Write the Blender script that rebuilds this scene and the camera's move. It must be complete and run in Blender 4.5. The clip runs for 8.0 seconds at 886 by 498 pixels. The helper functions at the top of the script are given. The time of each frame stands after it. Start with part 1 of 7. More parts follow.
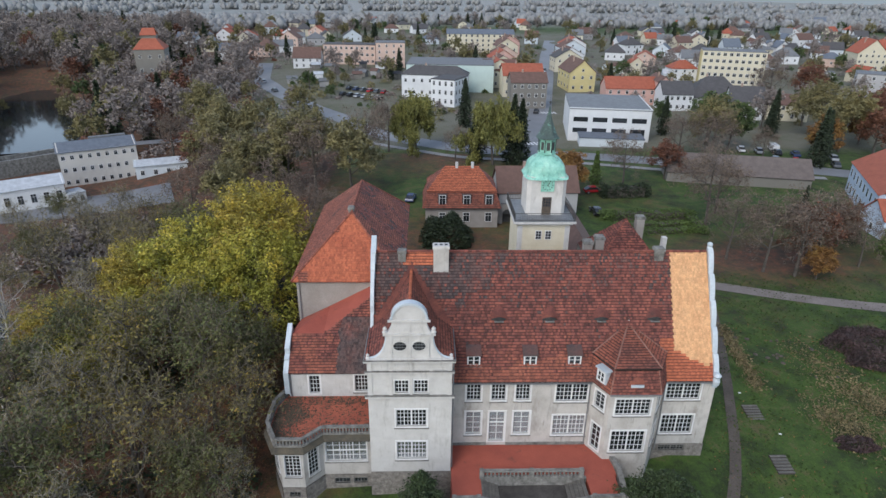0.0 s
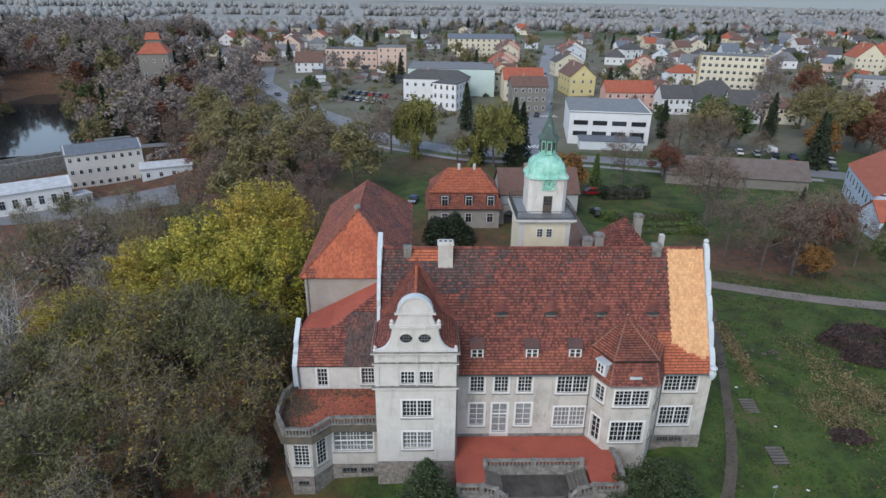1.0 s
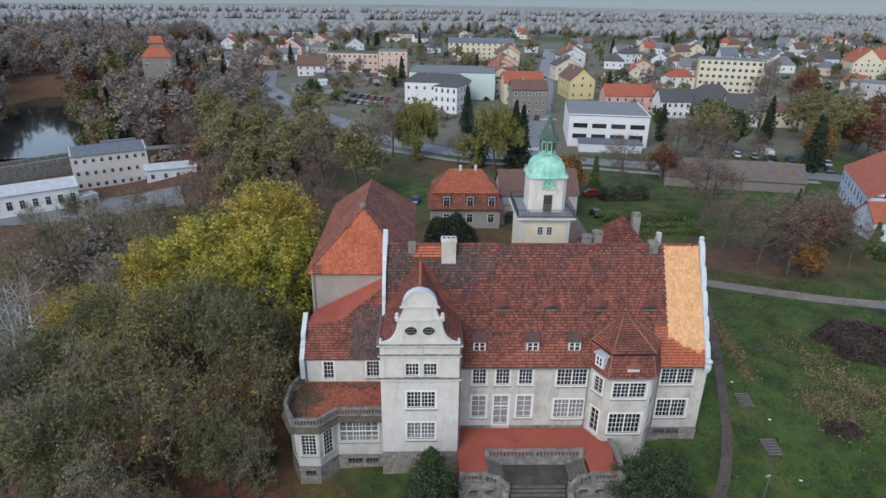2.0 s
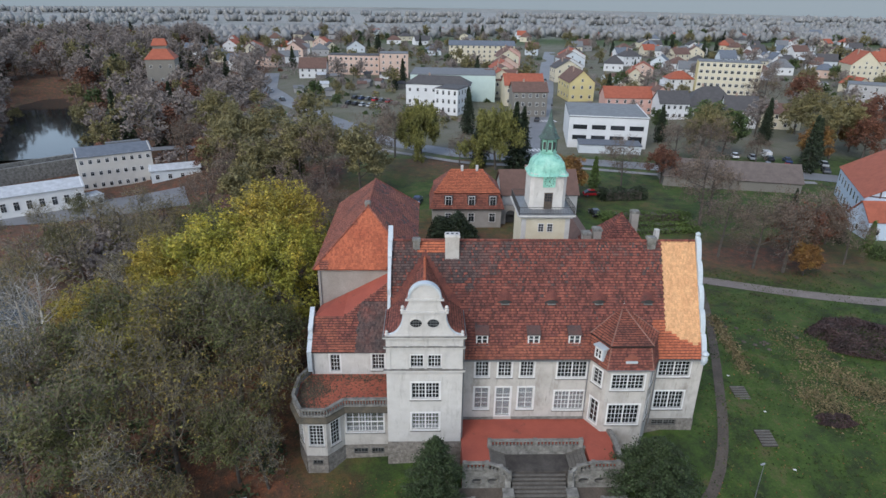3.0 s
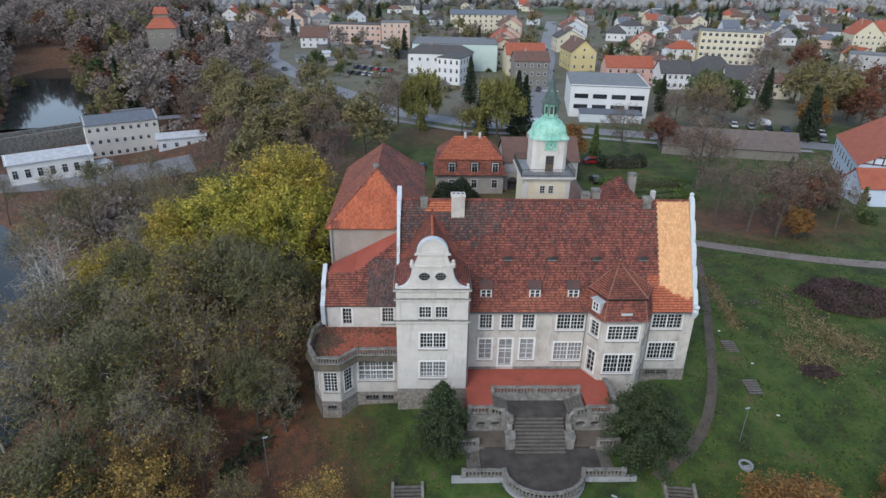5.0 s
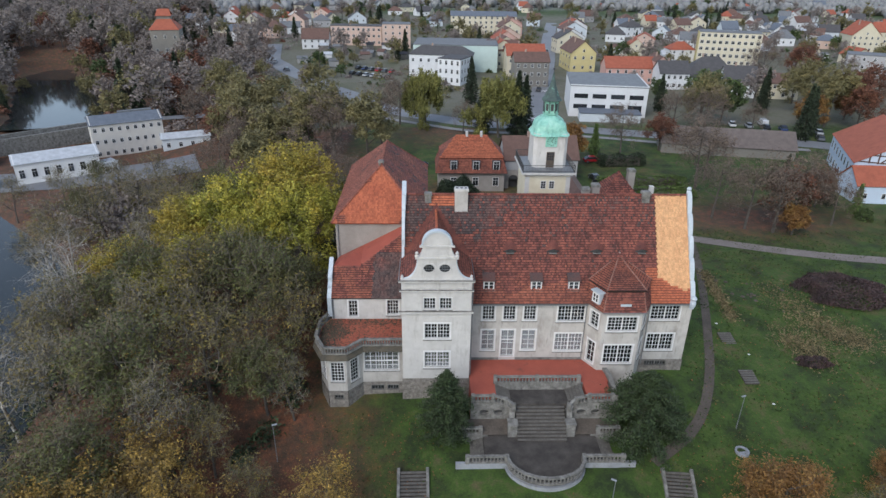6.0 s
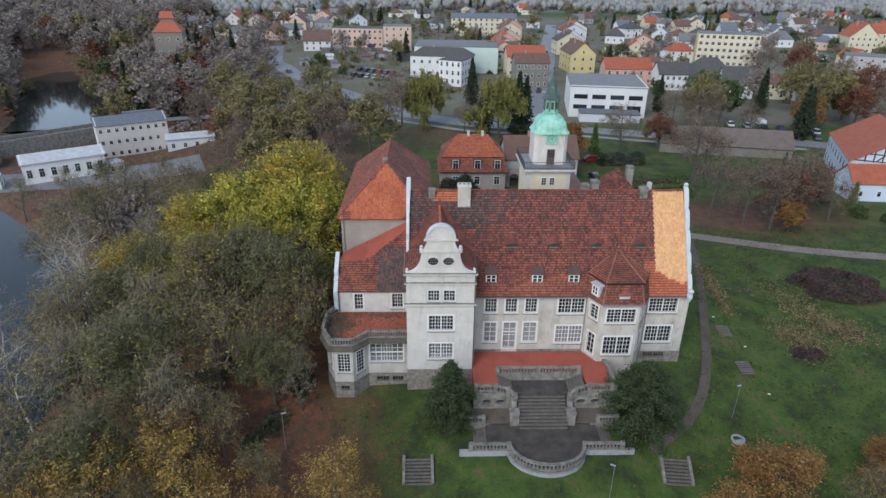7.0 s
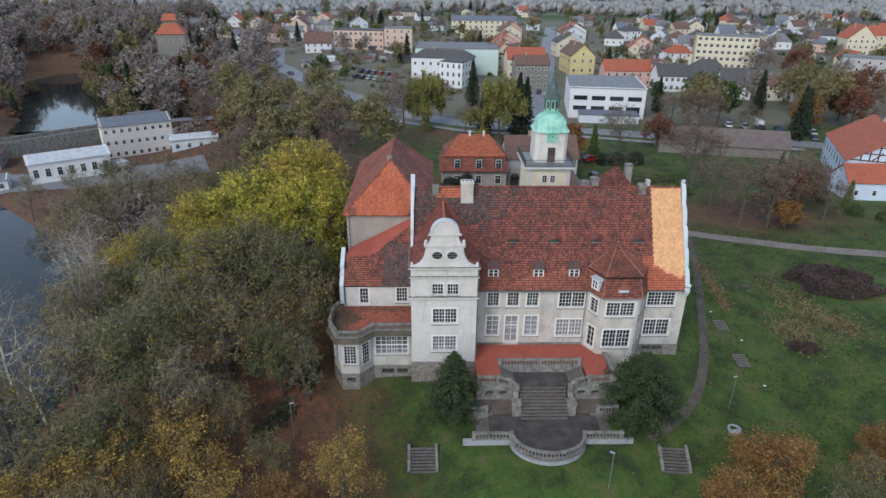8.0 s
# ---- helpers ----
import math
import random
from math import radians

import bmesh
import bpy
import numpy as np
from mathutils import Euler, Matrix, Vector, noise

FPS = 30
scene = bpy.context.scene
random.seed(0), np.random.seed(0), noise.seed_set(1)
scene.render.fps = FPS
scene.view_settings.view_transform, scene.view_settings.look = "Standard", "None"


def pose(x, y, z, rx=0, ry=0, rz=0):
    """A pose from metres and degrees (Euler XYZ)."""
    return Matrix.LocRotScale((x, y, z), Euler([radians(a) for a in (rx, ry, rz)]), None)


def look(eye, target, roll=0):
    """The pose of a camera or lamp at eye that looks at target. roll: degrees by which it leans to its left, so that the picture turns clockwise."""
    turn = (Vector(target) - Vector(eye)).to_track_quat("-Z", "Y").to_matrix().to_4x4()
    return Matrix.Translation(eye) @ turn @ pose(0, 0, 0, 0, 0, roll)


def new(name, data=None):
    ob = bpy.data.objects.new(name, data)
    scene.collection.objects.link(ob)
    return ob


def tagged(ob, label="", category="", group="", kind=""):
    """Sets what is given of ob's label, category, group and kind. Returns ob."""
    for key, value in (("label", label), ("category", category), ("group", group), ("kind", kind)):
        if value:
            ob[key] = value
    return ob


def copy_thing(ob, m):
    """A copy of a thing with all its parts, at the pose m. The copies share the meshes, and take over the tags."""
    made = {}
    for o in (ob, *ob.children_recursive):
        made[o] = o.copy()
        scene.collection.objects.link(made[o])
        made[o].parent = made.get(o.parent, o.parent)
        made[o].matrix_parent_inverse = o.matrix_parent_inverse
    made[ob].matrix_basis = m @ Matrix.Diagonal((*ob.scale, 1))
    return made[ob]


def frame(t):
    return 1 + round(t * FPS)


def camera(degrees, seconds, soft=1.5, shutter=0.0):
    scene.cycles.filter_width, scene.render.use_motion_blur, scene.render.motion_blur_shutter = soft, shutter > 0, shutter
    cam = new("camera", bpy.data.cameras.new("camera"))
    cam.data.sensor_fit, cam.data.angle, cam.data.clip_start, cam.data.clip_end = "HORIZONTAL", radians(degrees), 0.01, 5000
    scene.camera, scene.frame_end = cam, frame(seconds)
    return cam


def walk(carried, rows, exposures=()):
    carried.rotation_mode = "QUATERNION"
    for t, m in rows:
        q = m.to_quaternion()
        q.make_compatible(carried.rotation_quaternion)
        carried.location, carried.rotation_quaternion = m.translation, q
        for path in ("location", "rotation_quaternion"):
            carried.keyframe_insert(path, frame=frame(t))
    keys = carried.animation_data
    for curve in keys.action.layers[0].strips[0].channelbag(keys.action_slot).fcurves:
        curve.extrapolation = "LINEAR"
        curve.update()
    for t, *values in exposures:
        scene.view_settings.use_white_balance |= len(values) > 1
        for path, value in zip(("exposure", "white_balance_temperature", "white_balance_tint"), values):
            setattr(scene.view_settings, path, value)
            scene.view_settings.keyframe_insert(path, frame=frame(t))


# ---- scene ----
cam = camera(71.5, 8.0)
PATH = [
    (0, (2.436, -45.934, 48.651), (2.489, -44.108, 47.837), 0.7),
    (0.5, (2.215, -46.97, 48.657), (2.266, -45.141, 47.85), 0.7),
    (1, (1.972, -48.016, 48.686), (2.024, -46.184, 47.885), 0.7),
    (1.5, (1.756, -49.061, 48.709), (1.809, -47.226, 47.913), 0.8),
    (3, (1.105, -52.059, 48.799), (1.158, -50.22, 48.017), 0.8),
    (3.5, (0.897, -53.094, 48.779), (0.95, -51.263, 47.975), 0.8),
    (4, (0.7, -54.104, 48.779), (0.754, -52.29, 47.939), 0.8),
    (4.5, (0.525, -55.044, 48.777), (0.578, -53.241, 47.915), 0.9),
    (6, (-0.165, -58.072, 48.636), (-0.112, -56.265, 47.779), 0.8),
    (6.5, (-0.371, -59.149, 48.63), (-0.319, -57.341, 47.777), 0.8),
    (7, (-0.587, -60.208, 48.633), (-0.535, -58.398, 47.782), 0.7),
    (7.5, (-0.845, -61.224, 48.643), (-0.792, -59.413, 47.796), 0.7),
    (8, (-1.101, -62.242, 48.623), (-1.048, -60.429, 47.779), 0.7),
]
walk(cam, [(t, look(*p)) for t, *p in PATH])

# ---- overcast daylight ----
world = bpy.data.worlds.new("world")
scene.world = world
world.use_nodes = True
wn = world.node_tree
sky = wn.nodes.new("ShaderNodeTexSky")
sky.sky_type = "NISHITA"
sky.sun_disc = False
sky.sun_elevation, sky.sun_rotation = radians(32), radians(215)
sky.air_density, sky.dust_density, sky.ozone_density = 1.0, 0.6, 2.0
soft_sky = wn.nodes.new("ShaderNodeHueSaturation")
soft_sky.inputs["Saturation"].default_value = 0.75
wn.links.new(sky.outputs[0], soft_sky.inputs["Color"])
wn.links.new(soft_sky.outputs[0], wn.nodes["Background"].inputs[0])
wn.nodes["Background"].inputs[1].default_value = 0.15
sun = new("sun", bpy.data.lights.new("sun", "SUN"))
sun.data.energy, sun.data.angle, sun.data.color = 0.9, radians(25), (1.0, 0.98, 0.96)
sun.matrix_world = look((-30, -50, 60), (0, 0, 0))
scene.view_settings.exposure = 0.85

# ---- materials ----
def surface(name, colors, scale=0.5, rough=0.85, bump=0.15, fine=14.0, metal=0.0, pieces="", spread=0.3, grain=0.25):
    """Colours blended by a broad noise, with fine grain, relief, and tone varied from piece to piece."""
    m = bpy.data.materials.new(name)
    m.use_nodes = True
    n, l = m.node_tree.nodes, m.node_tree.links
    b = n["Principled BSDF"]
    co = n.new("ShaderNodeTexCoord")
    big = n.new("ShaderNodeTexNoise")
    big.inputs["Scale"].default_value, big.inputs["Detail"].default_value, big.inputs["Roughness"].default_value = scale, 6, 0.62
    l.new(co.outputs["Object"], big.inputs["Vector"])
    ramp = n.new("ShaderNodeValToRGB")
    e = ramp.color_ramp.elements
    while len(e) < len(colors):
        e.new(0.5)
    for i, c in enumerate(colors):
        e[i].position = 0.3 + 0.4 * i / max(1, len(colors) - 1)
        e[i].color = (*c, 1)
    l.new(big.outputs["Fac"], ramp.inputs["Fac"])
    small = n.new("ShaderNodeTexNoise")
    small.inputs["Scale"].default_value, small.inputs["Detail"].default_value = fine, 4
    l.new(co.outputs["Object"], small.inputs["Vector"])
    tone = n.new("ShaderNodeMapRange")
    tone.inputs["To Min"].default_value, tone.inputs["To Max"].default_value = 1 - grain, 1 + grain
    tone.inputs["From Min"].default_value, tone.inputs["From Max"].default_value = 0.25, 0.75
    l.new(small.outputs["Fac"], tone.inputs["Value"])
    last = tone.outputs[0]
    if pieces:
        geo = n.new("ShaderNodeNewGeometry" if pieces == "island" else "ShaderNodeObjectInfo")
        r = n.new("ShaderNodeMapRange")
        r.inputs["To Min"].default_value, r.inputs["To Max"].default_value = 1 - spread, 1 + spread
        l.new(geo.outputs["Random Per Island" if pieces == "island" else "Random"], r.inputs["Value"])
        mul = n.new("ShaderNodeMath")
        mul.operation = "MULTIPLY"
        l.new(last, mul.inputs[0]), l.new(r.outputs[0], mul.inputs[1])
        last = mul.outputs[0]
    hsv = n.new("ShaderNodeHueSaturation")
    l.new(ramp.outputs["Color"], hsv.inputs["Color"]), l.new(last, hsv.inputs["Value"])
    l.new(hsv.outputs[0], b.inputs["Base Color"])
    b.inputs["Roughness"].default_value, b.inputs["Metallic"].default_value = rough, metal
    if bump:
        bp = n.new("ShaderNodeBump")
        bp.inputs["Strength"].default_value, bp.inputs["Distance"].default_value = bump, 0.04
        l.new(small.outputs["Fac"], bp.inputs["Height"]), l.new(bp.outputs[0], b.inputs["Normal"])
    return m


def add_stain(m, color, scale, low, high, stretch=(1, 1, 1), offset=(0, 0, 0)):
    """Lays an irregular stain of one colour over a material."""
    n, l = m.node_tree.nodes, m.node_tree.links
    b = n["Principled BSDF"]
    src = b.inputs["Base Color"].links[0].from_socket
    co, mp, tx, mr, mix = (n.new("ShaderNode" + k) for k in ("TexCoord", "Mapping", "TexNoise", "MapRange", "Mix"))
    mix.data_type = "RGBA"
    mp.inputs["Scale"].default_value, mp.inputs["Location"].default_value = stretch, offset
    tx.inputs["Scale"].default_value, tx.inputs["Detail"].default_value, tx.inputs["Roughness"].default_value = scale, 8, 0.65
    mr.inputs["From Min"].default_value, mr.inputs["From Max"].default_value = low, high
    l.new(co.outputs["Object"], mp.inputs["Vector"]), l.new(mp.outputs[0], tx.inputs["Vector"])
    l.new(tx.outputs["Fac"], mr.inputs["Value"]), l.new(mr.outputs[0], mix.inputs["Factor"])
    l.new(src, mix.inputs["A"])
    mix.inputs["B"].default_value = (*color, 1)
    l.new(mix.outputs["Result"], b.inputs["Base Color"])
    return m


def leaf_surface(name, colors, scale=0.25, spread=0.45):
    m = surface(name, colors, scale, 0.7, 0, 3.0, 0, "island", spread, 0.2)
    return m


GLASS = bpy.data.materials.new("window_glass")
GLASS.use_nodes = True
gb = GLASS.node_tree.nodes["Principled BSDF"]
gb.inputs["Base Color"].default_value = (0.035, 0.04, 0.045, 1)
gb.inputs["Roughness"].default_value, gb.inputs["Transmission Weight"].default_value = 0.05, 0.3
CLEAR_GLASS = bpy.data.materials.new("clear_window_glass")
CLEAR_GLASS.use_nodes = True
gb = CLEAR_GLASS.node_tree.nodes["Principled BSDF"]
gb.inputs["Base Color"].default_value = (0.75, 0.78, 0.8, 1)
gb.inputs["Roughness"].default_value, gb.inputs["Transmission Weight"].default_value = 0.03, 0.92
FAR_GLASS = surface("dark_glazing", [(0.02, 0.023, 0.027), (0.05, 0.055, 0.06)], 0.7, 0.12, 0, pieces="object", spread=0.5)
PLASTER = surface("old_white_plaster", [(0.36, 0.33, 0.295), (0.46, 0.43, 0.39), (0.50, 0.47, 0.43)], 0.55, 0.9, 0.2, 9, grain=0.06)
add_stain(PLASTER, (0.22, 0.195, 0.165), 0.8, 0.52, 0.78, (1, 1, 0.35))
add_stain(PLASTER, (0.20, 0.185, 0.16), 2.2, 0.6, 0.75, (1, 1, 0.12))
GABLE_WHITE = surface("white_limewash", [(0.46, 0.44, 0.41), (0.56, 0.54, 0.51)], 0.8, 0.88, 0.15, 10, grain=0.05)
add_stain(GABLE_WHITE, (0.27, 0.25, 0.22), 1.1, 0.54, 0.8, (1, 1, 0.3))
add_stain(GABLE_WHITE, (0.30, 0.28, 0.25), 3.0, 0.6, 0.75, (1, 1, 0.15))
GREY_RENDER = surface("grey_weathered_render", [(0.235, 0.21, 0.185), (0.32, 0.29, 0.26)], 0.4, 0.92, 0.25, 8, grain=0.1)
PLINTH = surface("rubble_plinth", [(0.11, 0.098, 0.085), (0.20, 0.18, 0.155), (0.30, 0.265, 0.23)], 2.2, 0.95, 0.5, 9, grain=0.25)
WHITE_PAINT = surface("white_window_paint", [(0.62, 0.61, 0.59), (0.72, 0.71, 0.69)], 1.0, 0.55, 0.03, 20, grain=0.05)
STONE = surface("lichened_grey_stone", [(0.085, 0.08, 0.07), (0.17, 0.162, 0.145), (0.26, 0.25, 0.225)], 1.6, 0.92, 0.4, 12, grain=0.22)
PALE_WALL = surface("pale_render_wall", [(0.23, 0.24, 0.255), (0.32, 0.33, 0.345)], 0.9, 0.9, 0.15, 10, grain=0.08)
add_stain(PALE_WALL, (0.13, 0.125, 0.11), 1.0, 0.52, 0.75, (1, 1, 0.4))
ZINC = surface("bluish_zinc_coping", [(0.40, 0.45, 0.48), (0.52, 0.555, 0.575)], 0.8, 0.5, 0.05, 8, grain=0.08)
LEAD = surface("dull_grey_metal", [(0.16, 0.165, 0.17), (0.25, 0.255, 0.26)], 0.9, 0.5, 0.1, 10, 0.3)
COPPER = surface("green_copper", [(0.13, 0.33, 0.26), (0.24, 0.50, 0.40), (0.33, 0.57, 0.47)], 1.2, 0.6, 0.15, 8, grain=0.12)
add_stain(COPPER, (0.05, 0.07, 0.06), 1.2, 0.56, 0.72, (1, 1, 0.35))
DARK_COPPER = surface("blackened_copper", [(0.03, 0.045, 0.042), (0.06, 0.10, 0.085)], 1.5, 0.6, 0.15, 8)
add_stain(DARK_COPPER, (0.14, 0.29, 0.23), 1.3, 0.56, 0.7)
# for ironwork, and for dark sheets painted as shade inside openings
IRON_AND_SHADE = surface("dark_iron_and_shade", [(0.03, 0.03, 0.032), (0.06, 0.058, 0.055)], 2, 0.6, 0.05)
CREAM = surface("cream_stucco", [(0.58, 0.51, 0.36), (0.66, 0.60, 0.46)], 0.6, 0.9, 0.15, 8, grain=0.06)
TILE_OLD = surface("old_red_clay_tile", [(0.085, 0.034, 0.028), (0.14, 0.044, 0.033), (0.19, 0.057, 0.04), (0.235, 0.075, 0.048)], 0.9, 0.85, 0.2, 10, 0, "island", 0.48)
TILE_NEW = surface("new_orange_clay_tile", [(0.55, 0.29, 0.135), (0.63, 0.36, 0.175)], 0.9, 0.8, 0.1, 10, 0, "island", 0.14)
TILE_RED = surface("bright_red_clay_tile", [(0.33, 0.085, 0.04), (0.42, 0.12, 0.055)], 0.3, 0.8, 0.1, 10, 0, "island", 0.25)
TILE_DARK = surface("mossy_dark_tile", [(0.05, 0.042, 0.042), (0.09, 0.056, 0.05), (0.15, 0.058, 0.046)], 0.5, 0.9, 0.3, 9, 0, "island", 0.4)
TILE_WEST = surface("weathered_red_tile", [(0.12, 0.045, 0.034), (0.22, 0.068, 0.042), (0.28, 0.092, 0.055)], 0.3, 0.85, 0.2, 9, 0, "island", 0.35)
TERRACE_RED = surface("red_terrace_tile", [(0.27, 0.062, 0.04), (0.36, 0.085, 0.052)], 0.5, 0.8, 0.1, 10, grain=0.1)
add_stain(TERRACE_RED, (0.14, 0.05, 0.035), 0.6, 0.6, 0.75)
# dark colour painted as the shade in the gaps between tile courses
TILE_GAP_SHADE = surface("tile_gap_shade", [(0.022, 0.015, 0.013), (0.05, 0.024, 0.018)], 1.0, 0.95, 0)
MORTAR_TILE = surface("mortared_hip_tiles", [(0.19, 0.085, 0.06), (0.28, 0.15, 0.115)], 2.0, 0.9, 0.2)
TREAD = surface("worn_stone_treads", [(0.085, 0.077, 0.066), (0.15, 0.137, 0.118)], 1.5, 0.92, 0.3, 10)
PAVING = surface("mossy_dark_paving", [(0.035, 0.03, 0.026), (0.06, 0.052, 0.045), (0.085, 0.075, 0.065)], 0.7, 0.95, 0.3, 10, grain=0.25)
ASPHALT = surface("damp_asphalt", [(0.14, 0.142, 0.148), (0.20, 0.202, 0.208)], 0.15, 0.6, 0.05, 5, grain=0.1)
EARTH = surface("dark_trodden_earth", [(0.06, 0.048, 0.038), (0.10, 0.082, 0.066)], 0.5, 0.95, 0.3, 6, grain=0.25)
DIRT = surface("pale_sandy_track", [(0.15, 0.125, 0.11), (0.23, 0.195, 0.175)], 0.4, 0.95, 0.3, 6, grain=0.2)
BARK = surface("grey_brown_bark", [(0.06, 0.05, 0.04), (0.11, 0.095, 0.08)], 1.2, 0.95, 0.4, 14)
PALE_TWIG = surface("pale_grey_twigs", [(0.25, 0.235, 0.205), (0.38, 0.355, 0.32)], 0.5, 0.95, 0, pieces="island", spread=0.4)
GREY_TWIG = surface("grey_twigs", [(0.15, 0.132, 0.098), (0.27, 0.24, 0.185)], 0.5, 0.95, 0, pieces="island", spread=0.45)
TWIG = surface("bare_twigs", [(0.088, 0.072, 0.044), (0.19, 0.158, 0.10)], 0.5, 0.95, 0, pieces="island", spread=0.4)

# ---- mesh tools ----
def mesh_from(name, bm, material):
    me = bpy.data.meshes.new(name)
    bm.normal_update()
    bm.to_mesh(me)
    bm.free()
    for m in material if isinstance(material, (list, tuple)) else [material]:
        me.materials.append(m)
    return me


def part(name, bm, material, parent, label="", kind=""):
    """One mesh object under a thing or a part. bm: a bmesh, or mesh data to share."""
    me = bm if isinstance(bm, bpy.types.Mesh) else mesh_from(name, bm, material)
    ob = new(name, me)
    ob.parent = parent
    return tagged(ob, label, kind=kind)


def thing(name, label, category, x=0, y=0, z=0, rz=0, group="", kind=""):
    ob = new(name)
    ob.empty_display_size = 0.2
    ob.matrix_basis = pose(x, y, z, 0, 0, rz)
    return tagged(ob, label, category, group, kind)


def box(bm, x0, x1, y0, y1, z0, z1, m=None, mi=0):
    v = [bm.verts.new(p) for p in ((x0, y0, z0), (x1, y0, z0), (x1, y1, z0), (x0, y1, z0), (x0, y0, z1), (x1, y0, z1), (x1, y1, z1), (x0, y1, z1))]
    for f in ((3, 2, 1, 0), (4, 5, 6, 7), (0, 1, 5, 4), (1, 2, 6, 5), (2, 3, 7, 6), (3, 0, 4, 7)):
        bm.faces.new([v[i] for i in f]).material_index = mi
    if m is not None:
        bmesh.ops.transform(bm, matrix=m, verts=v)
    return v


def boxes(*args, m=None):
    bm = bmesh.new()
    for a in args:
        box(bm, *a, m=m)
    return bm


def prism(bm, points, z0, z1, m=None):
    """An upright prism over a plan given anticlockwise."""
    lo, hi = [bm.verts.new((x, y, z0)) for x, y in points], [bm.verts.new((x, y, z1)) for x, y in points]
    bm.faces.new(hi), bm.faces.new(lo[::-1])
    k = len(points)
    for i in range(k):
        bm.faces.new((lo[i], lo[(i + 1) % k], hi[(i + 1) % k], hi[i]))
    if m is not None:
        bmesh.ops.transform(bm, matrix=m, verts=lo + hi)
    return lo + hi


def slab(bm, pts, thick):
    """A flat plate under the polygon pts (seen anticlockwise from outside)."""
    p = [Vector(a) for a in pts]
    n = (p[1] - p[0]).cross(p[2] - p[0]).normalized()
    up, lo = [bm.verts.new(a) for a in p], [bm.verts.new(a - n * thick) for a in p]
    bm.faces.new(up), bm.faces.new(lo[::-1])
    for i in range(len(p)):
        bm.faces.new((up[i], lo[i], lo[(i + 1) % len(p)], up[(i + 1) % len(p)]))


def tube(bm, a, b, r0, r1=None, sides=6):
    a, b = Vector(a), Vector(b)
    q = (b - a).to_track_quat("Z", "Y")
    rings = []
    for p, r in ((a, r0), (b, r0 if r1 is None else r1)):
        rings.append([bm.verts.new(p + q @ Vector((r * math.cos(2 * math.pi * i / sides), r * math.sin(2 * math.pi * i / sides), 0))) for i in range(sides)])
    for i in range(sides):
        j = (i + 1) % sides
        bm.faces.new((rings[0][i], rings[0][j], rings[1][j], rings[1][i]))
    bm.faces.new(rings[0][::-1]), bm.faces.new(rings[1])


def lathe(bm, profile, sides=10, cx=0, cy=0, square=False, turn=0.0):
    """Turns a profile of (radius, height) about an upright axis."""
    rings = []
    for r, z in profile:
        rings.append([bm.verts.new((cx + r * math.cos(turn + 2 * math.pi * i / sides), cy + r * math.sin(turn + 2 * math.pi * i / sides), z)) for i in range(sides)])
    for a, b in zip(rings, rings[1:]):
        for i in range(sides):
            j = (i + 1) % sides
            bm.faces.new((a[i], a[j], b[j], b[i]))
    bm.faces.new(rings[0][::-1]), bm.faces.new(rings[-1])


def inside(poly, x, y):
    odd = False
    for (x0, y0), (x1, y1) in zip(poly, poly[1:] + poly[:1]):
        if (y0 > y) != (y1 > y) and x < x0 + (y - y0) * (x1 - x0) / (y1 - y0):
            odd = not odd
    return odd


def tile_mesh(name, pts, material, wide=0.2, row=0.3, lift=0.075, holes=(), pick=None):
    """Rows of overlapping clay tiles over the flat polygon pts, whose first edge is the eave; pick chooses a material by place."""
    p = [Vector(a) for a in pts]
    u = (p[1] - p[0]).normalized()
    n = u.cross(p[-1] - p[0]).normalized()
    v = n.cross(u)
    flat = [((a - p[0]).dot(u), (a - p[0]).dot(v)) for a in p]
    lo, hi = [min(c[i] for c in flat) for i in (0, 1)], [max(c[i] for c in flat) for i in (0, 1)]
    rnd = random.Random(len(name) + int(abs(p[0].x * 7)))
    verts, faces, mats = [], [], []
    edge = len(material) if isinstance(material, (list, tuple)) else 1
    for j in range(int((hi[1] - lo[1]) / row) + 1):
        for i in range(int((hi[0] - lo[0]) / wide) + 2):
            a, b = lo[0] + (i - 0.5 * (j % 2)) * wide, lo[1] + j * row
            if not inside(flat, a + wide / 2, b + row / 2):
                continue
            o = p[0] + u * (a + wide / 2) + v * (b + row / 2)
            if any(inside(h, o.x, o.y) for h in holes):
                continue
            t = lift * rnd.uniform(0.8, 1.35)
            w, k = wide * 0.485, len(verts)
            skew = rnd.uniform(-0.012, 0.012)
            drop = rnd.uniform(-0.015, 0.015)
            for du, dv, dn in ((-w, -row * 0.5 + drop + skew, t), (w, -row * 0.5 + drop - skew, t), (w, row * 0.6, t * 0.35), (-w, row * 0.6, t * 0.35), (-w, -row * 0.5 + drop, 0), (w, -row * 0.5 + drop, 0), (w, row * 0.6, 0), (-w, row * 0.6, 0), (-w, -row * 0.5 + drop + skew + 0.06, t * 0.94), (w, -row * 0.5 + drop - skew + 0.06, t * 0.94)):
                verts.append(o + u * du + v * dv + n * dn)
            # lower strip and end face of each tile get the painted gap shade
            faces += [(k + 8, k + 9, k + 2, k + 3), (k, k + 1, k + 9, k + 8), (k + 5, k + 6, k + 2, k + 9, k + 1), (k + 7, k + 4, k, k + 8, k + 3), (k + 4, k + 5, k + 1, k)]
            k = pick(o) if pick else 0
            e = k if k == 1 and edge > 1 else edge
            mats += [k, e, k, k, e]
    me = bpy.data.meshes.new(name)
    me.from_pydata(verts, [], faces)
    for m in material if isinstance(material, (list, tuple)) else [material]:
        me.materials.append(m)
    me.materials.append(TILE_GAP_SHADE)
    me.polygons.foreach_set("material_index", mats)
    return me


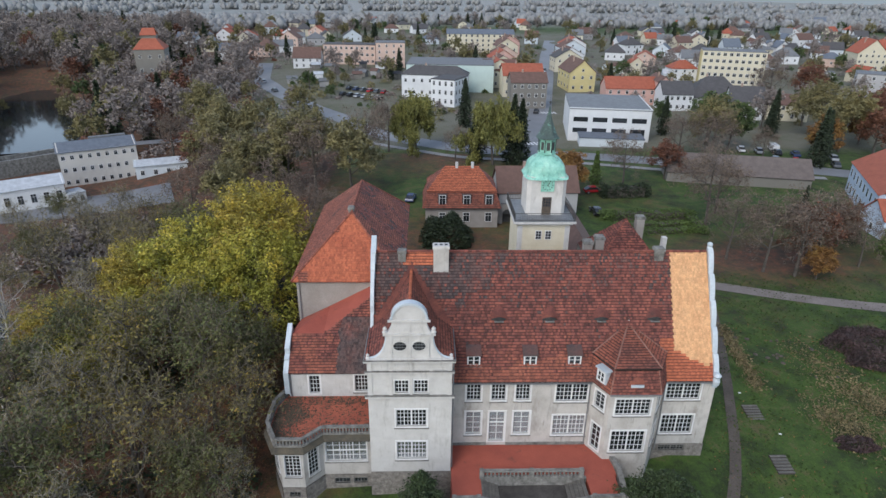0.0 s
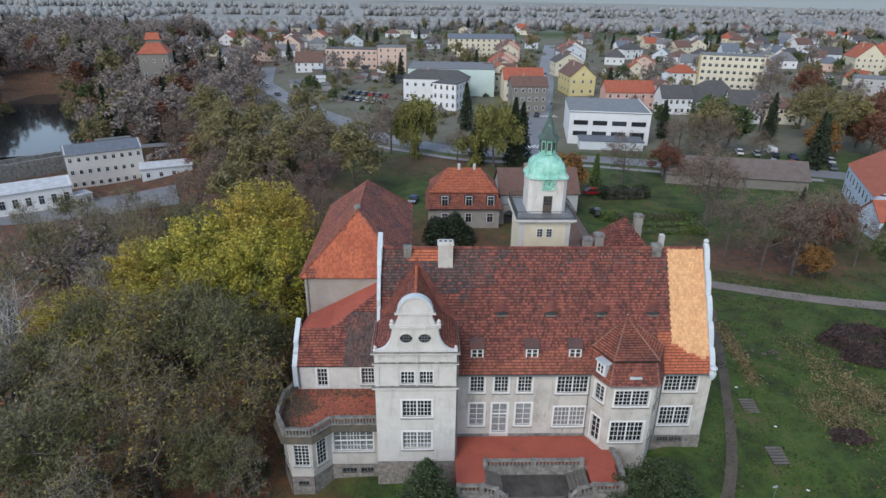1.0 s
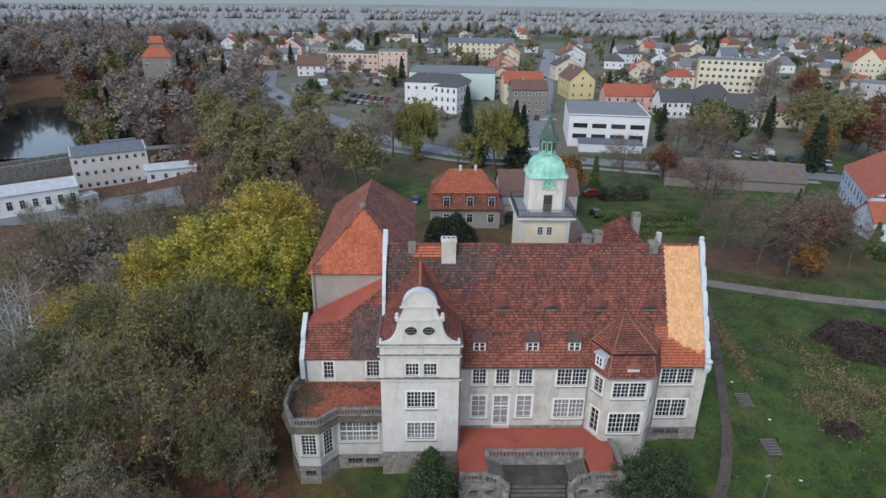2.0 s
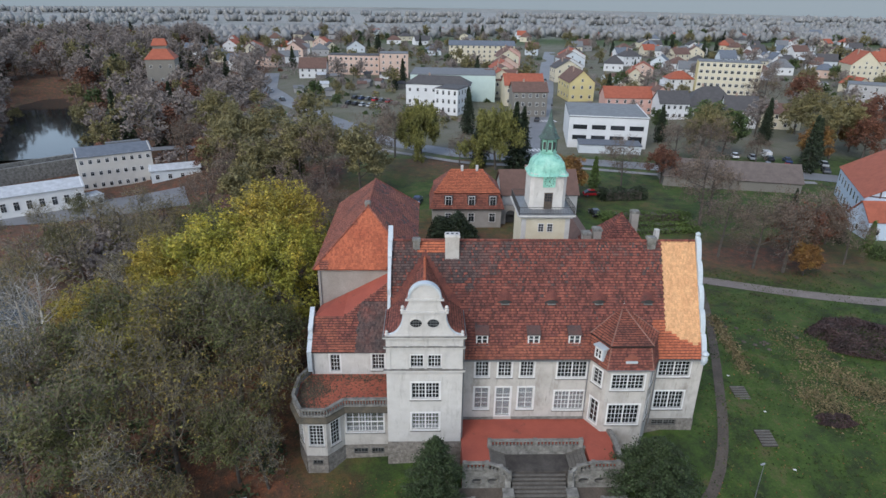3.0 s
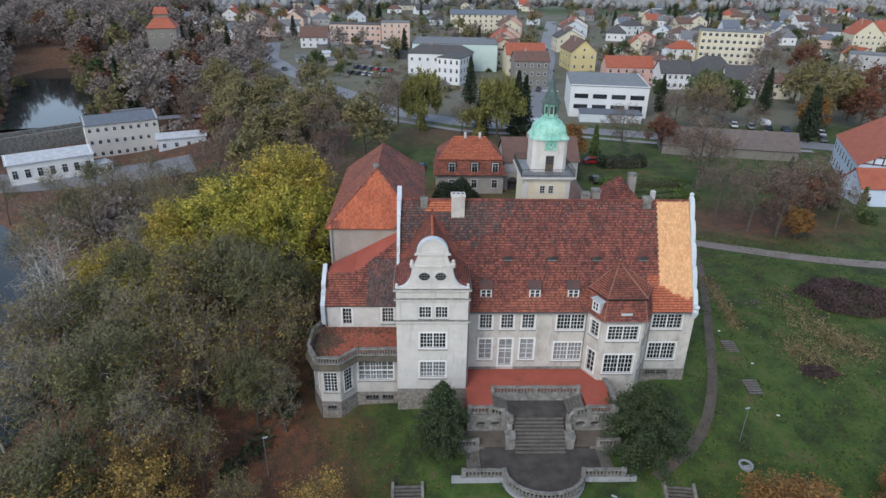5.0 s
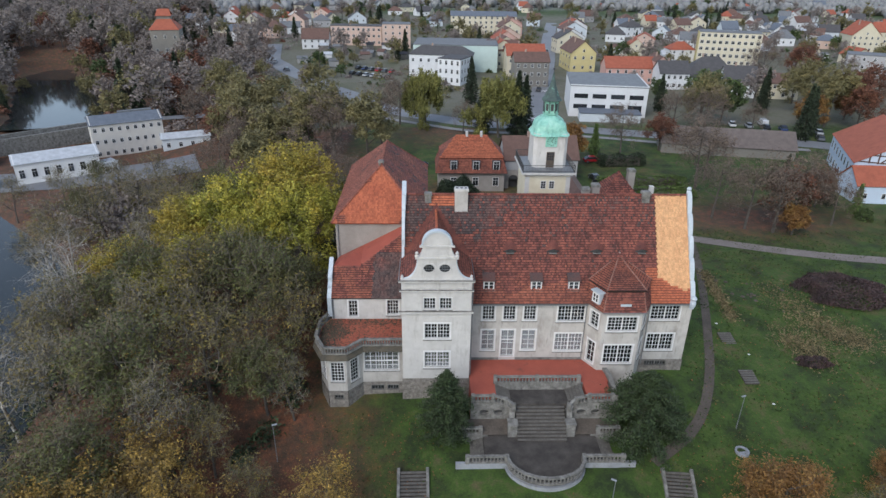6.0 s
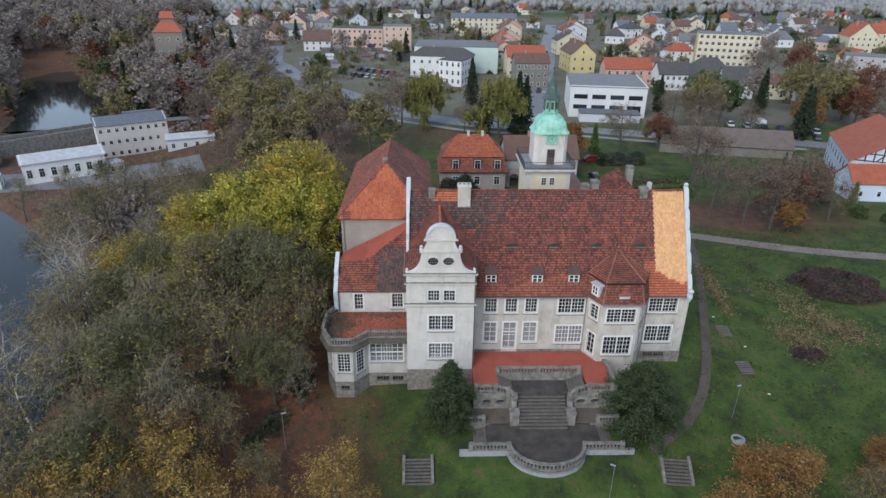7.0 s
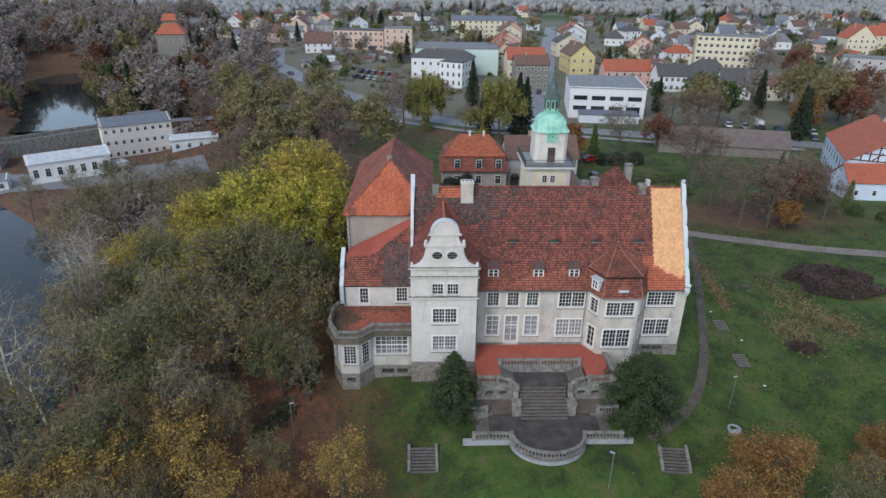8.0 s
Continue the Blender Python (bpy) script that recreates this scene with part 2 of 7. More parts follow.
def roof_plane(parent, pts, under, material, tiles=True, label="", **kw):
    """A roof slope of its own: a plate and the tiles on it."""
    bm = bmesh.new()
    slab(bm, pts, 0.18)
    ob = part("roof_slope", bm, under, parent, label)
    if tiles:
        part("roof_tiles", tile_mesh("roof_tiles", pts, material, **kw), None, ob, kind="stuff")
    return ob


def caps(parent, a, b, material, r=0.14, step=0.38, name="ridge_tiles"):
    """Half-round ridge tiles along a line."""
    a, b = Vector(a), Vector(b)
    bm = bmesh.new()
    k = max(1, int((b - a).length / step))
    for i in range(k):
        tube(bm, a.lerp(b, i / k), a.lerp(b, (i + 1.08) / k), r * 1.08, r * 0.9, 7)
    return part(name, bm, material, parent, kind="stuff")


def wall_panel(bm, a, b, z0, z1, holes, thick=0.35):
    """A wall from a to b (outside to the right of a->b), with openings (u0, u1, z0, z1) that have reveals."""
    a, b = Vector((*a, 0)), Vector((*b, 0))
    u = (b - a).normalized()
    n = Vector((u.y, -u.x, 0))
    length = (b - a).length
    us = sorted({0.0, length, *[h[0] for h in holes], *[h[1] for h in holes]})
    zs = sorted({z0, z1, *[h[2] for h in holes], *[h[3] for h in holes]})
    zz = Vector((0, 0, 1))
    at = lambda s, z, d=0: bm.verts.new(a + u * s + zz * z - n * d)
    for s0, s1 in zip(us, us[1:]):
        for h0, h1 in zip(zs, zs[1:]):
            sm, hm = (s0 + s1) / 2, (h0 + h1) / 2
            if any(h[0] < sm < h[1] and h[2] < hm < h[3] for h in holes):
                continue
            bm.faces.new((at(s0, h0), at(s1, h0), at(s1, h1), at(s0, h1)))
            bm.faces.new((at(s0, h1, thick), at(s1, h1, thick), at(s1, h0, thick), at(s0, h0, thick)))
    for s0, s1, h0, h1 in holes:
        bm.faces.new((at(s0, h0), at(s0, h0, thick), at(s1, h0, thick), at(s1, h0)))
        bm.faces.new((at(s0, h1, thick), at(s0, h1), at(s1, h1), at(s1, h1, thick)))
        bm.faces.new((at(s0, h0, thick), at(s0, h0), at(s0, h1), at(s0, h1, thick)))
        bm.faces.new((at(s1, h0), at(s1, h0, thick), at(s1, h1, thick), at(s1, h1)))


def wall_pose(a, b, s, z):
    """The pose on a wall from a to b: x along it, y into it, z up."""
    a, b = Vector((*a, 0)), Vector((*b, 0))
    u = (b - a).normalized()
    o = a + u * s
    return pose(o.x, o.y, z, 0, 0, math.degrees(math.atan2(u.y, u.x)))


CURTAIN = surface("grey_net_curtain", [(0.13, 0.13, 0.135), (0.24, 0.24, 0.245)], 3, 0.95, 0, pieces="object", spread=0.3)


def window(parent, m, w, h, lights, rows, surround=0.17, paint=WHITE_PAINT, transom=0.0, curtain=0.0, sill=True, name="window", bar=0.045, label=""):
    """A casement window in an opening w wide and h high, m at its lower middle. lights: panes across each casement, listed by casement."""
    frame_bm = bmesh.new()
    d0, d1 = 0.10, 0.18
    if surround:
        s = surround
        for a in ((-w / 2 - s, -w / 2, -0.05, 0.1, -s, h + s), (w / 2, w / 2 + s, -0.05, 0.1, -s, h + s), (-w / 2, w / 2, -0.05, 0.1, h, h + s), (-w / 2, w / 2, -0.05, 0.1, -s, 0)):
            box(frame_bm, *a)
    top = part(name, frame_bm, paint, parent, label) if surround else part(name, boxes((-w / 2, w / 2, d0, d1, 0, 0.07)), paint, parent, label)
    top.matrix_basis = m
    bm = bmesh.new()
    f = 0.055
    for a in ((-w / 2, -w / 2 + f, d0, d1, 0, h), (w / 2 - f, w / 2, d0, d1, 0, h), (-w / 2 + f, w / 2 - f, d0, d1, h - f, h), (-w / 2 + f, w / 2 - f, d0, d1, 0.0 if surround else 0.075, f if surround else 0.1)):
        box(bm, *a)
    if transom:
        box(bm, -w / 2 + f, w / 2 - f, d0 - 0.02, d1, h * transom - 0.05, h * transom + 0.05)
    cw = (w - 2 * f) / len(lights)
    zs = [f + (h - 2 * f) * (j + 1) / rows for j in range(rows - 1)]
    for c, k in enumerate(lights):
        x0 = -w / 2 + f + c * cw
        if c:
            g = 0.14 if len(lights) == 2 and w > 2.2 else 0.06
            box(bm, x0 - g / 2, x0 + g / 2, d0 - 0.01, d1, f, h - f)
        for i in range(1, k):
            wd = bar * (1.5 if k % 2 == 0 and i == k // 2 else 0.9)
            box(bm, x0 + cw * i / k - wd / 2, x0 + cw * i / k + wd / 2, d0 + 0.02, d1 - 0.02, f, h - f)
        for z in zs:
            box(bm, x0 + 0.03, x0 + cw - 0.03, d0 + 0.023, d1 - 0.023, z - bar / 2, z + bar / 2)
    part("frame", bm, paint, top)
    pane = part("pane", boxes((-w / 2 + f, w / 2 - f, d0 + 0.035, d0 + 0.043, f, h - f)), CLEAR_GLASS if curtain else GLASS, top)
    pane.visible_shadow = False
    if curtain:
        cb = bmesh.new()
        k = 24
        pts = [(-w / 2 + f + (w - 2 * f) * i / k, 0.21 + 0.03 * (i % 2)) for i in range(k + 1)]
        for (xa, ya), (xb, yb) in zip(pts, pts[1:]):
            cb.faces.new([cb.verts.new(q) for q in ((xa, ya, 0.05), (xb, yb, 0.05), (xb, yb, h * curtain), (xa, ya, h * curtain))])
        part("curtain", cb, CURTAIN, top, "greyed net curtain")
    if sill:
        part("sill", boxes((-w / 2 - surround - 0.05, w / 2 + surround + 0.05, -0.14, 0.1, -surround - 0.08, -surround - 0.002)), STONE, top)
    return top


def leaves_mesh(name, points, size, material, seed, droop=0.0):
    """Small bent leaf clumps at the points."""
    r = np.random.default_rng(seed)
    n = len(points)
    p = np.array(points, float).reshape(n, 3)
    a = r.normal(size=(n, 3))
    a[:, 2] *= 0.6
    a[:, 2] -= droop
    a /= np.linalg.norm(a, axis=1)[:, None]
    b = np.cross(a, r.normal(size=(n, 3)))
    b /= np.linalg.norm(b, axis=1)[:, None] + 1e-9
    s = size * r.uniform(0.5, 1.3, size=(n, 1))
    c = np.cross(a, b)
    v = np.stack([p - a * s - b * s * 0.45, p - a * s * 0.6 + b * s * 0.6 + c * s * 0.2, p + a * s], 1).reshape(-1, 3)
    f = np.arange(n * 3).reshape(n, 3)
    me = bpy.data.meshes.new(name)
    me.from_pydata(v.tolist(), [], f.tolist())
    me.materials.append(material)
    return me



# ---- ground, water, roads ----
def smooth(a, b, x):
    t = np.clip((x - a) / (b - a), 0, 1)
    return t * t * (3 - 2 * t)


# centre lines of the river and the mill pond
RIVER = [(-52, -160), (-62, -40), (-68, 5), (-83, 36), (-116, 64), (-156, 90), (-200, 108)]
POND = [(-127, 148), (-133, 166), (-146, 190), (-166, 225), (-190, 260)]


def line_distance(x, y, line):
    best = np.full(np.shape(x), 1e9)
    for (x0, y0), (x1, y1) in zip(line, line[1:]):
        dx, dy = x1 - x0, y1 - y0
        t = np.clip(((x - x0) * dx + (y - y0) * dy) / (dx * dx + dy * dy), 0, 1)
        best = np.minimum(best, np.hypot(x - x0 - t * dx, y - y0 - t * dy))
    return best


def ground_z(x, y):
    x, y = np.asarray(x, float), np.asarray(y, float)
    z = 4.0 * smooth(-14, 14, y - 0.12 * np.abs(x - 12))
    z = np.where(x > 26, np.maximum(z, 3.4 * smooth(-16, 8, y)), z)
    z = z + 0.25 * np.sin(x * 0.11) * np.cos(y * 0.09)
    z = z - 1.5 * smooth(-10.4, -14.2, y + 3.0 * smooth(10.5, 9.0, np.abs(x - 12.5)))
    court = smooth(1.0, 0.0, np.maximum(np.abs(x - 12.5) - 8.2, np.abs(y + 3.2) - 6.2))
    z = np.where(court > 0, z + (np.minimum(z, 0.1) - z) * court, z)
    west = smooth(-14, -46, x) * (1 - smooth(100, 150, y))
    z = z * (1 - west) + west * -2.8
    nw = smooth(-60, -85, x) * smooth(20, 60, y) * (1 - smooth(190, 300, y))
    z = z * (1 - nw) + nw * -3.4
    d = np.minimum(line_distance(x, y, RIVER) - 17, line_distance(x, y, POND) - 13)
    z = np.where(d < 6, z + (-6.5 - z) * smooth(6, -4, d), z)
    return z


def grid_axis(knots):
    out = []
    for (a, b, s) in knots:
        out += list(np.arange(a, b, s))
    return np.array(out + [knots[-1][1]])


gx = grid_axis([(-3500, -600, 290), (-600, -180, 30), (-180, 160, 2.5), (160, 600, 30), (600, 3500, 290)])
gy = grid_axis([(-400, -90, 31), (-90, 130, 2.5), (130, 320, 10), (320, 900, 45), (900, 4200, 300)])
GX, GY = np.meshgrid(gx, gy)
GZ = ground_z(GX, GY)
nx, ny = len(gx), len(gy)
idx = np.arange(nx * ny).reshape(ny, nx)
gfaces = np.stack([idx[:-1, :-1], idx[:-1, 1:], idx[1:, 1:], idx[1:, :-1]], -1).reshape(-1, 4)
gme = bpy.data.meshes.new("ground")
gme.from_pydata(np.stack([GX, GY, GZ], -1).reshape(-1, 3).tolist(), [], gfaces.tolist())
gme.polygons.foreach_set("use_smooth", [True] * len(gfaces))
# how much fallen leaves, grey town soil and haze-paled far fields cover the grass
wood = smooth(3, -19, GX + 0.3 * np.minimum(GY, 0) + 2) * (GY < 60) + smooth(16, 34, GY) * (GY < 118) * (0.35 + 0.4 * np.sin(GX * 0.09 + 1) * np.cos(GY * 0.11))
wood = wood * np.where((GX > 30) & (GY > 20), 0.35, 1)
wood = np.maximum(wood, np.exp(-((GX - 62) / 20) ** 2 - ((GY - 50) / 10) ** 2))
wood = np.maximum(wood, (GX < -60) * (GY > 110) * 0.8)
wood = np.maximum(wood, smooth(-16, -24, GX) * (GY < 125))
town = smooth(112, 135, GY) * (1 - smooth(420, 600, GY)) * smooth(-75, -58, GX + 0.12 * (GY - 140))
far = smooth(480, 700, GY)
for key, val in (("leaf_litter", wood), ("town_soil", town), ("hazed_far_field", far)):
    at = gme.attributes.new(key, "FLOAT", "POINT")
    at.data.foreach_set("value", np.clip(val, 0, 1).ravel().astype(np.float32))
GRASS = bpy.data.materials.new("lawn_and_leaf_litter")
GRASS.use_nodes = True
gn, gl = GRASS.node_tree.nodes, GRASS.node_tree.links
gco = gn.new("ShaderNodeTexCoord")


def noise_node(scale, detail=6, rough=0.6):
    t = gn.new("ShaderNodeTexNoise")
    t.inputs["Scale"].default_value, t.inputs["Detail"].default_value, t.inputs["Roughness"].default_value = scale, detail, rough
    gl.new(gco.outputs["Object"], t.inputs["Vector"])
    return t.outputs["Fac"]


def ramp_node(fac, stops):
    r = gn.new("ShaderNodeValToRGB")
    e = r.color_ramp.elements
    while len(e) < len(stops):
        e.new(0.5)
    for i, (p, c) in enumerate(stops):
        e[i].position, e[i].color = p, (*c, 1)
    gl.new(fac, r.inputs["Fac"])
    return r.outputs["Color"]


def cover(below, above, key, wobble, lo, hi):
    """Lays one ground cover over another by a mask with a ragged edge."""
    a = gn.new("ShaderNodeAttribute")
    a.attribute_name = key
    add = gn.new("ShaderNodeMath")
    add.operation = "ADD"
    gl.new(a.outputs["Fac"], add.inputs[0]), gl.new(wobble, add.inputs[1])
    mr = gn.new("ShaderNodeMapRange")
    mr.inputs["From Min"].default_value, mr.inputs["From Max"].default_value = lo, hi
    gl.new(add.outputs[0], mr.inputs["Value"])
    mix = gn.new("ShaderNodeMix")
    mix.data_type = "RGBA"
    gl.new(mr.outputs[0], mix.inputs["Factor"]), gl.new(below, mix.inputs["A"]), gl.new(above, mix.inputs["B"])
    return mix.outputs["Result"]


grass = ramp_node(noise_node(0.22, 10, 0.75), [(0.30, (0.010, 0.015, 0.004)), (0.42, (0.022, 0.038, 0.006)), (0.54, (0.043, 0.080, 0.009)), (0.64, (0.085, 0.075, 0.028))])
litter = ramp_node(noise_node(0.6, 8, 0.7), [(0.3, (0.035, 0.03, 0.016)), (0.48, (0.085, 0.045, 0.026)), (0.66, (0.17, 0.062, 0.03))])
soil = ramp_node(noise_node(0.05, 8, 0.7), [(0.3, (0.07, 0.085, 0.04)), (0.45, (0.11, 0.105, 0.065)), (0.58, (0.135, 0.128, 0.095)), (0.7, (0.09, 0.10, 0.05))])
# far fields: the haze of distance is painted in as pale grey
hazed_field = ramp_node(noise_node(0.006, 5, 0.6), [(0.35, (0.19, 0.20, 0.18)), (0.5, (0.27, 0.265, 0.245)), (0.65, (0.22, 0.235, 0.21))])
wob = noise_node(0.35, 8, 0.7)
col = cover(grass, litter, "leaf_litter", wob, 0.6, 1.35)
col = cover(col, soil, "town_soil", wob, 0.8, 1.2)
col = cover(col, hazed_field, "hazed_far_field", wob, 0.8, 1.2)
speck = gn.new("ShaderNodeMapRange")
speck.inputs["To Min"].default_value, speck.inputs["To Max"].default_value = 0.15, 1.85
gl.new(noise_node(5.0, 5, 0.75), speck.inputs["Value"])
hue = gn.new("ShaderNodeHueSaturation")
gl.new(col, hue.inputs["Color"]), gl.new(speck.outputs[0], hue.inputs["Value"])
gl.new(hue.outputs[0], gn["Principled BSDF"].inputs["Base Color"])
gn["Principled BSDF"].inputs["Roughness"].default_value = 0.95
gbump = gn.new("ShaderNodeBump")
gbump.inputs["Strength"].default_value, gbump.inputs["Distance"].default_value = 0.6, 0.15
gl.new(noise_node(3.0, 6, 0.7), gbump.inputs["Height"]), gl.new(gbump.outputs[0], gn["Principled BSDF"].inputs["Normal"])
gme.materials.append(GRASS)
tagged(new("ground", gme), "autumn lawn and leaf-strewn park soil reaching out to flat fields", "ground", kind="structure")

WATER = surface("still_dark_water", [(0.015, 0.02, 0.02), (0.025, 0.03, 0.03)], 0.05, 0.06, 0.05, 1.2)
WATER.node_tree.nodes["Principled BSDF"].inputs["IOR"].default_value = 1.33


def ribbon(name, line, width, material, lift, label, category, level=None, kind="structure"):
    """A strip along a line, lying on the ground (or level)."""
    pts = [Vector((*p, 0)) for p in line]
    dense = []
    for a, b in zip(pts, pts[1:]):
        k = max(1, int((b - a).length / 2.5))
        dense += [a.lerp(b, i / k) for i in range(k)]
    dense.append(pts[-1])
    for _ in range(6):
        dense = [dense[0]] + [(p + q * 2 + r) / 4 for p, q, r in zip(dense, dense[1:], dense[2:])] + [dense[-1]]
    bm = bmesh.new()
    rows = []
    across = 4
    for i, p in enumerate(dense):
        d = (dense[min(i + 1, len(dense) - 1)] - dense[max(i - 1, 0)]).normalized()
        s = Vector((d.y, -d.x, 0))
        row = []
        for j in range(across + 1):
            q = p + s * width * (j / across - 0.5)
            z = level if level is not None else float(ground_z(q.x, q.y)) + lift
            row.append(bm.verts.new((q.x, q.y, z)))
        rows.append(row)
    for a, b in zip(rows, rows[1:]):
        for j in range(across):
            bm.faces.new((a[j], a[j + 1], b[j + 1], b[j]))
    ob = new(name, mesh_from(name, bm, material))
    for f in ob.data.polygons:
        f.use_smooth = True
    return tagged(ob, label, category, kind=kind)


ribbon("water", RIVER, 60, WATER, 0, "still grey river between wooded banks", "water", -4.6)
ribbon("water", POND, 60, WATER, 0, "broad calm mill pond", "water", -4.55)
ROAD = [(-84, 300), (-75, 252), (-55, 205), (-28, 165), (-10, 138), (10, 124), (32, 119), (52, 114), (80, 109), (103, 102), (150, 84), (240, 40)]
ribbon("road", ROAD, 7.5, ASPHALT, 0.10, "grey asphalt main road through the town", "road")
ribbon("road", [(32, 121), (37, 143), (46, 190), (58, 250), (73, 330), (95, 440)], 8.0, ASPHALT, 0.12, "straight asphalt side street lined with cars", "road")
ribbon("pavement", [(-58, 192), (-31, 152), (-12, 128), (10, 115), (32, 111), (52, 106), (100, 96)], 2.2, surface("pale_paving", [(0.2, 0.195, 0.19), (0.28, 0.27, 0.265)], 0.3), 0.14, "pale paved footway along the road", "pavement")
ribbon("path", [(36, 43), (44, 41), (48, 39.5), (54, 37.3), (63, 34.9), (70, 33.2), (78, 31.9), (110, 24), (160, 12)], 2.8, DIRT, 0.06, "pale sandy park track", "path")
ribbon("path", [(46, 38), (43, 26.8), (39.8, 17.7), (36.2, 6.7), (33.8, 0.3), (31.5, -4.2), (29.5, -7.0), (27.2, -8.8), (24.1, -9.2)], 1.15, EARTH, 0.05, "narrow trodden footpath across the lawn", "path")

ribbon("yard", [(-135, 82), (-110, 88), (-84, 94), (-62, 104)], 15, ASPHALT, 0.12, "grey gravel yard of the mill", "yard")
# ring round the horizon, with the haze put into its own glow
HAZE_GLOW = bpy.data.materials.new("painted_haze_glow")
HAZE_GLOW.use_nodes = True
mb = HAZE_GLOW.node_tree.nodes["Principled BSDF"]
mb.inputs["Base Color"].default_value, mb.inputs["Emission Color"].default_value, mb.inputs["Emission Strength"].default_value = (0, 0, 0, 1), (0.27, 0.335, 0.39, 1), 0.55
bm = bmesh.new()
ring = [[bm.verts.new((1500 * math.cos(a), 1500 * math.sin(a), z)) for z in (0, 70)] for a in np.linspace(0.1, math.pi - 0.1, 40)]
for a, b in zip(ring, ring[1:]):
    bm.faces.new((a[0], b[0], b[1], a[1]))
tagged(new("backdrop", mesh_from("backdrop", bm, HAZE_GLOW)), "glowing backdrop painted as blue-grey haze at the edge of the plain", "backdrop", kind="structure")

# ---- the palace ----
palace = thing("palace", "large old white-plastered manor house with steep red tiled roofs", "house", 12, 9, 3)
palace.matrix_basis = Matrix()
EAVE, RIDGE, YF, YR, YB = 12.75, 23.55, 3.48, 9.75, 16.0
BASE = 1.5


def facade(a, b, z0, z1, windows, material=PLASTER, name="wall", label=""):
    """A wall with windows. windows: (u0, u1, z0, z1, lights, rows, options), outer edges of the surround."""
    holes, made = [], []
    for u0, u1, h0, h1, lights, rows, opt in windows:
        s = opt.get("surround", 0.17)
        holes.append((u0 + s, u1 - s, h0 + s, h1 - s))
    bm = bmesh.new()
    wall_panel(bm, a, b, z0, z1, holes)
    part(name, bm, material, palace, label)
    for (u0, u1, h0, h1, lights, rows, opt), h in zip(windows, holes):
        window(palace, wall_pose(a, b, (h[0] + h[1]) / 2, h[2]), h[1] - h[0], h[3] - h[2], lights, rows, **opt)


X0 = 4.75
main_windows = [(x0 - X0, x1 - X0, 10.1, 12.3, [4], 4, {}) for x0, x1 in ((6.2, 7.95), (8.65, 10.4), (11.05, 12.8))]
main_windows += [(15.05 - X0, 18.55 - X0, 9.95, 12.3, [4, 4], 4, {})]
main_windows += [(6.2 - X0, 8.05 - X0, 5.9, 9.0, [2], 4, {"curtain": 0.93}), (11.0 - X0, 12.95 - X0, 5.9, 9.0, [2], 4, {"curtain": 0.93}), (8.55 - X0, 10.45 - X0, 5.0, 9.0, [2], 4, {"curtain": 0.95, "sill": False, "name": "terrace_door", "transom": 0.62}),
                 (15.0 - X0, 18.6 - X0, 5.75, 8.5, [4, 4], 4, {"curtain": 0.93})]
facade((X0, YF), (18.65, YF), BASE, EAVE, main_windows)
facade((25.75, YF), (31.0, YF), 4.6, EAVE, [(0.3, 4.0, 10.1, 12.3, [4, 4], 4, {}), (0.35, 3.85, 5.85, 8.45, [4, 4], 4, {})])
facade((25.75, YF - 0.06), (31.06, YF - 0.06), BASE, 4.6, [(0.6, 3.4, 3.75, 4.5, [4, 4], 2, {"surround": 0.05, "sill": False, "paint": STONE})], PLINTH, "plinth")
BAY = [(18.65, YF), (19.95, 1.3), (24.4, 1.3), (25.75, YF)]
bay_w = [[(0.45, 2.0, 9.9, 12.1, [2], 4, {}), (0.5, 2.0, 5.0, 8.2, [2], 4, {"name": "terrace_door", "sill": False})],
         [(0.4, 4.1, 9.95, 12.1, [4, 4], 4, {}), (0.4, 4.05, 5.5, 8.3, [4, 4], 4, {})],
         [(0.5, 2.0, 9.9, 12.1, [2], 4, {}), (0.5, 2.0, 5.7, 8.3, [2], 4, {})]]
for (a, b), ws in zip(zip(BAY, BAY[1:]), bay_w):
    facade(a, b, BASE, EAVE - 0.15, ws, name="bay_wall")
# the rest of the block, closed round
facade((31.0, YF), (31.0, YB), BASE, EAVE, [])
facade((31.0, YB), (-2.9, YB), BASE, EAVE, [])
facade((-2.9, YB), (-2.9, 0.0), BASE, EAVE, [], GREY_RENDER)

# main roof
in_plan = [[(-2.9, -1), (4.75, -1), (4.75, 6.2), (0.93, 9.2), (-2.9, 6.2)]]


def roof_pick(o):
    k = noise.noise(o * 0.35) * 0.8 + noise.noise(o * 1.3) * 0.35
    if o.x > 26.75 and o.z > 14.6 + k * 1.6 + (o.x - 28.5) * -0.25:
        return 1
    if o.x > 25.3 and o.z < 15.9 + k * 2.2:
        return 2
    if o.z > 22.3 and 0.1 < o.x < 4.0:
        return 2
    s = noise.noise(o * 4.3) + 0.5 * noise.noise(o * 9.7)
    if o.x < 9.5 + 3 * k and o.z > 18.5 + 0.4 * max(0, o.x - 4) + k * 2:
        return 3 if s > -0.35 else 0
    if o.z < 14.2 + k * 1.6 and s > -0.2:
        return 4
    if s + 0.10 * (o.z - 19.5) + 0.25 * k > 0.52:
        return 3
    return 4 if s + 0.06 * (o.z - 17) < -0.48 else 0


ROOFS = [TILE_OLD, TILE_NEW, TILE_RED, TILE_DARK, TILE_WEST]
SL = (RIDGE - EAVE) / (YR - YF)
eave_y = YF - 0.35
front = [(-2.7, eave_y, EAVE - 0.35 * SL + 0.45), (30.55, eave_y, EAVE - 0.35 * SL + 0.45), (30.55, YR, RIDGE), (-2.7, YR, RIDGE)]
roof_plane(palace, front, TILE_OLD, ROOFS, label="steep old red clay tile roof with one new orange strip", pick=roof_pick, holes=in_plan)
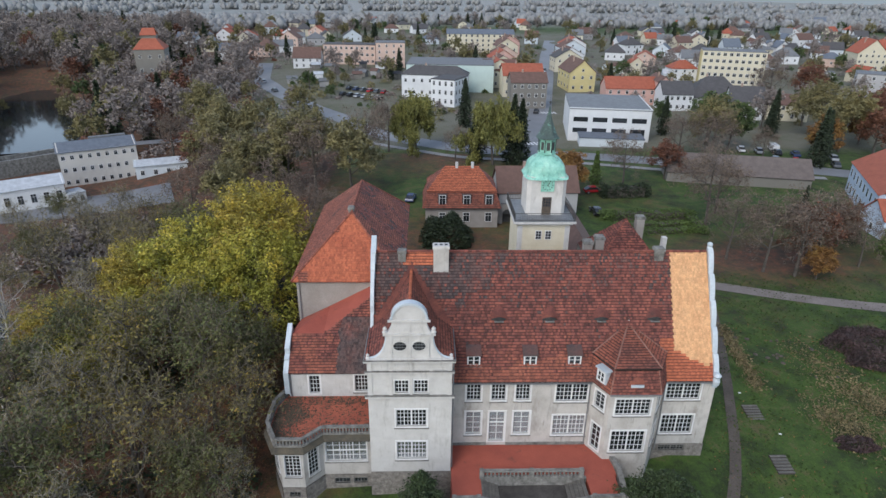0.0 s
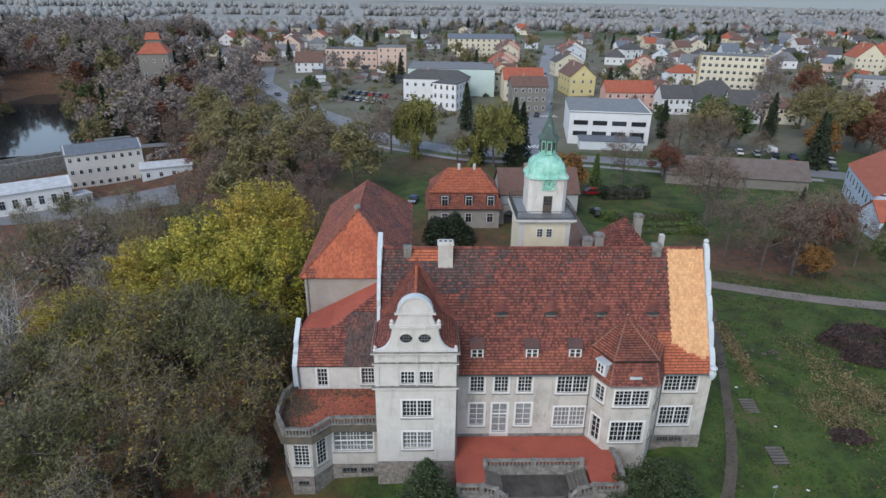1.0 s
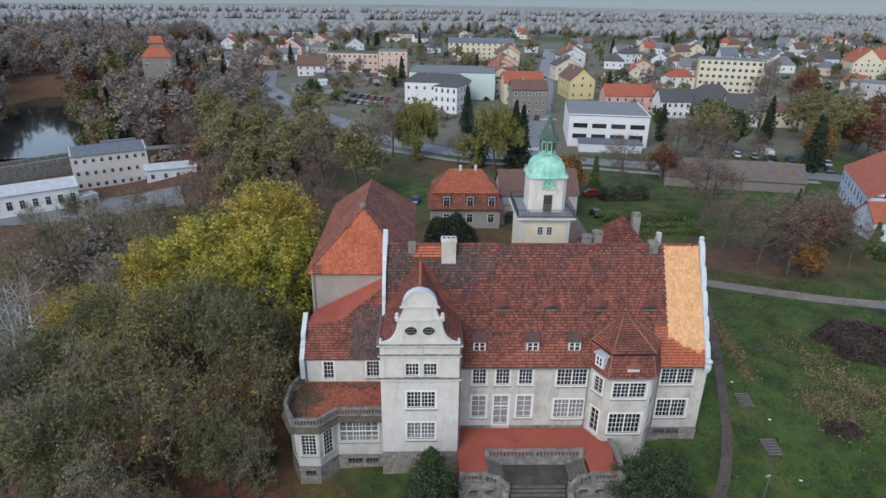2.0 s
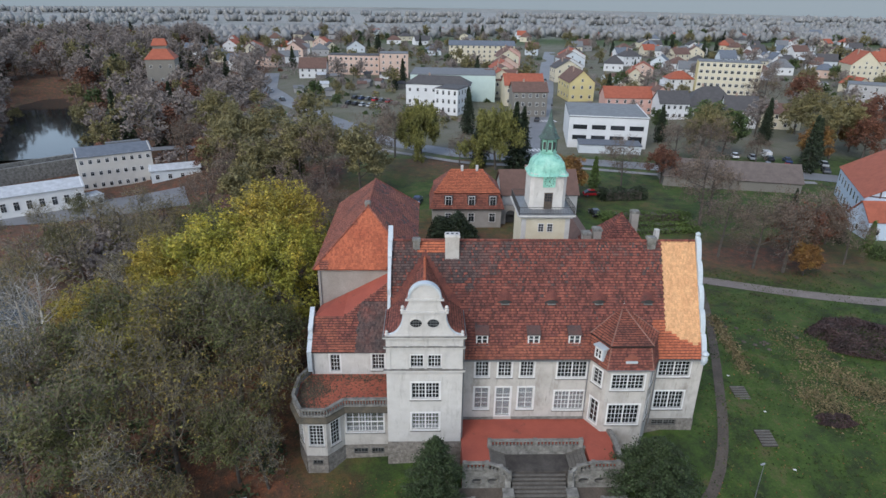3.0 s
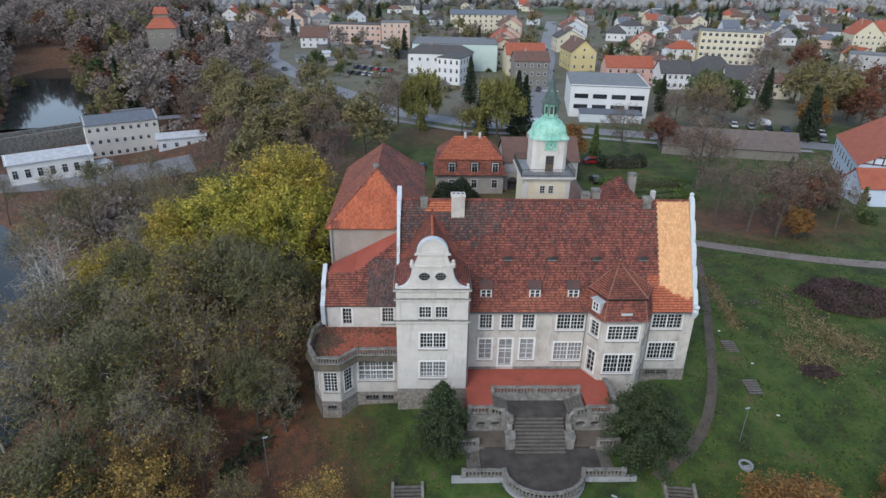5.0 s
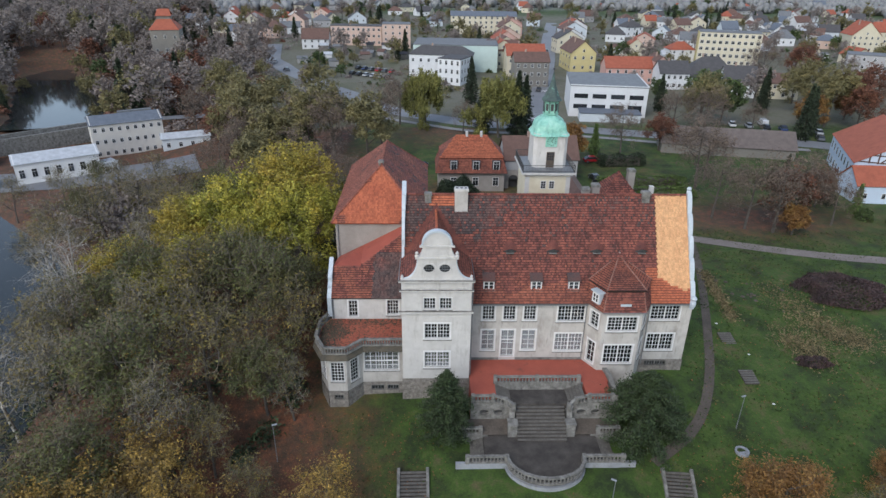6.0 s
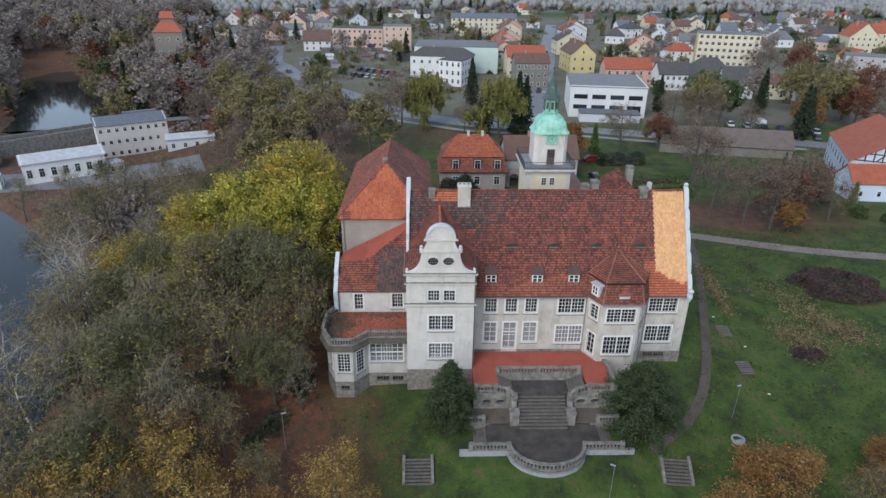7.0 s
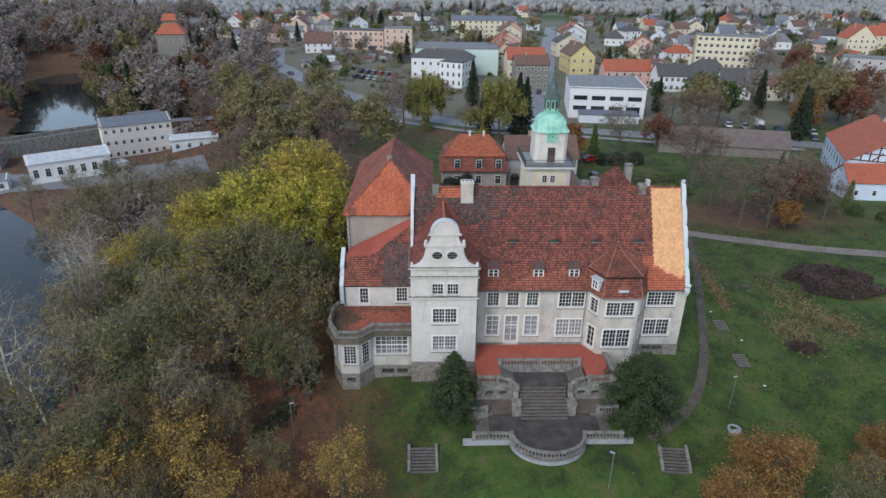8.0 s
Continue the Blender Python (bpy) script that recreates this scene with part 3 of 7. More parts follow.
back = [(30.55, 2 * YR - eave_y, front[0][2]), (-2.7, 2 * YR - eave_y, front[0][2]), (-2.7, YR, RIDGE), (30.55, YR, RIDGE)]
roof_plane(palace, back, TILE_OLD, TILE_OLD, tiles=False)
caps(palace, (-2.6, YR, RIDGE + 0.05), (30.5, YR, RIDGE + 0.05), TILE_OLD)
part("gutter", boxes((X0 + 0.02, 18.5, eave_y - 0.12, eave_y + 0.02, EAVE - 0.32, EAVE - 0.2)), LEAD, palace, "grey metal gutter")
part("gutter", boxes((25.9, 30.6, eave_y - 0.12, eave_y + 0.02, EAVE - 0.32, EAVE - 0.2)), LEAD, palace, "grey metal gutter")
part("cornice", boxes((X0 + 0.02, 18.6, YF - 0.22, YF - 0.01, EAVE - 0.36, EAVE - 0.02)), PLASTER, palace)
part("cornice", boxes((25.8, 31.0, YF - 0.22, YF - 0.01, EAVE - 0.36, EAVE - 0.02)), PLASTER, palace)


def roof_z(y):
    return EAVE + (y - YF) * SL

# right gable parapet: white scrolls stepping up the roof edge
def scroll_parapet(x0, x1, y_low, y_high, n, material, over=0.75):
    bm = bmesh.new()
    pts = []
    for i in range(n):
        ya, yb = y_low + (y_high - y_low) * i / n, y_low + (y_high - y_low) * (i + 1) / n
        for s in range(8):
            t = s / 8
            y = ya + (yb - ya) * t
            pts.append((y, roof_z(y) + over + 0.62 * math.sin(math.pi * t) ** 0.6 - 0.3))
        pts.append((yb - 0.02, roof_z(yb) + over - 0.38))
    pts.append((y_high, roof_z(y_high) + over + 0.2))
    rows = [[bm.verts.new((x, y, z)) for x in (x0, x1)] + [bm.verts.new((x, y, roof_z(y) - 0.4)) for x in (x1, x0)] for y, z in pts]
    for a, b in zip(rows, rows[1:]):
        for j in range(4):
            bm.faces.new((a[j], a[(j + 1) % 4], b[(j + 1) % 4], b[j]))
    bm.faces.new(rows[0]), bm.faces.new(rows[-1][::-1])
    return part("gable_parapet", bm, material, palace, "white scrolled gable parapet capped with zinc")


scroll_parapet(30.5, 31.0, YF - 0.3, YR, 5, ZINC)
bm = bmesh.new()
slab(bm, [(31.0, YF, EAVE), (31.0, YB, EAVE), (31.0, YR, RIDGE + 0.4)], 0.5)
part("gable_wall", bm, GABLE_WHITE, palace)
bm = bmesh.new()
lathe(bm, [(0.22, 0), (0.27, 0.06), (0.17, 0.2), (0.28, 0.38), (0.24, 0.52), (0.08, 0.64)], 10, 30.75, YR)
ob = part("gable_urn", bm, ZINC, palace)
ob.location.z = RIDGE + 0.4
for y in (YF - 0.35,):
    bm = bmesh.new()
    lathe(bm, [(0.32, -0.7), (0.38, -0.3), (0.3, 0.1), (0.42, 0.35), (0.2, 0.6)], 9, 30.75, y)
    part("gable_foot", bm, ZINC, palace).location.z = EAVE + 0.2
# far parapet crest behind the ridge
scroll = boxes((28.6, 29.1, 16.2, 16.8, 18, 22.3))
part("rear_gable", scroll, GABLE_WHITE, palace)

# left gable parapet over the main roof
for ya, yb, lift, wide in ((3.0, 6.5, 0.55, 0.3), (6.5, 7.5, 1.25, 0.36), (7.5, 8.3, 1.0, 0.36), (8.3, 9.1, 1.2, 0.42), (9.1, 10.8, 1.3, 0.5)):
    bm = bmesh.new()
    za, zb = roof_z(ya), roof_z(min(yb, YR))
    v = [bm.verts.new(p) for p in ((-3.05, ya, za - 0.5), (-3.05 + wide, ya, za - 0.5), (-3.05 + wide, yb, zb - 0.5), (-3.05, yb, zb - 0.5), (-3.05, ya, za + lift), (-3.05 + wide, ya, za + lift), (-3.05 + wide, yb, zb + lift), (-3.05, yb, zb + lift))]
    for f in ((3, 2, 1, 0), (4, 5, 6, 7), (0, 1, 5, 4), (1, 2, 6, 5), (2, 3, 7, 6), (3, 0, 4, 7)):
        bm.faces.new([v[i] for i in f])
    part("gable_parapet", bm, ZINC, palace, "white gable parapet step capped with pale zinc")
bm = bmesh.new()
slab(bm, [(-2.9, YB, EAVE), (-2.9, YF, EAVE), (-2.9, YR, RIDGE)], 0.3)
part("gable_wall", bm, GREY_RENDER, palace)

# ---- the gabled front block ----
TX0, TX1, TZ = -2.9, 4.75, 17.4
facade((TX0, 0), (TX1, 0), 4.5, TZ, [(-0.55 - TX0, 2.6 - TX0, 5.95, 8.35, [4, 4], 4, {"curtain": 0.3}), (-0.55 - TX0, 2.6 - TX0, 9.85, 12.1, [4, 4], 4, {}),
                                     (-0.55 - TX0, 0.9 - TX0, 13.75, 15.3, [4], 3, {"surround": 0.08}), (1.2 - TX0, 2.65 - TX0, 13.75, 15.3, [4], 3, {"surround": 0.08})], GABLE_WHITE)
facade((TX0 - 0.05, -0.05), (TX1 + 0.05, -0.05), BASE - 0.5, 4.5, [(3.9, 5.6, 3.4, 4.2, [4], 2, {"surround": 0.05, "sill": False, "paint": STONE})], PLINTH, "plinth")
facade((TX1, 0), (TX1, YF + 2.6), BASE, TZ, [], PLASTER)
facade((TX0, YF + 2.6), (TX0, 0), BASE, TZ, [], GABLE_WHITE)
for z, h, d in ((13.35, 0.22, 0.26), (16.05, 0.16, 0.2), (17.22, 0.18, 0.28)):
    sc = part("string_course", boxes((TX0 - d, TX1 + d, -d, -0.005, z, z + h)), GABLE_WHITE, palace)
    part("weathering", boxes((TX0 - d - 0.03, TX1 + d + 0.03, -d - 0.04, -0.005, z + h + 0.002, z + h + 0.05)), STONE, sc)
for x in (TX0 + 0.02, -0.95, 0.87, 2.7, TX1 - 0.42):
    w = 0.4 if x in (TX0 + 0.02, TX1 - 0.42) else 0.3
    part("pilaster", boxes((x, x + w, -0.07, -0.005, 13.6, 16.03)), GABLE_WHITE, palace)
    part("pilaster", boxes((x, x + w, -0.07, -0.005, 16.24, 17.24)), GABLE_WHITE, palace)
for x0, x1 in ((-2.4, -1.05), (-0.5, 0.75), (1.25, 2.55), (3.1, 4.25)):
    bm = bmesh.new()
    for a in ((x0, x1, -0.05, -0.004, 16.4, 16.47), (x0, x1, -0.05, -0.004, 17.03, 17.1), (x0, x0 + 0.07, -0.05, -0.004, 16.48, 17.02), (x1 - 0.07, x1, -0.05, -0.004, 16.48, 17.02)):
        box(bm, *a)
    part("panel_moulding", bm, GABLE_WHITE, palace)


def curved_gable():
    """The outline of the scrolled gable, right half, as (offset, height)."""
    out = []
    for i in range(10):
        t = i / 9
        out.append((3.8 - 1.75 * math.sin(t * math.pi / 2) ** 0.75, 17.45 + 2.3 * (1 - math.cos(t * math.pi / 2)) ** 0.9))
    out += [(2.2, 19.9), (2.2, 20.15), (1.85, 20.25)]
    for i in range(5):
        t = i / 4
        out.append((1.85 - 0.35 * math.sin(t * math.pi / 2), 20.25 + 1.0 * t))
    out += [(1.7, 21.3), (1.7, 21.5)]
    for i in range(9):
        a = math.pi / 2 * i / 8
        out.append((1.5 * math.cos(a), 21.5 + 1.5 * math.sin(a)))
    return out


GCX = 0.925
half = curved_gable()
outline = [(GCX + a, z) for a, z in half] + [(GCX - a, z) for a, z in half[-2::-1]]


def plate_xz(bm, pts, y0, y1):
    lo, hi = [bm.verts.new((x, y0, z)) for x, z in pts], [bm.verts.new((x, y1, z)) for x, z in pts]
    k = len(pts)
    bm.faces.new(lo), bm.faces.new(hi[::-1])
    for i in range(k):
        bm.faces.new((lo[i], hi[i], hi[(i + 1) % k], lo[(i + 1) % k]))


bm = bmesh.new()
plate_xz(bm, outline, 0.0, 0.45)
gable = part("curved_gable", bm, GABLE_WHITE, palace, "white baroque scrolled gable with two oval windows")
bm = bmesh.new()
arch = [(GCX + 1.62 * math.cos(a), 21.55 + 1.62 * math.sin(a)) for a in np.linspace(0, math.pi, 17)]
arch2 = [(GCX + 1.44 * math.cos(a), 21.55 + 1.42 * math.sin(a)) for a in np.linspace(math.pi, 0, 17)]
plate_xz(bm, arch + arch2, -0.12, 0.6)
part("gable_arch_coping", bm, ZINC, palace)
for z, hw, h in ((21.32, 1.85, 0.2), (19.95, 2.3, 0.18), (17.46, 3.85, 0.1)):
    part("gable_moulding", boxes((GCX - hw, GCX + hw, -0.15, -0.003, z, z + h)), GABLE_WHITE, palace)
for x in (GCX - 1.75, GCX - 0.12, GCX + 1.5):
    part("gable_pilaster", boxes((x, x + 0.25, -0.07, -0.003, 17.58, 19.93)), GABLE_WHITE, palace)
part("gable_pilaster", boxes((GCX - 0.12, GCX + 0.12, -0.06, -0.003, 20.15, 21.3)), GABLE_WHITE, palace)
for s in (-1, 1):
    bm = bmesh.new()
    lathe(bm, [(0.2, 0), (0.26, 0.1), (0.15, 0.28), (0.2, 0.45), (0.08, 0.62)], 8, GCX + s * 2.12, 0.1)
    part("gable_scroll", bm, GABLE_WHITE, palace).location.z = 20.12
    bm = bmesh.new()
    cx, cz = GCX + s * 0.84, 18.85
    ring = [[(cx + r * 0.58 * math.cos(a), cz + r * 0.46 * math.sin(a)) for a in np.linspace(0, 2 * math.pi, 24, endpoint=False)] for r in (1.0, 1.3)]
    vs = [[bm.verts.new((x, y, z)) for x, z in rg] for rg, y in ((ring[0], -0.02), (ring[0], -0.09), (ring[1], -0.09), (ring[1], -0.003))]
    for a, b in zip(vs, vs[1:]):
        for i in range(24):
            bm.faces.new((a[i], b[i], b[(i + 1) % 24], a[(i + 1) % 24]))
    oval = part("oval_window", bm, GABLE_WHITE, palace)
    bm = bmesh.new()
    bm.faces.new([bm.verts.new((x, -0.012, z)) for x, z in ring[0]])
    part("pane", bm, FAR_GLASS, oval)
    bm = bmesh.new()
    for k in (-0.25, 0.0, 0.25):
        box(bm, cx + k - 0.014, cx + k + 0.014, -0.045, -0.016, cz - 0.44 + abs(k) * 0.3, cz + 0.44 - abs(k) * 0.3)
    for k in (-0.15, 0.15):
        box(bm, cx - 0.52, cx + 0.52, -0.04, -0.018, cz + k - 0.02, cz + k + 0.02)
    part("frame", bm, LEAD, oval)
# cross roof behind the gable
CR = 21.9
back_y = lambda z: YF + (z - EAVE) / SL
ym, yv = back_y(CR), back_y(17.1)
for sgn, tile in ((1, TILE_WEST), (-1, TILE_OLD)):
    lo_x, mid_x = (TX1 + 0.2, GCX + 2.4) if sgn > 0 else (TX0 - 0.2, GCX - 2.4)
    for (xa, za), (xb, zb) in (((lo_x, 17.1), (mid_x, 18.1)), ((mid_x, 18.1), (GCX, CR))):
        q = [(xa, 0.4, za), (xa, back_y(za), za), (xb, back_y(zb), zb), (xb, 0.4, zb)]
        roof_plane(palace, q if sgn > 0 else [q[1], q[0], q[3], q[2]], TILE_OLD, tile)
caps(palace, (GCX, 0.45, CR + 0.06), (GCX, ym, CR + 0.06), TILE_RED)
for x in (TX0 - 0.25, TX1 + 0.25):
    bm = bmesh.new()
    tube(bm, (x, 0.4, 17.05), (x, yv, 17.05), 0.09)
    part("gutter", bm, LEAD, palace)

# ---- bay roof ----
BZ, MZ = EAVE - 0.1, 15.25
low = [(18.35, YF + 0.1), (19.75, 0.95), (24.6, 0.95), (26.05, YF + 0.1)]
top = [(18.85, YF + 1.0), (20.15, 1.75), (24.2, 1.75), (25.5, YF + 1.0)]
apex = (22.4, 6.3, 17.3)
for i in range(3):
    a, b, c, d = low[i], low[i + 1], top[i + 1], top[i]
    roof_plane(palace, [(*a, BZ), (*b, BZ), (*c, MZ), (*d, MZ)], TILE_OLD, TILE_WEST if i == 0 else TILE_OLD)
    c2, d2 = [(p[0] + (p[0] - 22.2) * 0.1, p[1] - 0.4) for p in (c, d)]
    # plate coloured dark to paint the shade under the upper eave
    roof_plane(palace, [(*d2, MZ + 0.05), (*c2, MZ + 0.05), apex], TILE_GAP_SHADE, TILE_WEST)
for p in top:
    q = (p[0] + (p[0] - 22.2) * 0.1, p[1] - 0.4)
    caps(palace, (*q, MZ + 0.1), (apex[0], apex[1], apex[2] + 0.05), MORTAR_TILE, 0.08, name="hip_tiles")
for a, b in zip(low[1:3], top[1:3]):
    caps(palace, (*a, BZ + 0.05), (*b, MZ), MORTAR_TILE, 0.075, name="hip_tiles")
bm = bmesh.new()
lathe(bm, [(0.14, 0), (0.2, 0.1), (0.1, 0.22), (0.16, 0.38), (0.03, 0.62)], 8, apex[0], apex[1])
part("finial", bm, GABLE_WHITE, palace).location.z = apex[2] + 0.02
u0 = Vector((low[1][0] - low[0][0], low[1][1] - low[0][1], 0)).normalized()
dm = Matrix.Translation((19.25, 2.3, 13.3)) @ Matrix.Rotation(math.atan2(u0.y, u0.x), 4, "Z")
bd = part("bay_dormer", boxes((-0.6, 0.6, -0.25, 1.2, 0, 1.35), (-0.75, 0.75, -0.4, 1.2, 1.352, 1.5)), ZINC, palace, "small dormer with grey zinc cheeks")
bd.matrix_basis = dm
fb = bmesh.new()
for a in ((-0.5, -0.36, -0.32, -0.255, 0.1, 1.3), (0.36, 0.5, -0.32, -0.255, 0.1, 1.3), (-0.36, 0.36, -0.32, -0.255, 1.16, 1.3), (-0.36, 0.36, -0.32, -0.255, 0.1, 0.24), (-0.06, 0.06, -0.32, -0.255, 0.24, 1.16), (-0.36, 0.36, -0.31, -0.26, 0.66, 0.72)):
    box(fb, *a)
part("frame", fb, WHITE_PAINT, bd)
part("pane", boxes((-0.42, 0.42, -0.275, -0.262, 0.2, 1.2)), FAR_GLASS, bd)
part("bay_gutter", boxes((19.7, 24.65, 0.82, 0.93, BZ - 0.02, BZ + 0.1)), LEAD, palace)


def dormer(x, z, w=1.3, h=1.15):
    """A small box dormer on the main slope with a white casement."""
    y = YF + (z - EAVE) / SL
    d = part("dormer", boxes((x - w / 2, x + w / 2, y - 0.12, y + 1.0, z, z + h + 0.12)), LEAD, palace, "small dormer with white casement")
    bm = bmesh.new()
    for a in ((-w / 2 + 0.02, -w / 2 + 0.15, 0, 0.08, 0.05, h), (w / 2 - 0.15, w / 2 - 0.02, 0, 0.08, 0.05, h), (-w / 2 + 0.15, w / 2 - 0.15, 0, 0.08, h - 0.12, h), (-w / 2 + 0.15, w / 2 - 0.15, 0, 0.08, 0.05, 0.17), (-0.07, 0.07, 0, 0.08, 0.17, h - 0.12), (-w / 2 + 0.15, w / 2 - 0.15, 0.01, 0.07, h * 0.53, h * 0.53 + 0.05)):
        box(bm, *a)
    part("frame", bm, WHITE_PAINT, d).location = (x, y - 0.19, z)
    part("pane", boxes((x - w / 2 + 0.1, x + w / 2 - 0.1, y - 0.145, y - 0.125, z + 0.1, z + h - 0.05)), FAR_GLASS, d)
    bm = bmesh.new()
    y1 = YF + (z + h + 0.75 - EAVE) / SL
    slab(bm, [(x - w / 2 - 0.1, y - 0.3, z + h + 0.05), (x + w / 2 + 0.1, y - 0.3, z + h + 0.05), (x + w / 2 + 0.1, y1, z + h + 0.85), (x - w / 2 - 0.1, y1, z + h + 0.85)], 0.08)
    part("dormer_roof", bm, TILE_DARK, d)
    part("dormer_sill", boxes((x - w / 2 - 0.15, x + w / 2 + 0.15, y - 0.32, y - 0.125, z - 0.1, z - 0.01)), STONE, d)


for x in (7.0, 12.5, 16.85):
    dormer(x, 13.95)


def eyebrow(x, z, wide=2.3, slope=SL, y0=None):
    """An eyebrow vent: a low tiled swell with a louvred slit."""
    y = YF + (z - EAVE) / SL if y0 is None else y0
    bm = bmesh.new()
    k = 14
    rows = []
    for i in range(k + 1):
        t = i / k * 2 - 1
        s = (math.cos(t * math.pi) + 1) / 2
        rows.append([bm.verts.new((x + t * wide / 2, y - 0.42 * s - 0.1, z + 0.5 * s + 0.06)), bm.verts.new((x + t * wide / 2, y + 0.3, z + 0.3 * slope + 0.42 * s + 0.1)), bm.verts.new((x + t * wide / 2, y + 0.8, z + 0.8 * slope + 0.06))])
    for a, b in zip(rows, rows[1:]):
        for j in range(2):
            bm.faces.new((a[j], b[j], b[j + 1], a[j + 1]))
    ob = part("eyebrow_vent", bm, TILE_OLD, palace, "low eyebrow vent in the roof")
    bm = bmesh.new()
    lo, hi = [], []
    for i in range(9):
        t = (i / 8 * 2 - 1) * 0.62
        s = (math.cos(t * math.pi) + 1) / 2
        lo.append(bm.verts.new((x + t * wide / 2, y - 0.36 * s - 0.1, z + 0.06)))
        hi.append(bm.verts.new((x + t * wide / 2, y - 0.4 * s - 0.1, z + 0.5 * s + 0.03)))
    for i in range(8):
        bm.faces.new((lo[i], lo[i + 1], hi[i + 1], hi[i]))
    part("louvre", bm, IRON_AND_SHADE, ob)
    part("vent_sill", boxes((x - 0.45, x + 0.45, y - 0.6, y - 0.3, z - 0.02, z + 0.05)), STONE, ob)


for x in (9.5, 14.5, 19.6, 24.9):
    eyebrow(x, 17.75)


bm = bmesh.new()
rows = []
for i in range(13):
    k = i / 12 * 2 - 1
    h = (math.cos(k * math.pi) + 1) / 2
    rows.append([bm.verts.new((22.2 + k * 1.15, 1.2 - 0.22 * h, 13.55 + 0.34 * h)), bm.verts.new((22.2 + k * 1.15, 1.62, 14.55))])
for a, b in zip(rows, rows[1:]):
    bm.faces.new((a[0], b[0], b[1], a[1]))
ev = part("eyebrow_vent", bm, TILE_WEST, palace, "low eyebrow vent in the bay roof")
part("louvre", boxes((21.6, 22.8, 0.96, 1.1, 13.5, 13.75)), ZINC, ev)


def chimney(x, y, z0, z1, w, d, material, pots=0):
    bm = boxes((x - w / 2, x + w / 2, y - d / 2, y + d / 2, z0, z1 - 0.3))
    ch = part("chimney", bm, material, palace, "rendered chimney stack")
    part("chimney_cap", boxes((x - w / 2 - 0.08, x + w / 2 + 0.08, y - d / 2 - 0.08, y + d / 2 + 0.08, z1 - 0.3, z1 - 0.12), (x - w / 2 - 0.02, x + w / 2 + 0.02, y - d / 2 - 0.02, y + d / 2 + 0.02, z1 - 0.12, z1)), GABLE_WHITE if material is PLASTER else STONE, ch)
    for i in range(pots):
        part("flue", boxes((x - w / 2 + (i + 0.5) * w / pots - 0.14, x - w / 2 + (i + 0.5) * w / pots + 0.14, y - 0.2, y + 0.2, z1 + 0.002, z1 + 0.012)), IRON_AND_SHADE, ch)


chimney(3.85, 9.1, 19.8, 24.6, 1.5, 0.9, PLASTER, 3)
chimney(25.6, 9.6, 22.3, 24.1, 0.9, 0.8, STONE)
chimney(0.0, 9.5, 22.3, 23.9, 0.75, 0.7, STONE)
chimney(20.9, 14.2, 16, 23.4, 0.9, 0.9, GREY_RENDER)
chimney(19.7, 14.2, 16, 22.9, 0.9, 0.9, GREY_RENDER)
chimney(27.2, 20.2, 16, 23.4, 0.9, 0.9, GREY_RENDER)
# rear wing with its pyramid roof
facade((21.6, 16), (21.6, 24), BASE, 18.3, [], GREY_RENDER)
facade((29.3, 24), (29.3, 16), BASE, 18.3, [], GREY_RENDER)
facade((21.6, 24), (29.3, 24), BASE, 18.3, [], GREY_RENDER)
q = [(21.3, 15.8, 18.1), (29.6, 15.8, 18.1), (29.6, 24.3, 18.1), (21.3, 24.3, 18.1)]
for i in range(4):
    roof_plane(palace, [q[i], q[(i + 1) % 4], (25.45, 20, 23.1)], TILE_OLD, TILE_OLD)

# ---- west wing, conservatory and side block ----
WY = 6.4
facade((-11.7, WY), (-2.95, WY), 8.6, 11.8, [(1.95, 3.35, 8.85, 11.35, [3], 4, {"name": "balcony_door", "sill": False}), (6.6, 8.3, 9.1, 11.4, [4], 4, {})], GABLE_WHITE)
facade((-11.7, 14.3), (-11.7, WY), BASE, 11.8, [], GREY_RENDER)
roof_plane(palace, [(-11.6, WY - 0.35, 11.65), (-3.05, WY - 0.35, 11.65), (-3.05, 12.6, 17.37), (-8.3, 9.2, 14.4), (-11.6, 9.2, 14.4)], TILE_DARK, [TILE_WEST, TILE_DARK, TILE_OLD], label="mossy dark and red tile lean-to roof",
           pick=lambda o: 1 if o.x > -6.6 + 0.3 * noise.noise(o) and o.z < 15.6 else 2 if noise.noise(o * 0.8) < 0.0 else 0)
bm = bmesh.new()
slab(bm, [(-8.3, 9.2, 14.4), (-3.05, 12.6, 17.37), (-3.05, 14.28, 17.7), (-8.3, 14.28, 14.9)], 0.1)
slab(bm, [(-11.6, 9.2, 14.4), (-8.3, 9.2, 14.4), (-8.3, 14.28, 14.9), (-11.6, 14.28, 13.2)], 0.1)
part("roof_valley", bm, TERRACE_RED, palace, "flat orange-red roof strip")
for ya, yb, za, zb in ((6.0, 7.0, 11.75, 12.6), (7.0, 7.6, 12.8, 13.1), (7.6, 9.9, 13.7, 15.3)):
    bm = bmesh.new()
    v = [bm.verts.new(p) for p in ((-12.05, ya, 9.2), (-11.55, ya, 9.2), (-11.55, yb, 9.2), (-12.05, yb, 9.2), (-12.05, ya, za), (-11.55, ya, za), (-11.55, yb, zb), (-12.05, yb, zb))]
    for f in ((3, 2, 1, 0), (4, 5, 6, 7), (0, 1, 5, 4), (1, 2, 6, 5), (2, 3, 7, 6), (3, 0, 4, 7)):
        bm.faces.new([v[i] for i in f])
    part("gable_parapet", bm, ZINC, palace, "white gable parapet step")
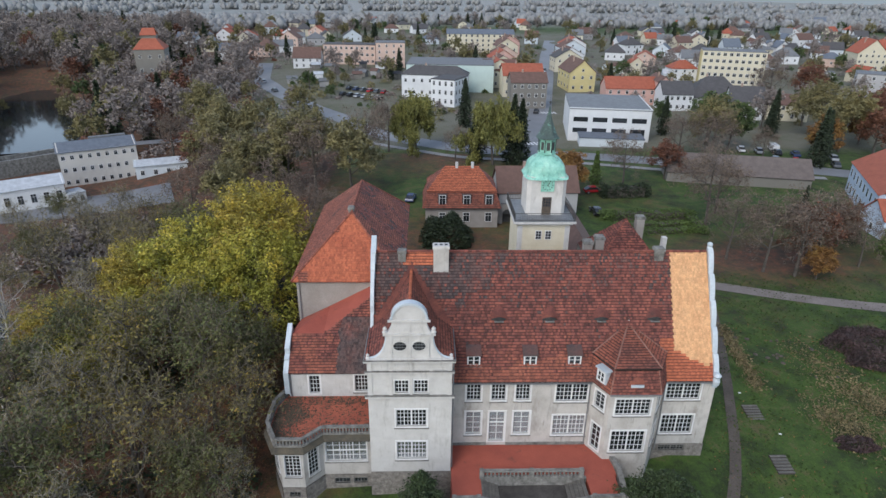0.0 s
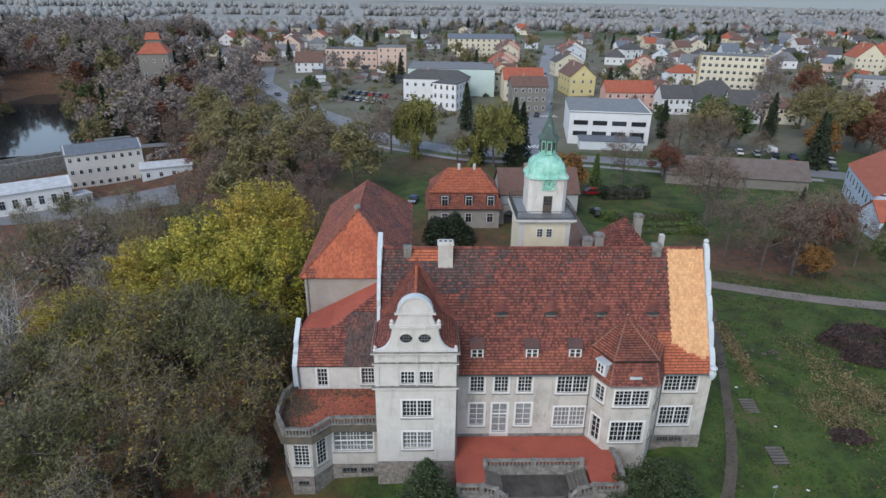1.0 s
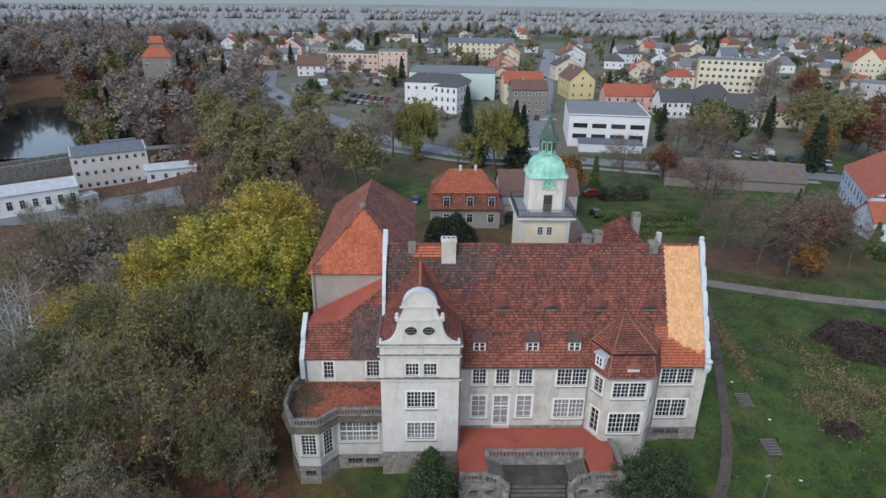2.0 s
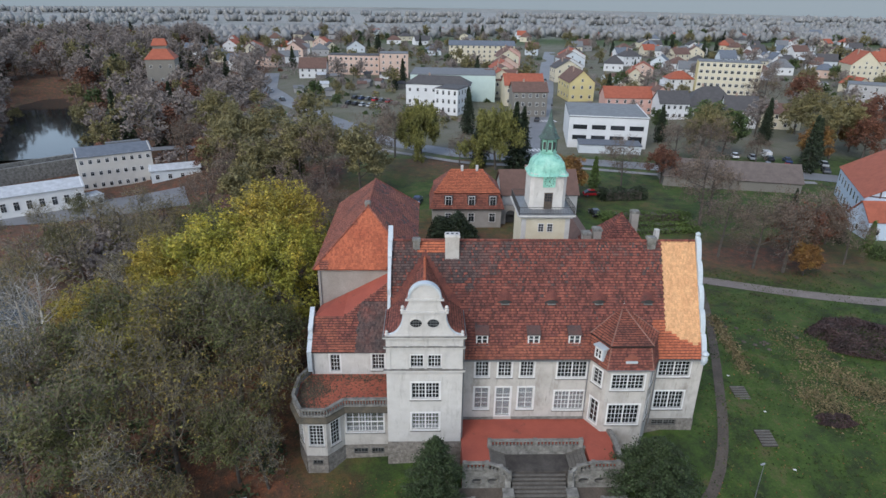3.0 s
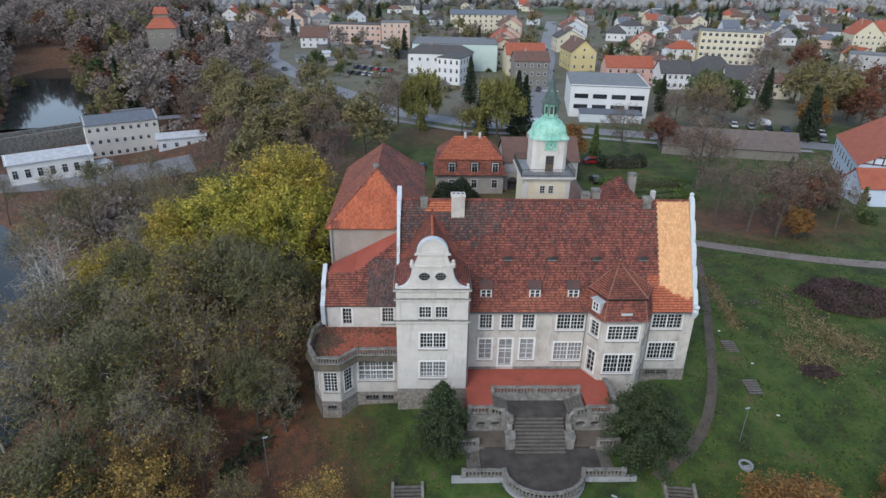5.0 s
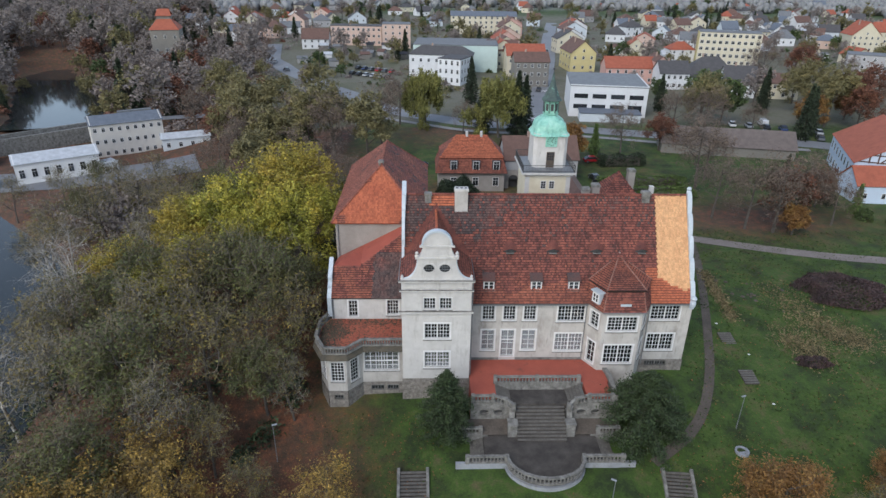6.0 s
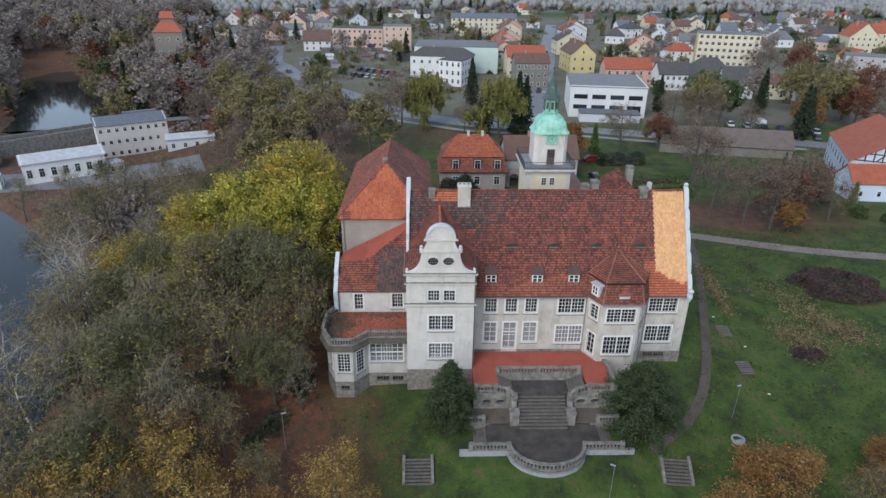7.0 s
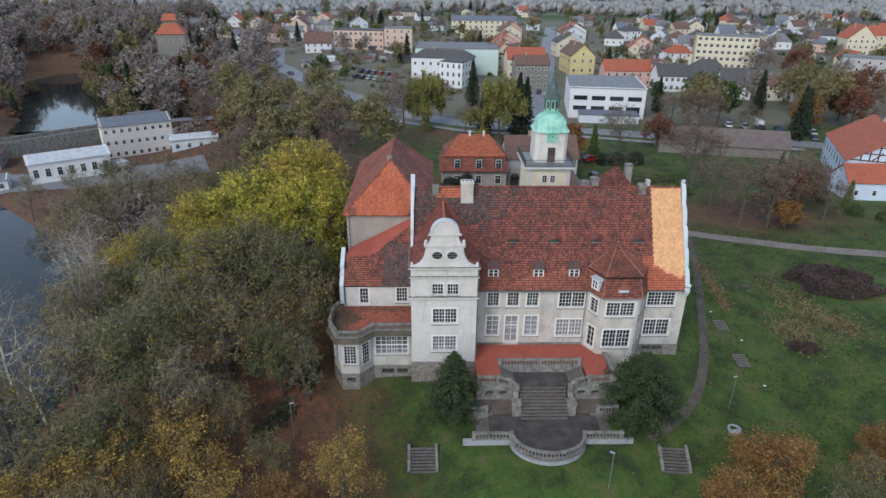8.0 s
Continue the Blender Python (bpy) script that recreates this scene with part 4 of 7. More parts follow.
# conservatory
CON = [(-2.92, 1.0), (-7.6, 0.95), (-9.2, -0.75), (-11.4, -0.7), (-12.5, 1.5), (-12.5, 4.6), (-11.7, 6.4)][::-1]
con_w = {(-12.5, 4.6): [], (-12.5, 1.5): [(0.4, 2.0, 4.6, 7.2, [3], 5, {"surround": 0.06})], (-11.4, -0.7): [(0.35, 1.95, 4.6, 7.3, [4], 6, {"surround": 0.06})],
         (-9.2, -0.75): [(0.5, 1.8, 4.2, 7.3, [3], 6, {"surround": 0.06})], (-7.6, 0.95): [(0.15, 4.3, 4.9, 7.6, [2, 4, 2], 4, {"surround": 0.1, "transom": 0.5, "curtain": 0.3})]}
for a, b in zip(CON, CON[1:]):
    facade(a, b, 3.3, 8.1, con_w.get(a, []), PLASTER, "conservatory_wall")
    u = (Vector(b) - Vector(a)).normalized()
    nn = Vector((u.y, -u.x)) * 0.08
    facade((a[0] + nn.x, a[1] + nn.y), (b[0] + nn.x, b[1] + nn.y), 0.5, 3.3, [(0.9, 2.5, 2.2, 2.95, [4], 1, {"surround": 0.05, "sill": False, "paint": STONE}), (2.8, 4.2, 2.2, 2.95, [4], 1, {"surround": 0.05, "sill": False, "paint": STONE})] if a == (-7.6, 0.95) else [(0.6, 1.7, 2.2, 2.85, [3], 1, {"surround": 0.05, "sill": False, "paint": STONE})] if a == (-11.4, -0.7) else [], PLINTH, "plinth")


def grown(points, d):
    """The plan pushed outwards by d (open line, outside to the right)."""
    out = []
    for i, p in enumerate(points):
        ns = []
        for a, b in ((points[i - 1], p) if i else (None, None), (p, points[i + 1]) if i + 1 < len(points) else (None, None)):
            if a:
                u = (Vector(b) - Vector(a)).normalized()
                ns.append(Vector((u.y, -u.x)))
        n = sum(ns, Vector((0, 0))).normalized()
        k = d / max(0.4, n.dot(ns[0]))
        out.append((p[0] + n.x * k, p[1] + n.y * k))
    return out


rim, rim_in = grown(CON, 0.75), grown(CON, 0.2)
bm = bmesh.new()
rows = [[bm.verts.new((*p, z)) for p, z in ((a, 8.0), (a, 8.12), (b, 8.6), (b, 8.0))] for a, b in zip(rim, rim_in)]
for a, b in zip(rows, rows[1:]):
    for j in range(4):
        bm.faces.new((a[j], b[j], b[(j + 1) % 4], a[(j + 1) % 4]))
part("skirt_roof", bm, surface("mossy_felt", [(0.05, 0.045, 0.035), (0.11, 0.09, 0.06)], 1.2, 0.95, 0.4), palace, "narrow mossy skirt roof")
deck = surface("red_tile_deck", [(0.30, 0.075, 0.045), (0.40, 0.11, 0.06)], 0.6, 0.85, 0.2, 8, grain=0.15)
add_stain(deck, (0.16, 0.05, 0.035), 0.7, 0.55, 0.72)
bm = bmesh.new()
prism(bm, grown(CON, 0.15) + [(-2.93, 6.38)], 8.3, 8.62)
part("balcony_deck", bm, deck, palace, "red balcony deck half covered by moss and leaves")
lr = random.Random(31)
litter_pts = []
while len(litter_pts) < 5200:
    x, y = lr.uniform(-12.6, -3), lr.uniform(-0.8, 6.3)
    if inside(grown(CON, 0.0) + [(-2.93, 6.38)], x, y) and lr.random() < 1.05 - smooth(-11.8, -8.4, x + 0.9 * math.sin(y * 1.3) + 0.15 * y) * (0.97 if y < 5 else 0.8):
        litter_pts.append((x, y, 8.64 + lr.random() * 0.04))
DECK_LEAVES = surface("wet_fallen_leaves", [(0.05, 0.04, 0.026), (0.10, 0.07, 0.042)], 0.8, 0.9, 0, pieces="island", spread=0.5)
# side block
SX0, SX1, SY0, SY1, SE, SR = -11.8, -0.5, 14.3, 37.5, 18.4, 23.7
for a, b in (((SX0, SY0), (SX1, SY0)), ((SX1, SY0), (SX1, SY1)), ((SX1, SY1), (SX0, SY1)), ((SX0, SY1), (SX0, SY0))):
    facade(a, b, BASE, SE, [(8 + 0.0, 9.2, 9, 11, [2], 3, {}), (12, 13.2, 9, 11, [2], 3, {}), (16, 17.2, 9, 11, [2], 3, {}), (8, 9.2, 14, 16, [2], 3, {}), (12, 13.2, 14, 16, [2], 3, {}), (16, 17.2, 14, 16, [2], 3, {})] if a == (SX1, SY0) else [], GREY_RENDER, "side_wall")
part("cornice", boxes((SX0 - 0.2, SX1 + 0.2, SY0 - 0.2, SY0 - 0.01, SE - 0.35, SE - 0.05)), PLASTER, palace)
e = 0.45
c = [(SX0 - e, SY0 - e, SE - 0.3), (SX1 + e, SY0 - e, SE - 0.3), (SX1 + e, SY1 + e, SE - 0.3), (SX0 - e, SY1 + e, SE - 0.3)]
sxm = (SX0 + SX1) / 2
r0, r1 = (sxm, 20.3, SR), (sxm, 32.2, SR)
roof_plane(palace, [c[0], c[1], r0], TILE_RED, [TILE_WEST, TILE_RED], pick=lambda o: 1 if noise.noise(o * 0.5) > -0.35 else 0)
roof_plane(palace, [c[1], c[2], r1, r0], TILE_WEST, [TILE_WEST, TILE_OLD, TILE_DARK], pick=lambda o: 0 if noise.noise(o * 0.5) > -0.1 else 1 if noise.noise(o * 1.7) > -0.2 else 2)
roof_plane(palace, [c[3], c[0], r0, r1], TILE_WEST, TILE_WEST)
roof_plane(palace, [c[2], c[3], r1], TILE_WEST, TILE_WEST, tiles=False)
for a, b in ((c[0], r0), (c[1], r0), (r0, r1), (c[2], r1)):
    caps(palace, (a[0], a[1], a[2] + 0.06), (b[0], b[1], b[2] + 0.06), TILE_WEST, 0.13, name="hip_tiles")
chimney(sxm - 0.1, 21.0, 22.5, 24.2, 0.6, 0.6, STONE)
me = leaves_mesh("fallen_leaves", litter_pts, 0.14, DECK_LEAVES, 3)
for v in me.vertices:
    v.co.z = 8.63 + (v.co.z - 8.63) * 0.12
tagged(new("fallen_leaves", me), "wet brown leaves drifted over the red deck", "leaves", kind="stuff")

# zinc edging on the scrolled gable, downpipes, and the stone course above the terrace
for sgn in (-1, 1):
    bm = bmesh.new()
    edge = [Vector((GCX + sgn * a, 0.2, z + 0.03)) for a, z in half[:10]]
    for a, b in zip(edge, edge[1:]):
        tube(bm, a, b, 0.1, sides=6)
    part("gable_edging", bm, ZINC, palace)
    bm = bmesh.new()
    lathe(bm, [(0.16, 0), (0.22, 0.1), (0.12, 0.25), (0.17, 0.4), (0.05, 0.55)], 8, GCX + sgn * 3.72, 0.15)
    part("gable_knob", bm, GABLE_WHITE, palace).location.z = 17.42
for x, y, z0, z1 in ((18.5, YF - 0.1, 4.7, 12.5), (25.95, YF - 0.1, 4.0, 12.5), (X0 + 0.15, YF - 0.1, 4.7, 12.5), (TX1 + 0.12, 0.25, 4.8, 17.0), (-11.45, WY - 0.1, 8.7, 11.5), (SX0 + 0.3, SY0 - 0.12, 12.5, 18.1)):
    bm = bmesh.new()
    tube(bm, (x, y, z0), (x, y, z1), 0.06, sides=7)
    part("downpipe", bm, LEAD, palace, "grey metal downpipe")
for xa, xb in ((X0 + 0.05, 8.5), (10.5, 18.6)):
    part("stone_course", boxes((xa, xb, YF - 0.09, YF - 0.006, 4.64, 4.95)), STONE, palace)

# ---- clock tower in the court ----
tower = thing("clock_tower", "white clock tower with green copper onion dome and cream base", "tower")
LX0, LX1, LY0, LY1 = 12.7, 18.5, 18.0, 24.4
part("tower_base", boxes((LX0, LX1, LY0, LY1, 3, 23.2)), CREAM, tower, "cream stucco tower base")
for x in (LX0 - 0.06, LX1 - 0.5):
    part("corner_pilaster", boxes((x, x + 0.56, LY0 - 0.07, LY0 - 0.004, 15, 23.0)), GABLE_WHITE, tower)
part("tower_cornice", boxes((LX0 - 0.3, LX1 + 0.3, LY0 - 0.3, LY1 + 0.3, 23.2, 23.45), (LX0 - 0.6, LX1 + 0.6, LY0 - 0.6, LY1 + 0.6, 23.45, 23.65)), GABLE_WHITE, tower)
part("balcony_floor", boxes((LX0 - 0.5, LX1 + 0.5, LY0 - 0.5, LY1 + 0.5, 23.655, 23.7)), LEAD, tower, "grey sheet metal balcony floor")
for x in (15.05, 16.15):
    w = part("tower_window", boxes((x - 0.36, x + 0.36, LY0 - 0.06, LY0 - 0.004, 21.35, 22.45)), WHITE_PAINT, tower)
    bm = bmesh.new()
    for i in range(2):
        for j in range(3):
            box(bm, x - 0.29 + i * 0.31, x - 0.02 + i * 0.31, LY0 - 0.075, LY0 - 0.062, 21.43 + j * 0.33, 21.71 + j * 0.33)
    part("pane", bm, FAR_GLASS, w)
rail = bmesh.new()
cor = [(LX0 - 0.45, LY0 - 0.45), (LX1 + 0.45, LY0 - 0.45), (LX1 + 0.45, LY1 + 0.45), (LX0 - 0.45, LY1 + 0.45)]
for a, b in zip(cor, cor[1:] + cor[:1]):
    a, b = Vector((*a, 0)), Vector((*b, 0))
    for z in (23.85, 24.65):
        tube(rail, a + Vector((0, 0, z)), b + Vector((0, 0, z)), 0.035, sides=5)
    k = 34
    for i in range(k):
        p = a.lerp(b, i / k)
        tube(rail, p + Vector((0, 0, 23.7)), p + Vector((0, 0, 24.66)), 0.05 if i == 0 else 0.016, sides=4)
part("balcony_railing", rail, IRON_AND_SHADE, tower, "thin black iron balcony railing")
UX0, UX1, UY0, UY1, UZ = 13.75, 18.2, 19.6, 24.0, 28.0
ch = 0.45
shaft = bmesh.new()
prism(shaft, [(UX0 + ch, UY0), (UX1 - ch, UY0), (UX1, UY0 + ch), (UX1, UY1 - ch), (UX1 - ch, UY1), (UX0 + ch, UY1), (UX0, UY1 - ch), (UX0, UY0 + ch)], 23.7, UZ + 0.2)
part("tower_shaft", shaft, GABLE_WHITE, tower, "white plastered upper shaft")
d = part("balcony_door", boxes((15.5, 16.55, UY0 - 0.05, UY0 - 0.004, 23.75, 25.85)), surface("brown_door", [(0.06, 0.045, 0.035), (0.1, 0.075, 0.055)], 2), tower, "dark brown balcony door")
for i in range(3):
    for j in range(3):
        part("pane", boxes((15.6 + i * 0.3, 15.84 + i * 0.3, UY0 - 0.065, UY0 - 0.052, 24.75 + j * 0.34, 25.03 + j * 0.34)), FAR_GLASS, d)
tcx, tcy = (UX0 + UX1) / 2, (UY0 + UY1) / 2
clock = part("clock_face", boxes((tcx - 0.75, tcx + 0.75, UY0 - 0.14, UY0 - 0.01, 26.55, 28.05)), COPPER, tower, "square green copper clock face")
bm = bmesh.new()
for i in range(12):
    a = i * math.pi / 6
    box(bm, -0.04, 0.04, -0.02, 0.0, 0.48, 0.62, m=Matrix.Translation((tcx, UY0 - 0.143, 27.3)) @ Matrix.Rotation(a, 4, "Y"))
for a, l in ((0.5, 0.45), (2.4, 0.3)):
    box(bm, -0.035, 0.035, -0.035, -0.021, -0.08, l, m=Matrix.Translation((tcx, UY0 - 0.143, 27.3)) @ Matrix.Rotation(a, 4, "Y"))
part("hand_and_marks", bm, IRON_AND_SHADE, clock)
# copper dome: a squared onion with ribs
dome = bmesh.new()
prof = [(1.12, 27.9), (1.08, 28.02), (1.0, 28.2), (0.95, 28.5), (0.92, 28.9), (0.86, 29.3), (0.74, 29.7), (0.58, 30.0), (0.44, 30.2), (0.38, 30.35), (0.42, 30.45)]
N = 48
rings = []
for s, z in prof:
    ring = []
    for i in range(N):
        a = 2 * math.pi * i / N
        c, sn = math.cos(a), math.sin(a)
        k = (abs(c) ** 5 + abs(sn) ** 5) ** (-1 / 5)
        k = k * (1 - max(0, (z - 29.4)) * 0.9) + max(0, (z - 29.4)) * 0.9 if z < 30.4 else 1
        rib = 1 + (0.022 if i % 3 == 0 else 0)
        hw = (UX1 - UX0) / 2
        ring.append(dome.verts.new((tcx + hw * s * k * c * rib, tcy + hw * s * k * sn * rib, z)))
    rings.append(ring)
for a, b in zip(rings, rings[1:]):
    for i in range(N):
        dome.faces.new((a[i], a[(i + 1) % N], b[(i + 1) % N], b[i]))
dome.faces.new(rings[0][::-1]), dome.faces.new(rings[-1])
part("copper_dome", dome, COPPER, tower, "green copper onion dome with standing ribs")
bm = bmesh.new()
lathe(bm, [(1.05, 30.4), (1.05, 30.55), (0.92, 30.6), (0.92, 32.0), (1.05, 32.05), (1.3, 32.15)], 8, tcx, tcy, turn=math.pi / 8)
lan = part("lantern", bm, COPPER, tower, "green copper lantern")
for a in range(8):
    m = Matrix.Translation((tcx, tcy, 0)) @ Matrix.Rotation(a * math.pi / 4, 4, "Z")
    # dark plate on the closed lantern, painted as a shaded opening
    part("lantern_opening", boxes((-0.19, 0.19, -0.87, -0.855, 30.85, 31.75), m=m), IRON_AND_SHADE, lan)
    part("lantern_post", boxes((-0.06, 0.06, -1.03, -0.95, 30.6, 32.0), m=m @ Matrix.Rotation(math.pi / 8, 4, "Z")), DARK_COPPER, lan)
bm = bmesh.new()
lathe(bm, [(1.32, 32.12), (1.3, 32.25), (1.0, 32.6), (0.85, 33.0), (0.62, 33.5), (0.38, 34.1), (0.2, 34.8), (0.08, 35.5), (0.05, 35.6)], 8, tcx, tcy, turn=math.pi / 8)
part("spire", bm, DARK_COPPER, tower, "pointed green copper spire")
bm = bmesh.new()
lathe(bm, [(0.03, 35.5), (0.03, 35.9), (0.13, 36.0), (0.13, 36.12), (0.02, 36.2), (0.02, 36.9)], 8, tcx, tcy)
part("spire_finial", bm, IRON_AND_SHADE, tower)

# ---- terrace and garden stairs ----
terrace = thing("terrace", "raised garden terrace with red floor, mossy stairs and stone balustrades", "terrace")
TF = 4.62
for a in ((4.8, 20.8, -0.9, 3.46, 1.0, TF), (4.8, 7.6, -3.6, -0.903, 1.0, TF), (17.8, 20.6, -3.6, -0.903, 1.0, TF)):
    part("terrace_floor", boxes(a), TERRACE_RED, terrace, "red tiled terrace floor")
LZ = 3.75
part("landing", boxes((9.3, 15.7, -3.7, -1.21, 0.5, LZ)), PAVING, terrace, "dark mossy stair landing")
for s in (-1, 1):
    for i in range(5):
        x = 12.5 + s * (3.22 + 0.36 * (i + 0.5))
        zt = LZ + (i + 1) * 0.165
        st = part("step", boxes((x - 0.17, x + 0.17, -3.4, -1.22, 0.8, zt - 0.06)), PAVING, terrace)
        part("tread", boxes((x - 0.2, x + 0.18, -3.42, -1.22, zt - 0.058, zt)), TREAD, st)
for i in range(10):
    zt = LZ - (i + 1) * 0.258
    y1 = -3.72 - 0.29 * i
    st = part("step", boxes((9.8, 15.2, y1 - 0.27, y1 - 0.01, 0.2, zt - 0.07)), PAVING, terrace)
    part("tread", boxes((9.78, 15.22, y1 - 0.3, y1 - 0.03, zt - 0.068, zt)), TREAD, st)
for a, b in (((20.75, 2.3), (21.15, -0.3)), ((21.15, -0.3), (20.85, -4.0))):
    u = Vector((b[0] - a[0], b[1] - a[1], 0))
    m = pose(a[0], a[1], 0, 0, 0, math.degrees(math.atan2(u.y, u.x)))
    part("edge_wall", boxes((0, u.length, -0.25, 0.25, 0.0, TF + 0.35), m=m), STONE, terrace, "low stone edge wall")
part("lower_floor", boxes((6.05, 18.55, -9.4, -4.05, -0.5, 0.9)), PAVING, terrace, "dark mossy lower terrace paving")
bm = bmesh.new()
arc = [(12.3 + 4.0 * math.cos(a), -9.4 + 3.1 * math.sin(a)) for a in np.linspace(math.pi, 2 * math.pi, 25)]
prism(bm, arc, -0.8, 0.898)
part("lower_floor", bm, PAVING, terrace)


def baluster_mesh(h):
    bm = bmesh.new()
    lathe(bm, [(0.09, 0), (0.09, 0.06), (0.05, 0.1), (0.11, h * 0.35), (0.06, h * 0.75), (0.09, h - 0.05), (0.09, h)], 8)
    return mesh_from("baluster", bm, STONE)


BAL = baluster_mesh(0.56)


def balustrade(points, z, h=0.95, gap=0.36, posts=True, zs=None, label="weathered stone balustrade"):
    """Plinth, balusters and rail along a line; zs: the height at each point."""
    zs = zs or [z] * len(points)
    ob = new("balustrade")
    ob.parent = terrace
    tagged(ob, label)
    for (a, b), (za, zb) in zip(zip(points, points[1:]), zip(zs, zs[1:])):
        a3, b3 = Vector((*a, za)), Vector((*b, zb))
        ln = (b3 - a3).length
        d = (b3 - a3).normalized()
        s = Vector((d.y, -d.x, 0)).normalized() * 0.15
        for lo, hi, k in ((0.0, 0.18, 1.0), (0.76, 0.95, 1.1)):
            bm = bmesh.new()
            v = [bm.verts.new(p + s * q * k + Vector((0, 0, zz))) for zz in (lo, hi) for p, q in ((a3, 1), (b3, 1), (b3, -1), (a3, -1))]
            for f in ((3, 2, 1, 0), (4, 5, 6, 7), (0, 1, 5, 4), (1, 2, 6, 5), (2, 3, 7, 6), (3, 0, 4, 7)):
                bm.faces.new([v[i] for i in f])
            part("rail" if hi > 0.5 else "base_course", bm, STONE, ob)
        k = max(1, int(ln / gap))
        for i in range(k):
            p = a3.lerp(b3, (i + 0.5) / k)
            o = part("baluster", BAL, None, ob)
            o.location = p + Vector((0, 0, 0.19))
    if posts:
        for p, zz in zip(points, zs):
            part("post", boxes((p[0] - 0.2, p[0] + 0.2, p[1] - 0.2, p[1] + 0.2, zz - 0.02, zz + 1.02)), STONE, ob)
    return ob


balustrade([(7.7, -1.05), (12.5, -1.05), (17.3, -1.05)], TF)
part("retaining_wall", boxes((7.6, 17.8, -1.2, -0.905, 1.0, TF + 0.0)), STONE, terrace)
balustrade([(4.95, -3.95), (7.2, -3.95), (8.6, -4.1), (9.45, -4.5)], TF - 0.4, zs=[TF - 0.35, TF - 0.35, TF - 0.7, TF - 1.2])
balustrade([(20.45, -3.95), (17.9, -3.95), (16.4, -4.1), (15.55, -4.5)], TF - 0.4, zs=[TF - 0.35, TF - 0.35, TF - 0.7, TF - 1.2])
for s in (-1, 1):
    x0, x1 = (4.75, 9.4) if s < 0 else (15.6, 20.65)
    bm = bmesh.new()
    wall_panel(bm, (x0, -4.1), (x1, -4.1), 0.0, TF - 0.4, [(0.9, 2.1, 2.6, 3.3), (2.5, 3.7, 2.6, 3.3)], 0.5)
    part("front_wall", bm, STONE, terrace, "stone wall with oval openings")
    # dark sheet put behind the ovals as their inner shade
    part("opening_recess", boxes((x0 + 0.1, x1 - 0.1, -3.75, -3.61, 0.5, TF - 0.5)), IRON_AND_SHADE, terrace)
    for u in (1.5, 3.1):
        bm = bmesh.new()
        rings = [[bm.verts.new((x0 + u + r * 0.52 * math.cos(a), y, 2.95 + r * 0.36 * math.sin(a))) for a in np.linspace(0, 2 * math.pi, 20, endpoint=False)] for r, y in ((1.0, -3.8), (1.0, -4.16), (1.32, -4.16), (1.34, -4.08))]
        for ra, rb in zip(rings, rings[1:]):
            for i in range(20):
                bm.faces.new((ra[i], rb[i], rb[(i + 1) % 20], ra[(i + 1) % 20]))
        part("oval_frame", bm, STONE, terrace)
    px = 9.3 if s < 0 else 15.7
    part("pedestal", boxes((px - 0.5, px + 0.5, -5.85, -4.85, 0.3, 2.45), (px - 0.57, px + 0.57, -5.92, -4.78, 2.452, 2.65)), STONE, terrace, "pale stone pedestal")
    bm = bmesh.new()
    slab(bm, [(px - 0.3, -4.8, 2.7), (px + 0.3, -4.8, 2.7), (px + 0.3, -4.3, 3.5), (px - 0.3, -4.3, 3.5)], 0.9)
    part("stair_cheek", bm, STONE, terrace)
    part("garden_wall", boxes((12.3 + s * 4.0 if s > 0 else 2.9, 21.9 if s > 0 else 12.3 + s * 4.0, -9.75, -9.4, -1.8, 0.9)), PALE_WALL, terrace, "pale rendered garden wall")
    balustrade([(12.3 + s * 4.05, -9.58), (12.3 + s * 8.2, -9.58)], 0.9)
    balustrade([(12.3 + s * 6.5, -5.58), (12.3 + s * 8.7, -5.58)], 1.15)
    part("side_wall", boxes((12.3 + s * 7.9 - 2.2, 12.3 + s * 7.9 + 2.2, -5.752, -5.4, -0.9, 1.15)), STONE, terrace)
    for i in range(9):
        x = 12.3 + s * (6.45 + 0.36 * i)
        st = part("step", boxes((x - 0.18, x + 0.18, -9.39, -5.76, -1.4, 0.68 - 0.15 * i)), PAVING, terrace)
        part("tread", boxes((x - 0.2, x + 0.16 if s < 0 else x + 0.2, -9.38, -5.77, 0.682 - 0.15 * i, 0.74 - 0.15 * i)), TREAD, st)
    bx0, bx1 = (3.4, 9.0) if s < 0 else (16.0, 21.4)
    bm = bmesh.new()
    slab(bm, [(bx0, -5.7, 1.15), (bx1, -5.7, 1.15), (bx1, -4.11, 2.0), (bx0, -4.11, 2.0)], 1.4)
    part("planting_bed", bm, EARTH, terrace, "bare earth bank below the oval openings")
bm = bmesh.new()
prism(bm, [(12.3 + 4.25 * math.cos(a), -9.5 + 3.3 * math.sin(a)) for a in np.linspace(math.pi, 2 * math.pi, 25)], -2.2, 0.55)
part("arc_wall", bm, PALE_WALL, terrace, "pale curved garden wall")
balustrade([(12.3 + 4.05 * math.cos(a), -9.55 + 3.12 * math.sin(a)) for a in np.linspace(math.pi, 2 * math.pi, 11)], 0.9, posts=False)
# balcony balustrade on the conservatory
tmp = terrace
terrace = palace
balustrade(grown(CON, 0.3)[::-1], 8.6, gap=0.3, posts=False)
terrace = tmp


